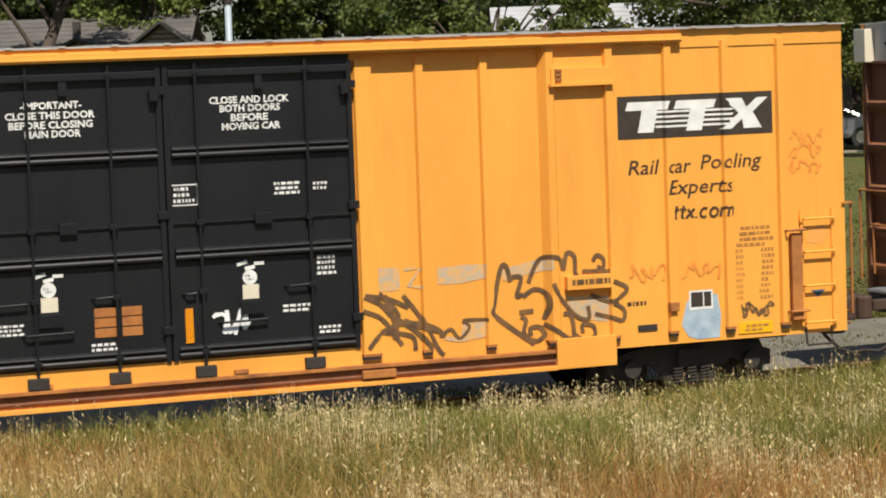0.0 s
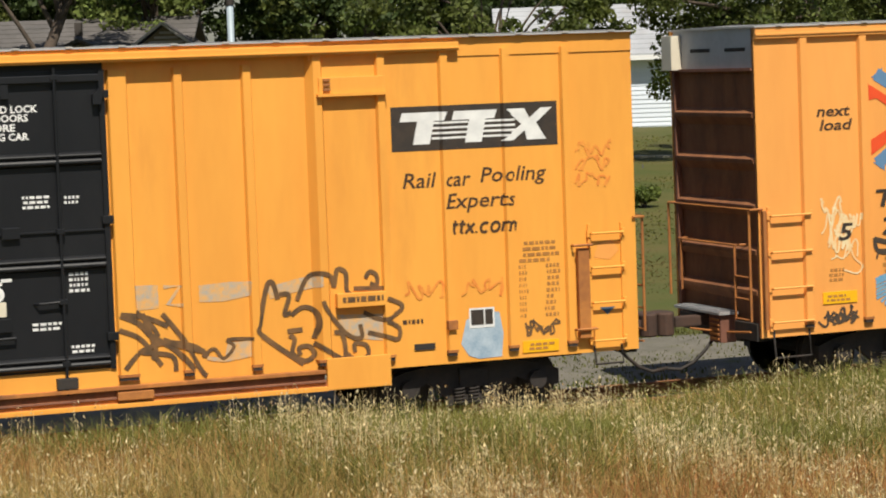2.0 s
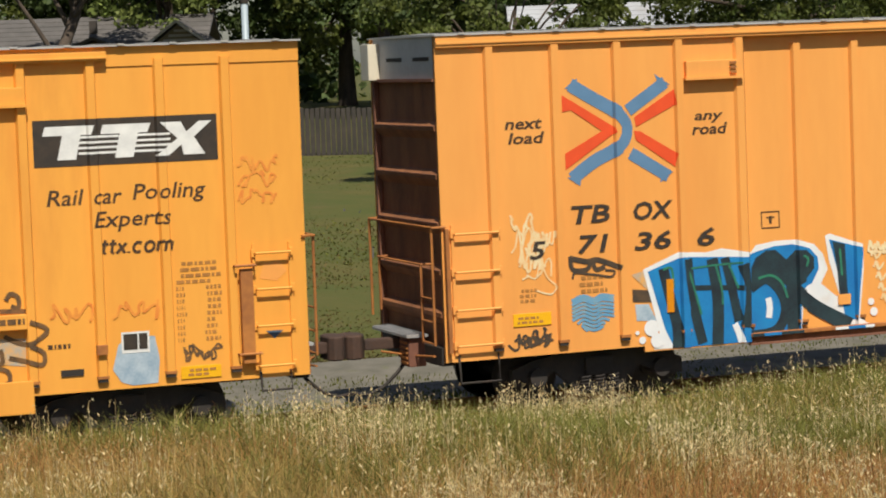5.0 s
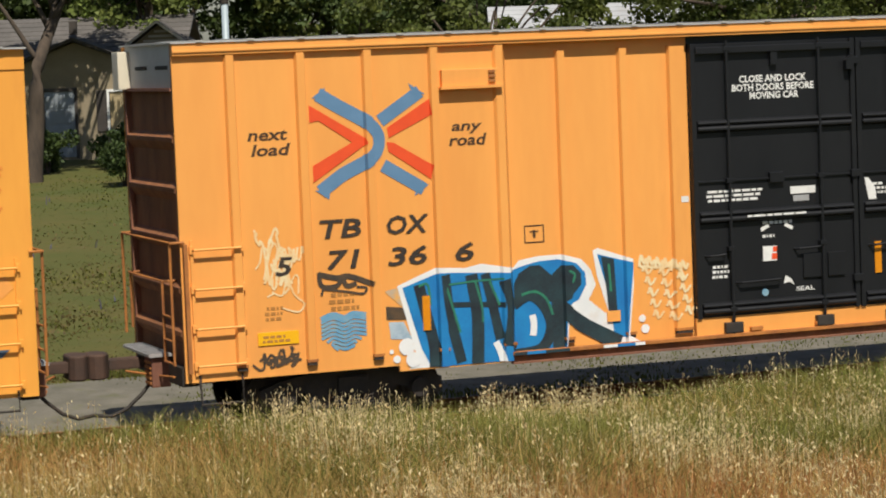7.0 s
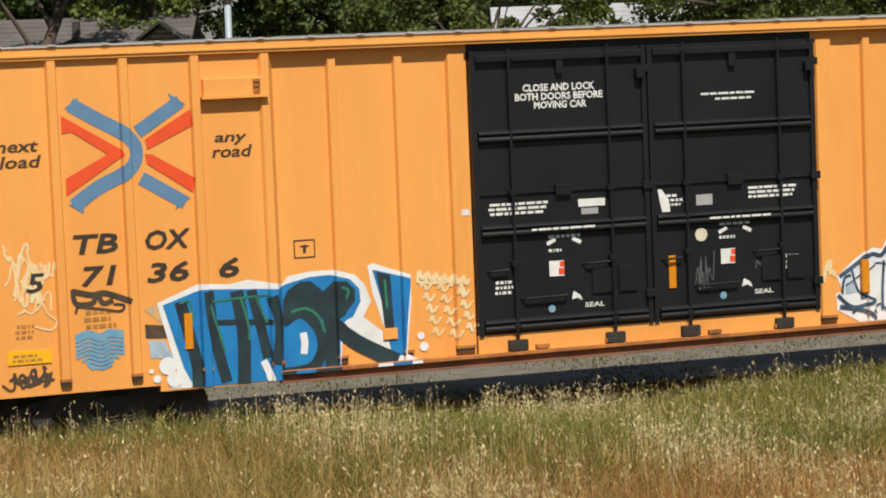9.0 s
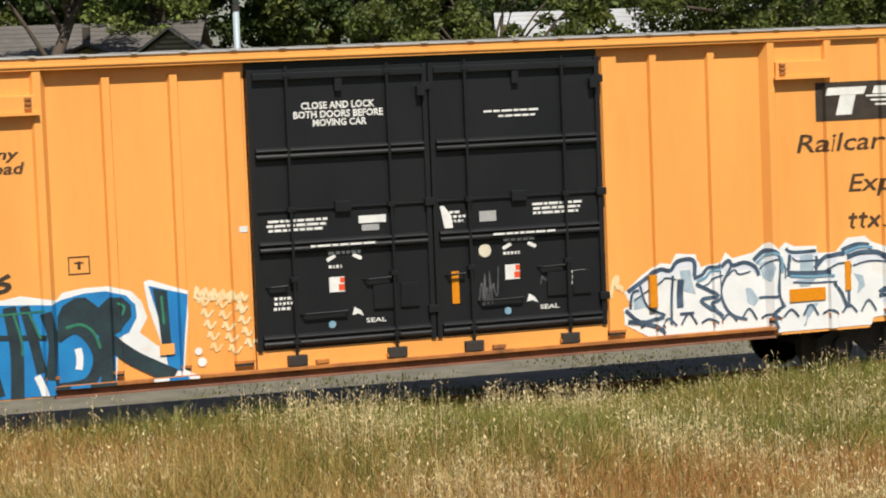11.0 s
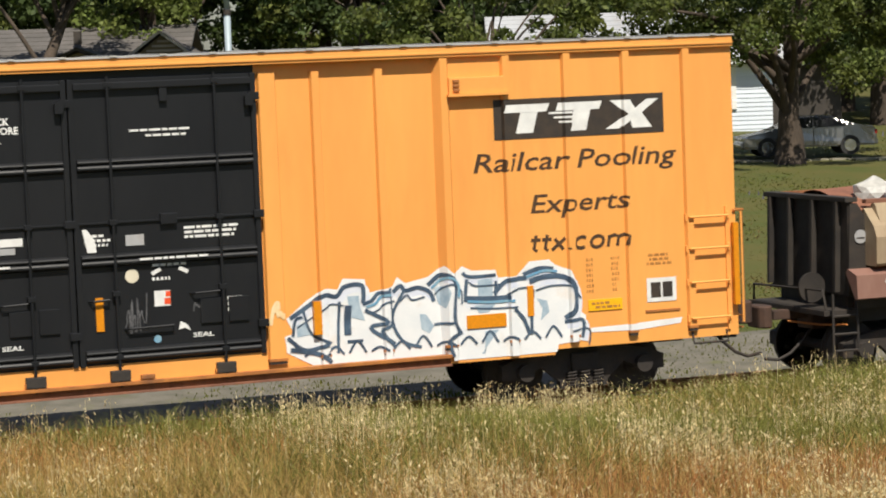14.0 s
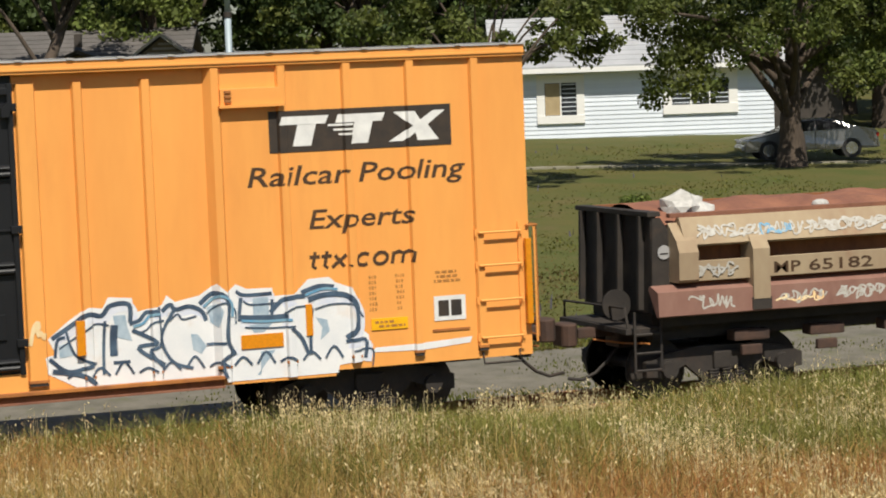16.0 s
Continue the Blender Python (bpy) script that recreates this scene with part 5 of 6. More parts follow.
sprayed("hatch_line", [(0.03, [(12.5 + 0.31 * k, 0.95), (12.62 + 0.31 * k, 1.0 + 0.05 * (k % 3)), (12.74 + 0.31 * k, 0.94)]) for k in range(12)], "spray_steel", piece, side_b, 0.0155, 0.80)
sprayed("blue_glint", [(0.035, [(x + 0.05, z - 0.04) for x, z in pts[:4]]) for w, pts in EDGES[1:8:2]], "spray_sky", piece, side_b, 0.016, 0.80)
for x0, x1, z0, z1 in ((12.63, 12.74, 1.23, 1.67), (15.66, 15.75, 1.26, 1.67), (14.77, 15.34, 1.15, 1.33)):
    y = min(side_b(x) for x in (x0, 0.5 * (x0 + x1), x1))
    part("reflector", B(x0, x1, y - 0.025, y + 0.04, z0, z1), "amber", car_b, "amber reflector strip")
scribble(car_b, side_b, "graffiti_tag", 12.02, 12.24, 1.40, 1.72, 4, 0.05, "spray_cream", 71, "cream spray tag")
# white stencils on its doors
dl, dr = doors_b
for txt, a, b, z in (("CLOSE AND LOCK", 7.74, 8.75, 4.165), ("BOTH DOORS BEFORE", 7.63, 8.86, 4.05), ("MOVING CAR", 7.89, 8.63, 3.94)):
    paint("lettering", letters(bmesh.new(), txt, a, z, 0.092, b - a, 0, 0.03), "white", dl, side_b, "white stencilled closing instructions")
for door, x0, x1, z0, z1, n, sd in ((dr, 10.25, 11.11, 4.0, 4.05, 1, 81), (dr, 10.48, 11.05, 3.93, 3.98, 1, 82), (dl, 7.2, 8.05, 2.58, 2.76, 3, 83), (dr, 10.9, 11.68, 2.6, 2.78, 3, 84),
                               (dl, 7.75, 8.72, 2.36, 2.41, 1, 85), (dr, 10.27, 11.22, 2.36, 2.41, 1, 86), (dl, 8.02, 8.48, 2.24, 2.31, 1, 87), (dr, 10.48, 10.95, 2.26, 2.33, 1, 88),
                               (dl, 8.02, 8.24, 2.06, 2.13, 1, 89), (dr, 10.48, 10.72, 2.08, 2.15, 1, 90), (dl, 7.25, 7.52, 1.56, 1.76, 3, 91), (dr, 11.46, 11.70, 1.62, 1.84, 3, 92)):
    paint("stencil", bars(bmesh.new(), x0, x1, z0, z1, n, sd, 0.12), "white", door, side_b, lift=0.006 if not 2.3 < z0 < 2.45 else 0.09)
for door, x in ((dl, 8.02), (dr, 10.50)):
    paint("lettering", letters(bmesh.new(), "SEAL", x + 0.49, 1.33, 0.06, 0.28, 0, 0.02), "white", door, side_b, lift=0.006)
    paint("square_label", rect(bmesh.new(), x, x + 0.21, 1.76, 1.96), "white", door, side_b, "white and red square label", lift=0.006)
    paint("label_bars", rect(rect(bmesh.new(), x + 0.13, x + 0.21, 1.78, 1.86), x + 0.15, x + 0.21, 1.88, 1.95), "red", door, side_b, lift=0.009)
    paint("arrow_mark", flat(bmesh.new(), [(x + 0.30, 1.44), (x + 0.33, 1.55), (x + 0.42, 1.50), (x + 0.46, 1.42), (x + 0.38, 1.46)]), "white", door, side_b, lift=0.006)
    for a in (-0.02, 0.34):
        paint("arrow_mark", stroke(bmesh.new(), [(x + a + (0.12 if a < 0 else 0), 2.24), (x + a + (0 if a < 0 else 0.12), 2.18)], 0.05, False), "white", door, side_b)
    paint("blue_mark", dot(bmesh.new(), (x + 0.02, 1.34), 0.05), "spray_sky", door, side_b, lift=0.006)
    part("placard_board", B(x + 0.60, x + 0.88, 0.03, 0.06, 1.50, 1.82, bevel=0.006), "black", door)
    part("placard_board", B(x + 0.98, x + 1.24, 0.03, 0.06, 1.50, 1.82, bevel=0.006), "black", door)
paint("square_label", rect(bmesh.new(), 8.46, 8.84, 2.64, 2.74), "white", dl, side_b, "white label", lift=0.006)
paint("square_label", rect(bmesh.new(), 8.50, 8.74, 2.54, 2.62), "steel", dl, side_b, lift=0.006)
paint("square_label", rect(bmesh.new(), 10.16, 10.40, 2.56, 2.70), "steel", dr, side_b, "grey worn label", lift=0.006)
ob = bars(bmesh.new(), 9.62, 9.98, 2.56, 2.74, 3, 93)
flat(ob, [(9.60, 2.80), (9.66, 2.80), (9.76, 2.66), (9.78, 2.50), (9.66, 2.50)])
paint("graffiti_tag", ob, "white", dr, side_b, "white paint splash and stencil", lift=0.006)
paint("round_label", dot(bmesh.new(), (10.22, 2.17), 0.09), "cream", dr, side_b, "round white label", lift=0.006)
part("reflector", B(9.73, 9.83, 0.045, 0.06, 1.49, 1.92), "amber", dr, "amber reflector strip")
scribble(dr, side_b, "graffiti_tag", 10.10, 10.42, 1.44, 1.98, 7, 0.016, "faint_grey", 94, "thin grey spray tag")
scribble(dr, side_b, "graffiti_tag", 11.0, 11.3, 1.56, 1.82, 5, 0.016, "faint_grey", 95, "thin grey spray tag")

# --- ballast hopper behind the boxcars ---
hop = thing("dump_hopper", "rusty tan and oxide dump hopper with rubble load", "hopper", group="cars of the train")
HL = 11.0
part("upper_side", prism(bmesh.new(), [(0.30, 2.58), (0.22, 2.56), (0.02, 2.20), (0.06, 2.17), (0.34, 2.52)], "x", 0.42, HL - 0.4), "tan_hopper", hop, "chalky tan slanting top board")
part("top_rail", B(0.30, HL - 0.3, 0.26, 0.38, 2.57, 2.63, bevel=0.01), "rust_light", hop)
part("belt", B(0.42, HL - 0.4, 0.02, 0.10, 1.69, 1.97, bevel=0.01), "tan_hopper", hop, "chalky tan belt plate")
part("inner_side", prism(bmesh.new(), [(0.30, 1.2), (0.30, 2.5), (0.36, 2.5), (0.36, 1.2)], "x", 0.3, HL - 0.3), "rust", hop)
part("skirt", prism(bmesh.new(), [(0.20, 1.65), (-0.05, 1.57), (-0.07, 1.24), (0.0, 1.22), (0.26, 1.60)], "x", -0.06, HL - 0.1), "red_hopper", hop, "oxide red lower side plate")
for k, x in enumerate((0.28, 1.40, 4.3, 7.2, 9.6)):
    w = 0.26 if k else 0.30
    part("side_post", prism(bmesh.new(), [(0.0, 1.68), (-0.04, 1.72), (-0.05, 2.10), (0.03, 2.26), (0.30, 2.5), (0.30, 1.68)] if k == 0 else [(0.0, 1.32), (-0.09, 1.40), (-0.09, 2.10), (0.03, 2.26), (0.30, 2.5), (0.30, 1.32)], "x", x, x + w), "tan_hopper", hop)
    if k:
        part("post_foot", B(x - 0.02, x + w + 0.02, -0.085, 0.2, 1.25, 1.42), "dark", hop)
part("far_side", B(0.1, HL, 2.6, 2.72, 1.2, 2.66), "rust", hop)
bm = bmesh.new()
prism(bm, [(0.34, 1.25), (0.30, 2.60), (2.70, 2.66), (2.62, 1.25)], "x", 0.02, 0.10)
part("end_plate", bm, "dark", hop, "black slanted end plate")
part("end_cap_rail", B(-0.04, 0.16, 0.26, 2.74, 2.60, 2.67, bevel=0.01), "dark", hop)
for y in (0.5, 1.2, 1.9, 2.5):
    part("end_stiffener", prism(bmesh.new(), [(-0.02, 1.3), (-0.10, 1.3), (-0.06, 2.6), (0.02, 2.6)], "y", y, y + 0.07), "dark", hop)
part("end_side_cap", prism(bmesh.new(), [(0.0, 1.25), (0.42, 1.25), (0.42, 2.2), (0.16, 2.58), (0.04, 2.58)], "y", 0.28, 0.34), "dark", hop)
ob = disc(bmesh.new(), (0.20, 2.10), 0.10, 0.262, 0.264, 18)
part("round_mark", ob, "steel", hop)
part("mark_bars", B(0.14, 0.26, 0.258, 0.262, 2.07, 2.09), "dark", hop)
part("underframe", B(0.1, HL, 0.5, 2.5, 0.85, 1.22), "dark", hop)
part("side_channel", B(0.15, HL, 0.25, 0.40, 1.06, 1.22), "dark", hop)
part("end_platform", B(-0.40, 0.15, 0.3, 2.6, 0.98, 1.06, bevel=0.01), "dark", hop)
for x in (-0.30, 0.10):
    lad = bmesh.new()
    tube(lad, [(x, 0.22, 0.45), (x, 0.22, 1.30)], 0.02, 6)
    part("step_stile", lad, "dark", hop)
for z in (0.48, 0.72, 0.98):
    lad = bmesh.new()
    tube(lad, [(-0.30, 0.22, z), (0.10, 0.22, z)], 0.02, 6)
    part("step_rung", lad, "dark", hop)
bm = bmesh.new()
tube(bm, [(-0.34, 0.35, 1.06), (-0.36, 0.40, 1.35), (-0.36, 2.5, 1.30), (-0.34, 2.55, 1.06)], 0.02, 6)
part("handrail", bm, "dark", hop)
bm = disc(bmesh.new(), (-0.25, 1.35), 0.22, 0.9, 0.94, 20)
part("brake_wheel", bm, "dark", hop)
for x in (1.2, 2.4, 3.6):
    part("air_cylinder", B(x, x + 0.55, 0.14, 0.40, 0.80, 0.95, bevel=0.03), "dark_rust", hop)
    part("spring_box", B(x + 0.1, x + 0.42, 0.12, 0.2, 0.60, 0.74, bevel=0.02), "dark_rust", hop)
for txt, x, w in (("MP", 1.78, 0.42), ("65182", 2.33, 1.03)):
    ob = letters(bmesh.new(), txt, x, 1.74, 0.16, w, 0, 0.01)
    for v in ob.verts:
        v.co.y = 0.015
    part("lettering", ob, "brown_ink", hop, "worn dark number lettering")
flat_side = Side([], -1, 99, (-5, -4))
flat_side.base = lambda x: 0.0
for x0, x1, z0, z1, n, m, sd in ((0.48, 1.2, 1.76, 1.92, 6, "spray_chalk", 101), (0.36, 1.15, 1.30, 1.52, 7, "spray_chalk", 102), (1.75, 2.5, 1.32, 1.48, 7, "spray_cream", 103), (2.7, 3.5, 1.32, 1.5, 6, "spray_chalk", 104),
                             (0.62, 1.5, 2.26, 2.40, 8, "spray_chalk", 105), (1.6, 2.1, 2.28, 2.44, 5, "spray_sky", 106), (2.4, 3.6, 2.28, 2.44, 9, "spray_chalk", 107), (0.60, 1.55, 2.30, 2.46, 7, "spray_chalk", 108),
                             (1.5, 2.3, 2.26, 2.46, 7, "spray_chalk", 109), (2.3, 3.7, 2.26, 2.46, 12, "spray_chalk", 110), (1.80, 2.55, 1.30, 1.50, 6, "spray_chalk", 111), (2.7, 3.6, 1.30, 1.52, 8, "spray_chalk", 112), (0.50, 1.15, 1.74, 1.94, 5, "spray_chalk", 113)):
    g = scribble(hop, flat_side, "graffiti_tag", x0, x1, z0, z1, n + 3, 0.026, m, sd, "pale chalky spray tag")
    g.location.y = 0.006 if z0 < 1.6 else (0.01 if z0 < 2 else 0.0)
    if z0 > 2.2:
        for v in g.data.vertices:
            v.co.y = 0.02 + (v.co.z - 2.20) * 0.555 - 0.012
    elif z0 < 1.6:
        for v in g.data.vertices:
            v.co.y = -0.07 + (v.co.z - 1.24) * 0.0625 - 0.008
# rubble load
bm = bmesh.new()
nx, ny = 44, 10
grid = [[bm.verts.new((0.12 + (HL - 0.4) * i / nx, 0.34 + 2.26 * j / ny, 2.46 + 0.26 * math.sin(math.pi * j / ny) + 0.10 * noise.noise((i * 0.35, j * 0.5, 3.3)))) for j in range(ny + 1)] for i in range(nx + 1)]
for i in range(nx):
    for j in range(ny):
        bm.faces.new((grid[i][j], grid[i + 1][j], grid[i + 1][j + 1], grid[i][j + 1]))
part("rubble_load", bm, "rust_light", hop, "rust-brown rubble load")
for x, y, z, s in ((0.72, 0.75, 2.70, 0.34), (1.0, 0.70, 2.62, 0.24), (2.9, 0.7, 2.62, 0.12), (4.86, 0.9, 2.86, 0.34), (5.5, 1.0, 2.78, 0.3)):
    bm = bmesh.new()
    vs = bmesh.ops.create_icosphere(bm, subdivisions=2, radius=s)["verts"]
    for v in vs:
        v.co = v.co * (1 + 0.5 * noise.noise(v.co * 4 + Vector((x, 0, 0)))) * 0.8
        v.co.x *= 1.2
        v.co.z *= 0.75
        v.co += Vector((x, y, z))
    part("concrete_lump", bm, "rock", hop, "pale broken concrete lump")
truck(hop, 1.15, wheels)
truck(hop, HL - 1.15, wheels)
coupler(hop, 0.0, -1)
coupler(hop, HL, 1)


# ---- ground, track, verge ----
VIEW = radians(-20.5)          # the houses stand square to this direction


def lift_at(x, y):
    """Height of the ground."""
    if y > 4.5:
        return -0.42 + 0.0455 * (y - 4.5) * min(1.0, (95 - min(y, 94)) / 20 if y > 75 else 1.0) if y < 75 else -0.42 + 0.0455 * 70.5 + 0.0
    if y > -1.4:
        return -0.42
    if y > -9.5:
        return -0.42 + 0.50 * min(1.0, (-1.4 - y) / 1.6)
    return 0.08 + (-9.5 - y) * 0.135


def sheet(xs, ys, height):
    bm = bmesh.new()
    rows = [[bm.verts.new((x, y, height(x, y))) for x in xs] for y in ys]
    for a, b in zip(rows, rows[1:]):
        for i in range(len(xs) - 1):
            bm.faces.new((a[i], a[i + 1], b[i + 1], b[i]))
    return bm


xs = [-1500, -400, -120, -60] + [-40 + 2.0 * k for k in range(71)] + [160, 400, 1500]
ys = [-400, -80, -32] + [-30 + 1.5 * k for k in range(13)] + [-11.2, -9.5, -7, -5, -3.4, -1.4, -1.2, 4.5, 4.8] + [6 + 2.5 * k for k in range(28)] + [80, 120, 300, 1500]
ground = solo("ground", sheet(xs, ys, lambda x, y: lift_at(x, y) + (0.09 * noise.noise((x * 0.22, y * 0.22, 0)) if y > 6 or y < -4 else 0)), "lawn", "rough grassy ground sloping up to the houses", "ground", "structure", smooth=True)

bed = bmesh.new()
prism(bed, [(-1.45, -0.46), (-0.45, -0.21), (3.45, -0.21), (4.55, -0.46)], "x", -150, 190)
solo("ballast_bed", bed, "ballast", "grey crushed-stone ballast bed under the track", "ballast", "structure")
road = sheet([-150] + [-10 + 3 * k for k in range(20)] + [190], [4.2, 5.5, 7.0, 8.6, 9.6], lambda x, y: lift_at(x, y) + 0.05 - (0.12 if y > 9 or y < 4.5 else 0))
solo("gravel_road", road, "gravel", "pale gravel service track beside the railway", "gravel track", "structure", smooth=True)
rng = np.random.default_rng(4)


def stones(name, n, x0, x1, y0, y1, material, label):
    """Loose stones lying on the ballast bed, as squashed eight-sided lumps."""
    x, y = rng.uniform(x0, x1, n), rng.uniform(y0, y1, n)
    z = np.where(y < -0.45, -0.21 - (-0.45 - y) * 0.25, np.where(y > 3.45, -0.21 - (y - 3.45) * 0.227, -0.21))
    s = rng.uniform(0.018, 0.045, n)
    base = np.array([(1, 0, 0), (-1, 0, 0), (0, 1, 0), (0, -1, 0), (0, 0, 1), (0, 0, -1)], float)
    v = base[None] * s[:, None, None] * rng.uniform(0.6, 1.3, (n, 6, 1)) + rng.normal(0, 0.25, (n, 6, 3)) * s[:, None, None]
    v += np.stack([x, y, z + s * 0.3], -1)[:, None]
    f = np.array([(0, 2, 4), (2, 1, 4), (1, 3, 4), (3, 0, 4), (2, 0, 5), (1, 2, 5), (3, 1, 5), (0, 3, 5)])
    me = bpy.data.meshes.new(name)
    me.from_pydata(v.reshape(-1, 3).tolist(), [], (f[None] + 6 * np.arange(n)[:, None, None]).reshape(-1, 3).tolist())
    me.materials.append(M[material])
    return tagged(new(name, me), label, "stones", kind="stuff")


stones("ballast_stones", 20000, 4.0, 24.0, -1.5, 4.5, "ballast", "loose grey ballast stones along the track")


def blades(name, n, place, h0, h1, width, material, label, bend=0.3, lean=0.12):
    """Grass: tapered bent blades. place(n) gives x, y, ground height and a length factor."""
    x, y, z, k = place(n)
    n = len(x)
    h = rng.uniform(h0, h1, n) * k
    a, w = rng.uniform(0, 2 * np.pi, n), width * rng.uniform(0.6, 1.3, n)
    side = np.stack([np.cos(a), np.sin(a), 0 * a], -1) * (w / 2)[:, None]
    d = rng.uniform(0, 2 * np.pi, n)
    b = np.abs(rng.normal(lean, bend * 0.5, n)) * h
    off = np.stack([np.cos(d) * b, np.sin(d) * b, 0 * b], -1)
    p = np.stack([x, y, z - 0.02], -1)
    mid = p + off * 0.35 + np.stack([0 * h, 0 * h, h * 0.6], -1)
    tip = p + off + np.stack([0 * h, 0 * h, h], -1)
    v = np.stack([p - side, p + side, mid + side * 0.8, mid - side * 0.8, tip], 1)
    q = 5 * np.arange(n)[:, None]
    faces = (q + np.array([[0, 1, 2, 3]])).tolist() + (q + np.array([[3, 2, 4]])).tolist()
    me = bpy.data.meshes.new(name)
    me.from_pydata(v.reshape(-1, 3).tolist(), [], faces)
    me.materials.append(M[material])
    return tagged(new(name, me), label, "grass", kind="stuff")


def oats(name, n, place, h0, h1, material, label, heads=6):
    """Wild oats: a thin stem with a drooping cluster of pale spikelets."""
    x, y, z, k = place(n)
    n = len(x)
    h = rng.uniform(h0, h1, n) * k
    p, d = np.stack([x, y, z], -1), rng.uniform(0, 2 * np.pi, n)
    b = rng.uniform(0.02, 0.14, n)
    tip = p + np.stack([np.cos(d) * b, np.sin(d) * b, h], -1)
    sx = np.array([0.0022, 0.0006, 0])
    vs, fs = [np.stack([p * 0.4 + tip * 0.6 - sx, p * 0.4 + tip * 0.6 + sx, tip + sx * 0.6, tip - sx * 0.6], 1).reshape(-1, 3)], [(4 * np.arange(n)[:, None] + np.arange(4)[None])]
    start = 4 * n
    for s in range(heads):
        c = tip + np.stack([rng.normal(0, 0.05, n), rng.normal(0, 0.05, n), -rng.uniform(-0.02, 0.30, n)], -1)
        a = rng.uniform(0, np.pi, n)
        wv = np.stack([np.cos(a), np.sin(a), 0 * a], -1) * rng.uniform(0.005, 0.010, n)[:, None]
        up = np.stack([rng.normal(0, 0.012, n), rng.normal(0, 0.012, n), rng.uniform(0.012, 0.026, n)], -1)
        vs.append(np.stack([c - up, c + wv, c + up, c - wv], 1).reshape(-1, 3))
        fs.append(start + 4 * np.arange(n)[:, None] + np.arange(4)[None])
        start += 4 * n
    me = bpy.data.meshes.new(name)
    me.from_pydata(np.concatenate(vs).tolist(), [], np.concatenate(fs).tolist())
    me.materials.append(M[material])
    return tagged(new(name, me), label, "grass", kind="stuff")


def patchy(x, y, s, seed):
    """A smooth random field between 0 and 1."""
    return np.clip(0.5 + 0.25 * (np.sin(x * s + seed) + np.sin(y * s * 1.3 + seed * 2.1) + np.sin((x + y) * s * 0.7 + seed * 0.7) + np.sin((x - 1.7 * y) * s * 0.45 + 1.3 * seed)) * 0.9, 0, 1)


def verge(kind):
    """Scatter over the near verge: the far half green, the near half dry, with russet and green patches."""
    def place(n):
        m = int(n * 2.6)
        y = rng.uniform(-12.5, -0.95, m)
        x = rng.uniform(2.2, 20.5, m)
        left, right = 5.6 + 0.30 * (y + 1) * 0.75, 19.5 + 0.62 * (y + 1) * 0.9
        dry = np.clip((-3.4 - 0.55 * (x - 7.2) - y) / 2.2, 0.03, 0.80)
        dry = np.clip(dry + (patchy(x, y, 0.9, 3.0) - 0.5) * 0.7 - 0.75 * np.exp(-((x - 12.3) ** 2 + (y + 6.3) ** 2) / 0.8) - 0.5 * np.exp(-((x - 6.6) ** 2 + (y + 3.0) ** 2) / 1.2), 0.03, 0.95)
        rus = np.clip(patchy(x, y, 0.75, 8.0) + 0.7 * np.exp(-((x - 11.6) ** 2 + (y + 5.6) ** 2) / 1.2) + 0.6 * np.exp(-((x - 8.3) ** 2 + (y + 5.0) ** 2) / 1.0), 0, 1)
        w = {"green": 1 - dry, "straw": dry * (1.15 - 0.7 * rus), "russet": dry * np.clip(1.7 * rus - 0.5, 0, 1), "oat": (0.06 + 1.1 * patchy(x, y, 1.9, 5.0) ** 3.5) * np.clip((x - 4.0) / 4.5, 0.3, 1) * np.clip((17.0 - x) / 4.0, 0.35, 1)}[kind]
        keep = (rng.random(m) < w) & (x > left - 1.6) & (x < right + 1.6)
        x, y = x[keep][:n], y[keep][:n]
        z = -0.42 + 0.50 * np.clip((-1.4 - y) / 1.6, 0, 1)
        k = 0.80 + 0.34 * patchy(x, y, 0.8, 1.0) + 0.34 * np.clip((10.5 - x) / 4, -0.3, 1) * np.clip((y + 5) / 3, 0, 1)
        k = k * np.clip(0.62 + 0.38 * (-0.9 - y) / 1.0, 0.62, 1.0)
        return x, y, z, k
    return place


blades("green_grass", 140000, verge("green"), 0.24, 0.78, 0.018, "green_blade", "tall green meadow grass on the trackside verge", 1.2, 0.6)
blades("straw_grass", 68000, verge("straw"), 0.32, 0.84, 0.010, "straw_blade", "dry straw-coloured grass on the trackside verge", 0.8, 0.36)
blades("russet_grass", 44000, verge("russet"), 0.35, 0.86, 0.010, "russet_blade", "reddish dry grass on the trackside verge", 0.8, 0.36)
oats("wild_oats", 8600, verge("oat"), 0.50, 0.98, "seed", "wild oats with pale seed heads on the verge", 8)


def beyond(kind):
    def place(n):
        m = n * 2
        y = 9.0 + 42 * rng.random(m) ** 1.6
        x = rng.uniform(-1, 1, m) * (7 + 0.26 * y) + 13.5 + 0.42 * (y - 5)
        w = (0.25 + patchy(x, y, 0.45, 2.0)) * np.clip((34 - y) / 14, 0.08, 1.0) if kind == "dry" else 1.15 - patchy(x, y, 0.45, 2.0)
        if kind == "flower":
            w = (patchy(x, y, 0.8, 6.0) > 0.80) * 1.0
        keep = rng.random(m) < w
        x, y = x[keep][:n], y[keep][:n]
        z = -0.42 + 0.0455 * (y - 4.5)
        return x, y, z, 0.7 + 0.6 * patchy(x, y, 1.3, 4.0) * np.where(y > 30, 0.6, 1.0)
    return place


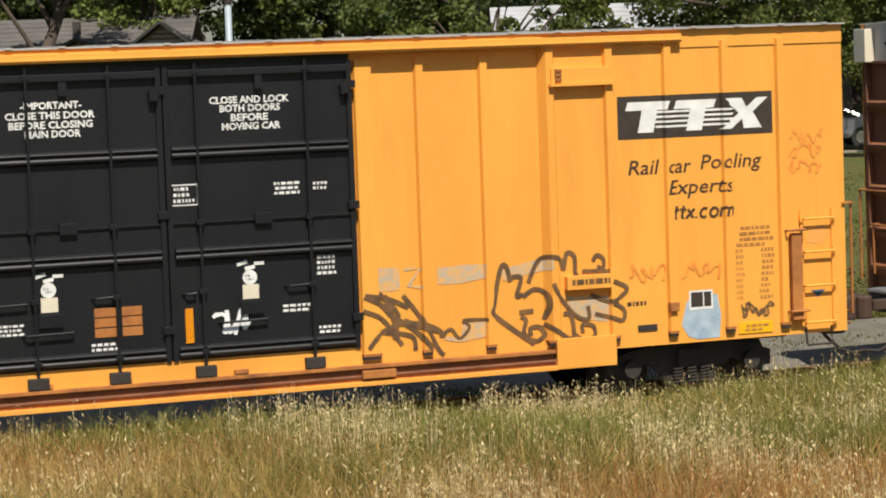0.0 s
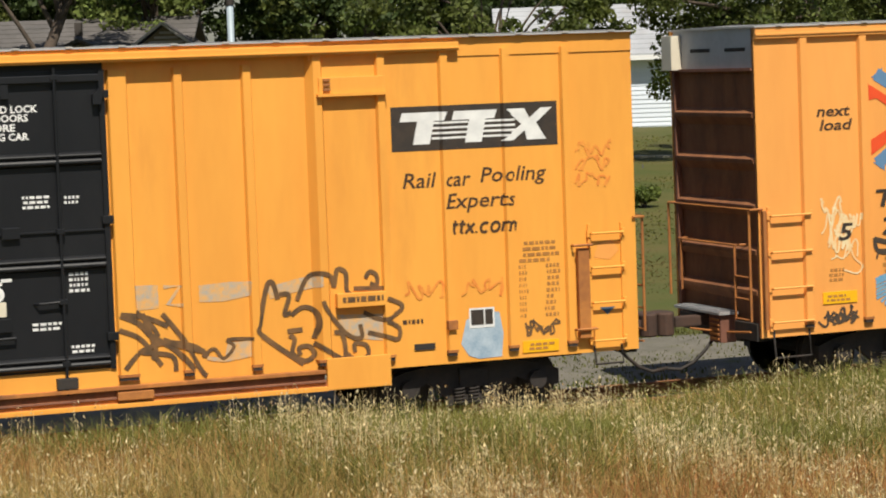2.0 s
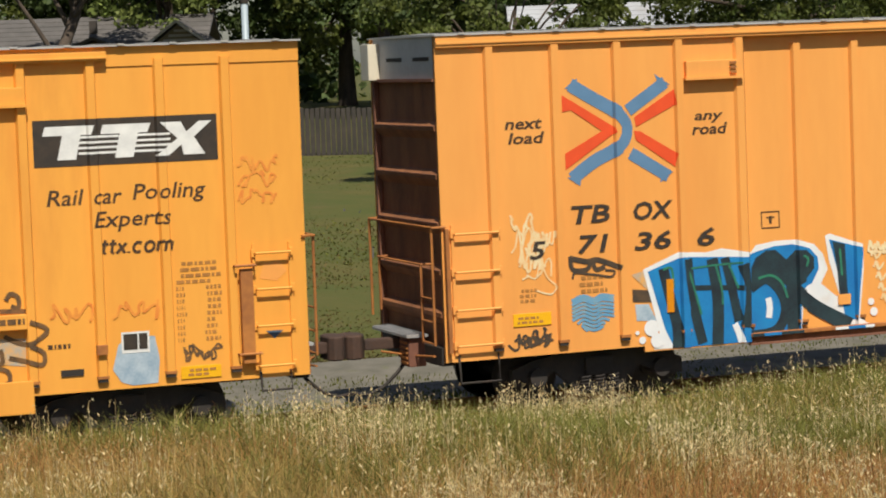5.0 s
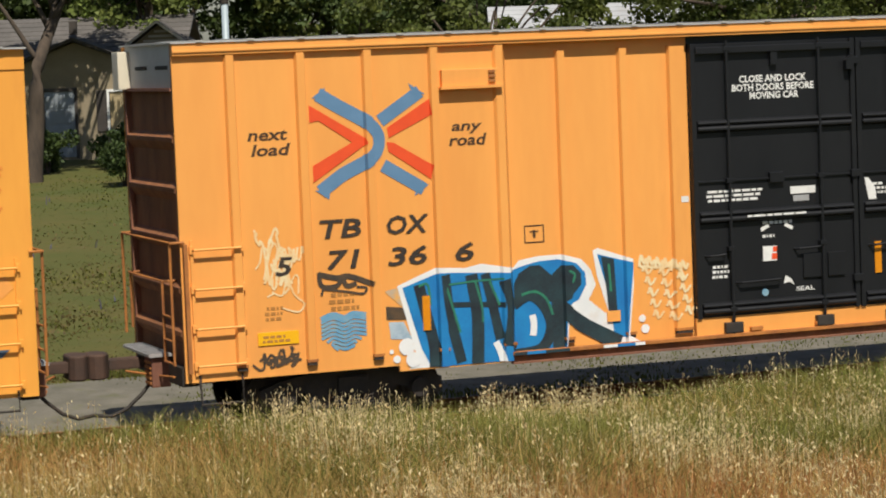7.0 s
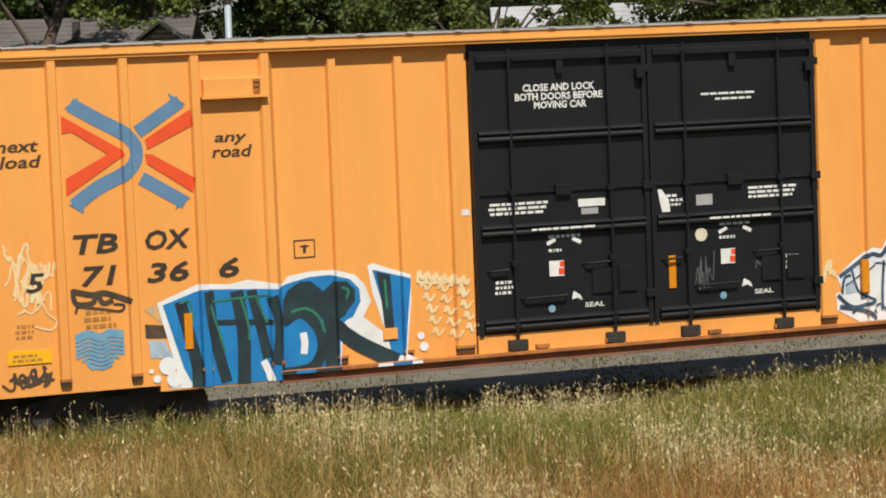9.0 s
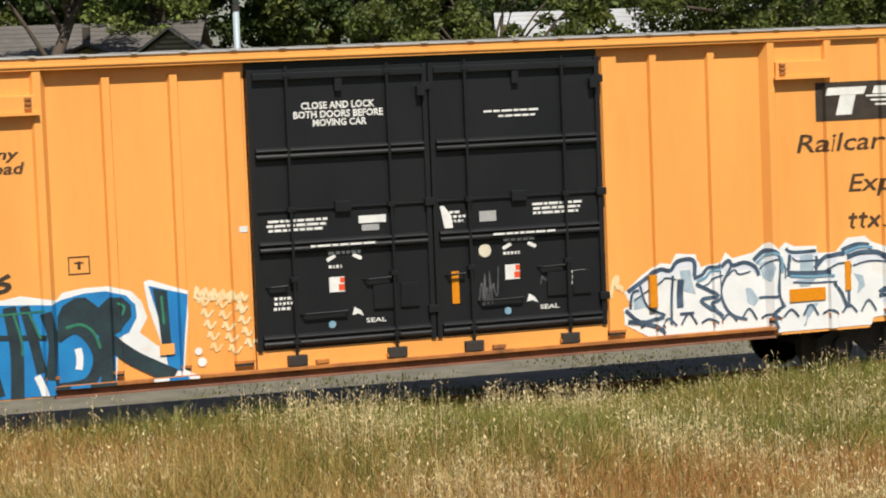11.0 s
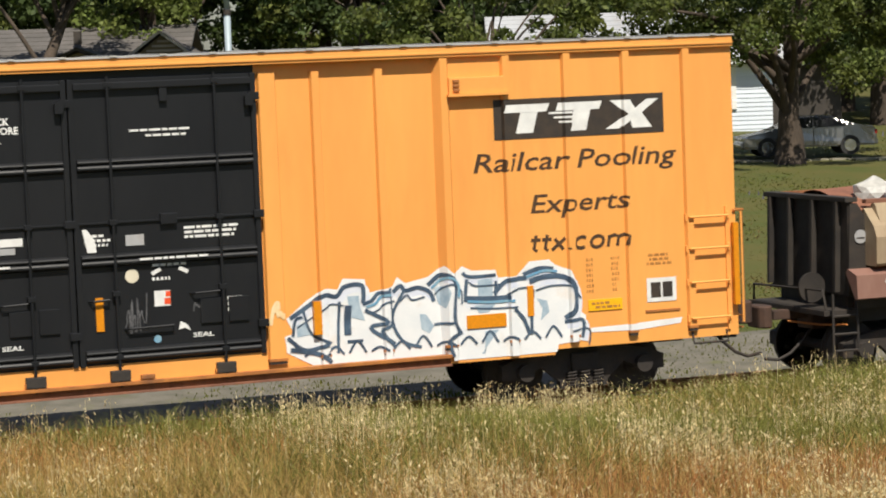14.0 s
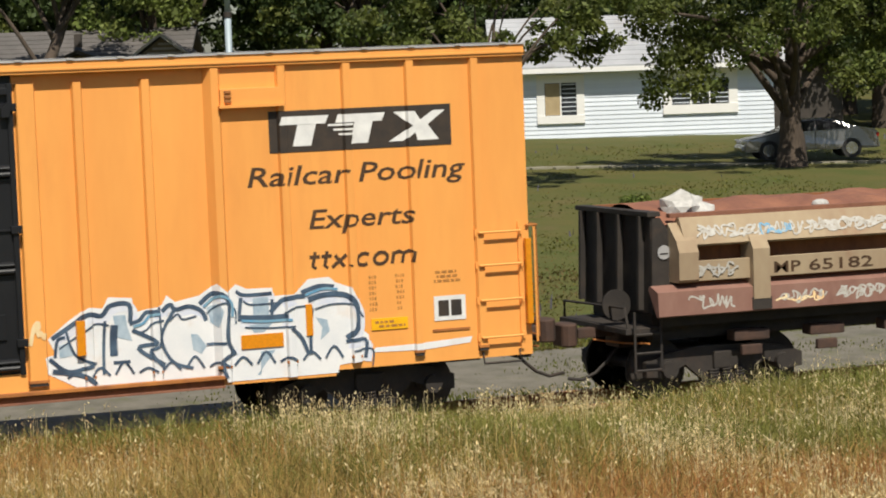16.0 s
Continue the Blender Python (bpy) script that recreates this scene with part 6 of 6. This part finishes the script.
blades("meadow_grass", 30000, beyond("green"), 0.03, 0.07, 0.05, "meadow_blade", "green rough grass behind the track", 1.5, 1.0)
blades("dry_meadow_grass", 20000, beyond("dry"), 0.03, 0.08, 0.045, "olive_blade", "dry rough grass behind the track", 1.5, 1.0)
blades("wildflowers", 500, beyond("flower"), 0.15, 0.35, 0.05, "flower", "patches of blue wildflowers behind the track")

def roadside(n):
    m = n * 3
    x, y = rng.uniform(4, 28, m), rng.uniform(3.9, 9.4, m)
    keep = rng.random(m) < np.clip(patchy(x, y, 1.1, 9.0) * 1.2 - 0.35 + 0.5 * np.exp(-((y - 6.6) / 0.5) ** 2) * 0.4, 0, 1)
    x, y = x[keep][:n], y[keep][:n]
    return x, y, np.where(y > 4.5, -0.38 + 0.0455 * (y - 4.5), -0.38), 0.5 + patchy(x, y, 2.0, 1.0)


blades("roadside_grass", 9000, roadside, 0.03, 0.08, 0.03, "meadow_blade", "short weeds growing through the gravel track")

# track
track = thing("railway_track", "single railway track on wooden sleepers", "railway track", "structure")
for y in (0.765, 2.245):
    bm = bmesh.new()
    prism(bm, [(y - 0.07, -0.172), (y - 0.07, -0.155), (y - 0.012, -0.14), (y - 0.012, -0.045), (y - 0.036, -0.035), (y - 0.036, -0.004), (y - 0.026, 0.0), (y + 0.026, 0.0),
               (y + 0.036, -0.004), (y + 0.036, -0.035), (y + 0.012, -0.045), (y + 0.012, -0.14), (y + 0.07, -0.155), (y + 0.07, -0.172)], "x", -150, 190)
    part("rail", bm, "rust", track, "rusty steel rail")
tie_mesh = finish(B(-0.11, 0.11, 0.20, 2.81, -0.34, -0.174, bevel=0.01), "sleeper", "tie")
for k in range(52):
    s = new("sleeper", tie_mesh)
    s.parent, s.location = track, (2.0 + k * 0.5, random.uniform(-0.03, 0.03), random.uniform(-0.004, 0.0))
far_ties = bmesh.new()
for k in range(-150, 190):
    if not 1.9 < k * 0.5 + 2.0 < 27.9 and -40 < k * 0.5 < 80:
        box(far_ties, 1.9 + k * 0.5, 2.1 + k * 0.5, 0.2, 2.8, -0.34, -0.176)
tagged(part("far_sleepers", far_ties, "tie", track), kind="stuff")


# ---- trees ----
def leaf_mesh(name, n, clumps, size, material, spread=1.0):
    """Many small leaves in uneven clumps. clumps: centre and radii of each clump."""
    c = np.array([q[0] for q in clumps])
    r = np.array([q[1] for q in clumps])
    vol = r.prod(1) ** 0.7
    which = rng.choice(len(clumps), n, p=vol / vol.sum())
    d = rng.normal(0, 1, (n, 3))
    d /= np.linalg.norm(d, axis=1)[:, None]
    p = c[which] + d * r[which] * (rng.random(n) ** 0.45)[:, None] * spread
    a = rng.normal(0, 1, (n, 3))
    a /= np.linalg.norm(a, axis=1)[:, None]
    b = np.cross(a, rng.normal(0, 1, (n, 3)))
    b /= np.linalg.norm(b, axis=1)[:, None]
    s = size * rng.uniform(0.6, 1.4, n)[:, None]
    v = np.stack([p - a * s, p + b * s * 0.55, p + a * s, p - b * s * 0.55], 1)
    me = bpy.data.meshes.new(name)
    me.from_pydata(v.reshape(-1, 3).tolist(), [], (4 * np.arange(n)[:, None] + np.arange(4)[None]).tolist())
    me.materials.append(M[material])
    return me


def crown_clumps(n, centre, radii, clump, seed, low=-0.9):
    """Clump centres on an irregular crown."""
    g = np.random.default_rng(seed)
    out = []
    while len(out) < n:
        d = g.normal(0, 1, 3)
        d /= np.linalg.norm(d)
        if d[2] < low:
            continue
        q = np.array(centre) + d * np.array(radii) * g.uniform(0.45, 1.05)
        k = clump * g.uniform(0.55, 1.3)
        out.append((q, np.array([k, k, k * g.uniform(0.55, 0.9)])))
    return out


def tree(label, at, trunk_r, fork, clumps, n, size, material, lean=(0, 0), group=""):
    """Tapered trunk that forks, limbs that reach into the clumps, and a crown of leaves."""
    x, y, z = at
    t = thing("tree", label, "tree", group=group, at=(x, y, z))
    bm = bmesh.new()
    mean = sum((Vector(q[0]) for q in clumps), Vector()) / len(clumps)
    fork_at = Vector((lean[0], lean[1], fork))
    top = fork_at.lerp(mean, 0.85)
    line = smooth_line([(0, 0, -0.3), (0.02, 0, 0.3), (lean[0] * 0.5 + 0.05, lean[1] * 0.5, fork * 0.55), fork_at, fork_at.lerp(top, 0.5) + Vector((0.15, 0.1, 0)), top], 3)
    tube(bm, line, trunk_r * 1.25, 10, trunk_r * 0.35)
    part("trunk", bm, "bark", t, smooth=True)
    step = max(1, len(clumps) // 14)
    for k, (c, r) in enumerate(clumps[::step]):
        c = Vector(c)
        root = fork_at.lerp(top, random.uniform(-0.1, 0.9))
        midp = root.lerp(c, 0.5) + Vector((random.uniform(-0.3, 0.3), random.uniform(-0.3, 0.3), 0.10 * (c - root).length))
        bm = bmesh.new()
        tube(bm, smooth_line([root, midp, c], 4), trunk_r * 0.34, 6, 0.012)
        part("limb", bm, "bark", t, smooth=True)
    ob = new("crown", leaf_mesh("crown", n, clumps, size, material))
    ob.parent = t
    return t


def ground_z(x, y):
    return -0.42 + 0.0455 * (min(y, 75) - 4.5)


def put_tree(label, x, y, trunk_r, fork, centre, radii, nclump, clump, n, size, material, seed, low=-0.7, lean=(0, 0)):
    return tree(label, (x, y, ground_z(x, y)), trunk_r, fork, crown_clumps(nclump, centre, radii, clump, seed, low), n, size, material, lean)


put_tree("broad leafy tree with a short forked trunk", 38.2, 39.8, 0.48, 1.55, (0.2, 0, 4.4), (5.9, 4.0, 3.5), 105, 0.70, 34000, 0.085, "leaf_mid", 11, -0.62)
put_tree("tree with a forked trunk and thin open crown", 26.5, 37.0, 0.19, 1.4, (0.4, 0, 5.0), (4.4, 2.6, 2.2), 50, 0.52, 9500, 0.09, "leaf_mid", 12, -0.5)
# this crown is widened and shifted, mostly out of view, to shade the tan house
put_tree("dark-trunked shade tree before a tan house", 15.0, 44.5, 0.27, 3.4, (2.2, 3.4, 7.5), (7.0, 4.4, 2.9), 130, 0.8, 36000, 0.11, "leaf_light", 13, -0.45, (0.3, 0))
put_tree("slender tree with yellow-green leaves", 21.6, 56.0, 0.2, 3.0, (0.0, 0, 6.0), (2.2, 2.0, 3.2), 40, 0.7, 9000, 0.11, "leaf_light", 14)
put_tree("dark shade tree behind the metal roof", 33.0, 66.0, 0.35, 3.5, (0.0, 0, 6.5), (4.5, 3.5, 3.5), 60, 0.9, 12000, 0.13, "leaf_dark", 15)
# taller trees behind the houses
spots = [(9, 66, 0), (15, 70, 1), (22, 72, 2), (28, 76, 0), (34, 74, 1), (41, 72, 2), (47, 66, 0), (53, 62, 1), (59, 60, 2), (50, 54, 0), (64, 52, 1), (3, 72, 2)]
made = []
for i, (x, y, kind) in enumerate(spots):
    z = ground_z(x, y)
    if kind < len(made):
        c = copy_thing(made[kind], pose(x, y, z, 0, 0, 57 * i))
    else:
        c = tree("tall dark broadleaf tree behind the houses", (x, y, z), 0.4, 3.0, crown_clumps(80, (0, 0, 7.2), (4.6, 4.2, 6.0), 1.1, 30 + kind, -0.95), 19000, 0.14,
                 ("leaf_dark", "leaf_mid", "leaf_dark")[kind], group="trees behind the houses")
        made.append(c)
woods = [(np.array([x, 88 + 8 * math.sin(x * 0.7), 2.5 + z]), np.array([2.8, 2.2, 2.4])) for x in range(-30, 130, 3) for z in (0, 3, 6, 9, 12)]
tagged(new("far_woods", leaf_mesh("far_woods", 70000, woods, 0.34, "leaf_dark")), "dense dark woods in the distance", "woods", kind="stuff")


def shrub(label, x, y, r, n, material, seed):
    cl = crown_clumps(12, (0, 0, r * 0.7), (r, r, r * 0.7), r * 0.45, seed, -0.6)
    s = thing("shrub", label, "shrub", at=(x, y, ground_z(x, y)))
    bm = bmesh.new()
    for c, _ in cl[::2]:
        tube(bm, [(0, 0, -0.1), tuple(Vector(c) * 0.5), tuple(c)], 0.03, 5, 0.008)
    part("stems", bm, "bark", s)
    ob = new("foliage", leaf_mesh("foliage", n, cl, 0.07, material))
    ob.parent = s


# leaf_dark on the two near y 42 puts the tree's shade into leaf colour
for i, (x, y, r, m) in enumerate(((27.4, 28.5, 0.36, "leaf_light"), (17.2, 42.0, 0.8, "leaf_dark"), (19.0, 42.5, 0.65, "leaf_dark"),
                                  (16.0, 47.0, 0.9, "leaf_dark"), (18.4, 47.5, 0.9, "leaf_dark"), (20.4, 47.0, 0.9, "leaf_light"))):
    shrub("leafy garden shrub in rough grass", x, y, r, 2600, m, 60 + i)


# ---- houses ----
def house_at(name, label, x, y, z):
    h = thing(name, label, "house")
    h.matrix_basis = pose(x, y, z, 0, 0, math.degrees(VIEW))
    return h


def window(h, x0, x1, z0, z1, name="window", trim=0.12, panes=2, blind=False):
    w = part(name, B(x0, x1, -0.02, 0.03, z0, z1), "glass", h, "dark glazed window with white trim")
    for a in ((x0 - trim, x1 + trim, z1, z1 + trim), (x0 - trim, x0, z0, z1), (x1, x1 + trim, z0, z1)):
        part("frame", B(a[0], a[1], -0.07, 0.02, a[2], a[3]), "trim", w)
    part("sill", B(x0 - trim, x1 + trim, -0.10, 0.02, z0 - trim, z0), "trim", w)
    for k in range(1, panes):
        x = x0 + (x1 - x0) * k / panes
        part("mullion", B(x - 0.025, x + 0.025, -0.05, 0.0, z0, z1), "trim", w)
    if blind:
        part("blind", B(x0 + 0.02, x0 + (x1 - x0) / panes - 0.03, -0.027, -0.02, z0 + 0.02, z1 - 0.02), "blind", w)


def gable_roof(h, x0, x1, y0, y1, eave, ridge, name="roof", material="shingle", thick=0.10):
    """Ridge along x."""
    ym = 0.5 * (y0 + y1)
    for sgn, ya in ((1, y0), (-1, y1)):
        bm = bmesh.new()
        prism(bm, [(ya, eave), (ya, eave + thick), (ym, ridge + thick), (ym, ridge)], "x", x0, x1)
        r = part(name, bm, material, h)
        for k in range(1, 11):
            f = k / 11
            yy, zz = ya + (ym - ya) * f, eave + thick + (ridge - eave) * f
            part("shingle_course", B(x0, x1, min(yy, yy + 0.04 * sgn), max(yy, yy + 0.04 * sgn), zz - 0.01, zz + 0.022), material, r)


# white house with board siding
wh = house_at("house", "white board-sided house with pale roof", 35.9, 56.7, 1.72)
part("wall", B(0, 9.6, 0.02, 7.5, -0.5, 2.72), "siding", wh)
board = finish(prism(bmesh.new(), [(-0.022, 0.0), (-0.022, 0.012), (0.0, 0.165), (0.02, 0.165), (0.02, 0.0)], "x", 0.0, 9.6), "siding_board", "siding")
for k in range(16):
    b = new("siding_board", board)
    b.parent, b.location = wh, (0, 0, 0.02 + k * 0.168)
part("fascia", B(-1.1, 10.2, -0.62, -0.56, 2.66, 2.84), "trim", wh)
part("soffit", B(-1.0, 10.1, -0.56, 0.0, 2.70, 2.74), "trim", wh)
gable_roof(wh, -1.1, 10.2, -0.60, 8.1, 2.80, 4.72, material="metal_roof")
part("gable_wall", prism(bmesh.new(), [(0.0, 2.72), (7.5, 2.72), (3.75, 4.6)], "x", 0.0, 0.12), "siding", wh)
part("gable_wall", prism(bmesh.new(), [(0.0, 2.72), (7.5, 2.72), (3.75, 4.6)], "x", 9.48, 9.6), "siding", wh)
window(wh, 0.95, 2.15, 1.05, 2.28, panes=2, blind=True, trim=0.30)
window(wh, 5.75, 7.9, 1.30, 2.28, panes=3, trim=0.34)
part("vent_pipe", tube(bmesh.new(), [(6.0, 2.0, 3.6), (6.0, 2.0, 4.5)], 0.05, 10), "steel", wh)
part("porch_wall", B(-4.2, -0.05, 2.0, 6.0, -0.5, 2.2), "stucco", wh)
part("porch_roof", B(-4.4, 0.0, 1.7, 6.2, 2.2, 2.32), "shingle", wh)
part("side_extension", B(9.6, 12.5, 1.8, 6.5, -0.5, 2.5), "shade_wood", wh)
part("side_roof", B(9.6, 12.8, 1.4, 6.8, 2.5, 2.62), "shingle", wh)

# tan house with a garage
th = house_at("house", "tan stucco house with grey shingle roof and garage", 13.6, 53.6, 1.78)
part("wall", B(0, 8.6, 0.6, 9.0, -0.6, 2.9), "stucco", th)
gable_roof(th, -0.5, 8.3, 0.2, 9.4, 2.9, 4.62)
for cx, half, peak, eave, y0 in ((4.75, 2.1, 3.86, 3.10, 0.0), (7.35, 2.3, 4.36, 2.75, 1.6)):
    front = part("gable_front", prism(bmesh.new(), [(cx - half + 0.25, -0.6), (cx + half - 0.25, -0.6), (cx + half - 0.25, eave), (cx, peak - 0.06), (cx - half + 0.25, eave)], "y", y0, y0 + 0.6), "stucco", th)
    for sgn in (-1, 1):
        bm = bmesh.new()
        prism(bm, [(cx, peak), (cx, peak + 0.10), (cx + sgn * half, eave + 0.0), (cx + sgn * half, eave - 0.10)], "y", y0 - 0.35, y0 + 4.2)
        part("gable_roof", bm, "shingle", th)
        bm = bmesh.new()
        prism(bm, [(cx, peak), (cx, peak + 0.11), (cx + sgn * (half + 0.02), eave + 0.01), (cx + sgn * (half + 0.02), eave - 0.10)], "y", y0 - 0.39, y0 - 0.35)
        part("bargeboard", bm, "dull_trim" if cx > 6 else "shade_wood", th)
for k in range(7):
    w = 1.35 - k * 0.19
    part("gable_louver", B(7.45 - w, 7.45 + w, 1.54, 1.60, 3.10 + k * 0.16, 3.18 + k * 0.16), "dull_trim", th)
garage = part("garage_door", B(3.72, 4.70, -0.05, 0.0, 0.05, 2.2), "door_blue", th, "grey-blue panelled garage door")
for k in range(4):
    part("door_panel", B(3.80, 4.62, -0.075, -0.05, 0.12 + k * 0.52, 0.54 + k * 0.52, bevel=0.015), "door_blue", garage)
for a in ((3.62, 3.72, 0.0, 2.3), (4.70, 4.80, 0.0, 2.3), (3.62, 4.80, 2.2, 2.32)):
    part("door_trim", B(a[0], a[1], -0.08, 0.0, a[2], a[3]), "shade_wood", th)
for x in (5.42, 6.98):
    part("shutter", B(x, x + 0.36, -0.05, 0.0, 0.85, 2.2, bevel=0.01), "shade_wood", th, "dark window shutter")
window(th, 5.85, 6.9, 0.9, 2.15, panes=2, trim=0.08, blind=True)
part("vent_stack", B(4.25, 4.50, 2.6, 2.85, 4.1, 4.55), "shade_wood", th)

# wooden fence beside the tan house
fence = thing("fence", "weathered dark board fence beside the tan house", "fence")
for k in range(34):
    x = 22.3 + k * 0.16
    y = 50.0 - k * 0.06
    part("board", B(x, x + 0.145, y, y + 0.025, ground_z(x, y) - 0.1, ground_z(x, y) + 1.55 + random.uniform(-0.02, 0.02)), "shade_wood", fence)

# pale pole
pole = thing("pole", "pale grey painted metal pole", "pole", at=(19.97, 40.4, ground_z(19.97, 40.4)))
part("shaft", tube(bmesh.new(), [(0, 0, -0.3), (0.0, 0, 5.22)], 0.10, 14), "pole", pole, smooth=True)
part("collar", tube(bmesh.new(), [(0, 0, 5.22), (0, 0, 5.38)], 0.12, 14), "dark", pole)
part("upper_shaft", tube(bmesh.new(), [(0, 0, 5.38), (0, 0, 8.2)], 0.085, 14), "pole", pole, smooth=True)

# driveway and street edge
drive = bmesh.new()
for k in range(24):
    x, y = 28.0 + k * 0.7, 44.5 - k * 0.262
    box(drive, x, x + 0.70, y, y + 0.9, ground_z(x, y) - 0.1, ground_z(x, y) + 0.07)
solo("driveway", drive, "kerb", "pale concrete driveway before the white house", "driveway", "structure")


# ---- parked car ----
def sedan(label, x, y, heading, material):
    z = ground_z(x, y) + 0.10
    c = thing("car", label, "car")
    c.matrix_basis = pose(x, y, z, 0, 0, heading)
    L = 2.2
    bm = bmesh.new()
    prof = [(-L, 0.28), (-L - 0.02, 0.52), (-L + 0.12, 0.70), (-1.05, 0.86), (-0.42, 1.28), (0.75, 1.30), (1.55, 0.96), (L - 0.05, 0.92), (L + 0.02, 0.60), (L, 0.30)]
    prism(bm, prof, "y", -0.85, 0.85)
    for v in bm.verts:
        if v.co.z > 1.0:
            v.co.y *= 0.74
    bmesh.ops.bevel(bm, geom=bm.edges[:], offset=0.06, segments=3, affect="EDGES")
    body = part("body", bm, material, c, smooth=False)
    for s in (-1, 1):
        for pts in ([(-0.90, 0.90), (-0.42, 1.22), (0.12, 1.24), (0.12, 0.92)], [(0.18, 0.92), (0.18, 1.24), (0.72, 1.23), (1.20, 0.95)]):
            bm = bmesh.new()
            vs = [bm.verts.new((px, s * (0.866 - 0.52 * (pz - 0.92) if pz > 0.9 else 0.866), pz)) for px, pz in pts]
            bm.faces.new(vs)
            bmesh.ops.solidify(bm, geom=bm.faces[:], thickness=0.012)
            part("side_window", bm, "glass", body)
        part("door_line", B(0.13, 0.145, min(s * 0.853, s * 0.857), max(s * 0.853, s * 0.857), 0.36, 0.90), "dark", body)
        part("mirror", B(-0.80, -0.62, min(s * 0.84, s * 1.0), max(s * 0.84, s * 1.0), 0.90, 1.02, bevel=0.02), material, body)
        part("headlight", B(-L - 0.03, -L + 0.30, min(s * 0.50, s * 0.80), max(s * 0.50, s * 0.80), 0.56, 0.68, bevel=0.03), "chrome", body)
        part("tail_light", B(L - 0.10, L + 0.03, min(s * 0.50, s * 0.82), max(s * 0.50, s * 0.82), 0.66, 0.80, bevel=0.02), "lamp_red", body)
        for wx in (-1.38, 1.32):
            w = part("wheel", disc(bmesh.new(), (wx, 0.32), 0.32, min(s * 0.68, s * 0.87), max(s * 0.68, s * 0.87), 24), "tyre", c)
            part("rim", disc(bmesh.new(), (wx, 0.32), 0.20, min(s * 0.86, s * 0.885), max(s * 0.86, s * 0.885), 12), "chrome", w)
    for a in ((-1.02, 0.88, -0.46, 1.25), (1.50, 0.98, 0.80, 1.27)):
        bm = bmesh.new()
        up = 0.035
        vs = [bm.verts.new(p) for p in ((a[0], -0.70, a[1] + up), (a[0], 0.70, a[1] + up), (a[2], 0.55, a[3] + up), (a[2], -0.55, a[3] + up))]
        bm.faces.new(vs)
        bmesh.ops.solidify(bm, geom=bm.faces[:], thickness=0.01)
        part("windscreen" if a[0] < 0 else "rear_window", bm, "glass", body)
    part("bumper", B(-L - 0.06, -L + 0.1, -0.78, 0.78, 0.30, 0.46, bevel=0.04), material, c)
    part("bumper", B(L - 0.1, L + 0.06, -0.78, 0.78, 0.32, 0.48, bevel=0.04), material, c)
    return c


sedan("silver coupe parked on the drive under a tree", 39.75, 41.6, -18.0, "car_silver")


# ---- what moves ----
def way(t):
    for (t0, s0), (t1, s1) in zip(RUN, RUN[1:]):
        if t <= t1:
            return s0 + (s1 - s0) * (t - t0) / (t1 - t0)
    return RUN[-1][1]


def motions():
    for ob, start, slope in ((car_a, -1.75, 0.0), (car_b, 18.93, -0.27), (hop, 39.68, 0.0)):
        walk(ob, [(t, pose(start - s, 0, 0, 0, slope, 0)) for t, s in RUN])
    times = [k * 0.375 for k in range(42)] + [16.0]
    for w, sx in wheels:
        walk(w, [(t, pose(sx, 0, 0.42, 0, -math.degrees(way(t) / 0.42), 0)) for t in times])


motions()
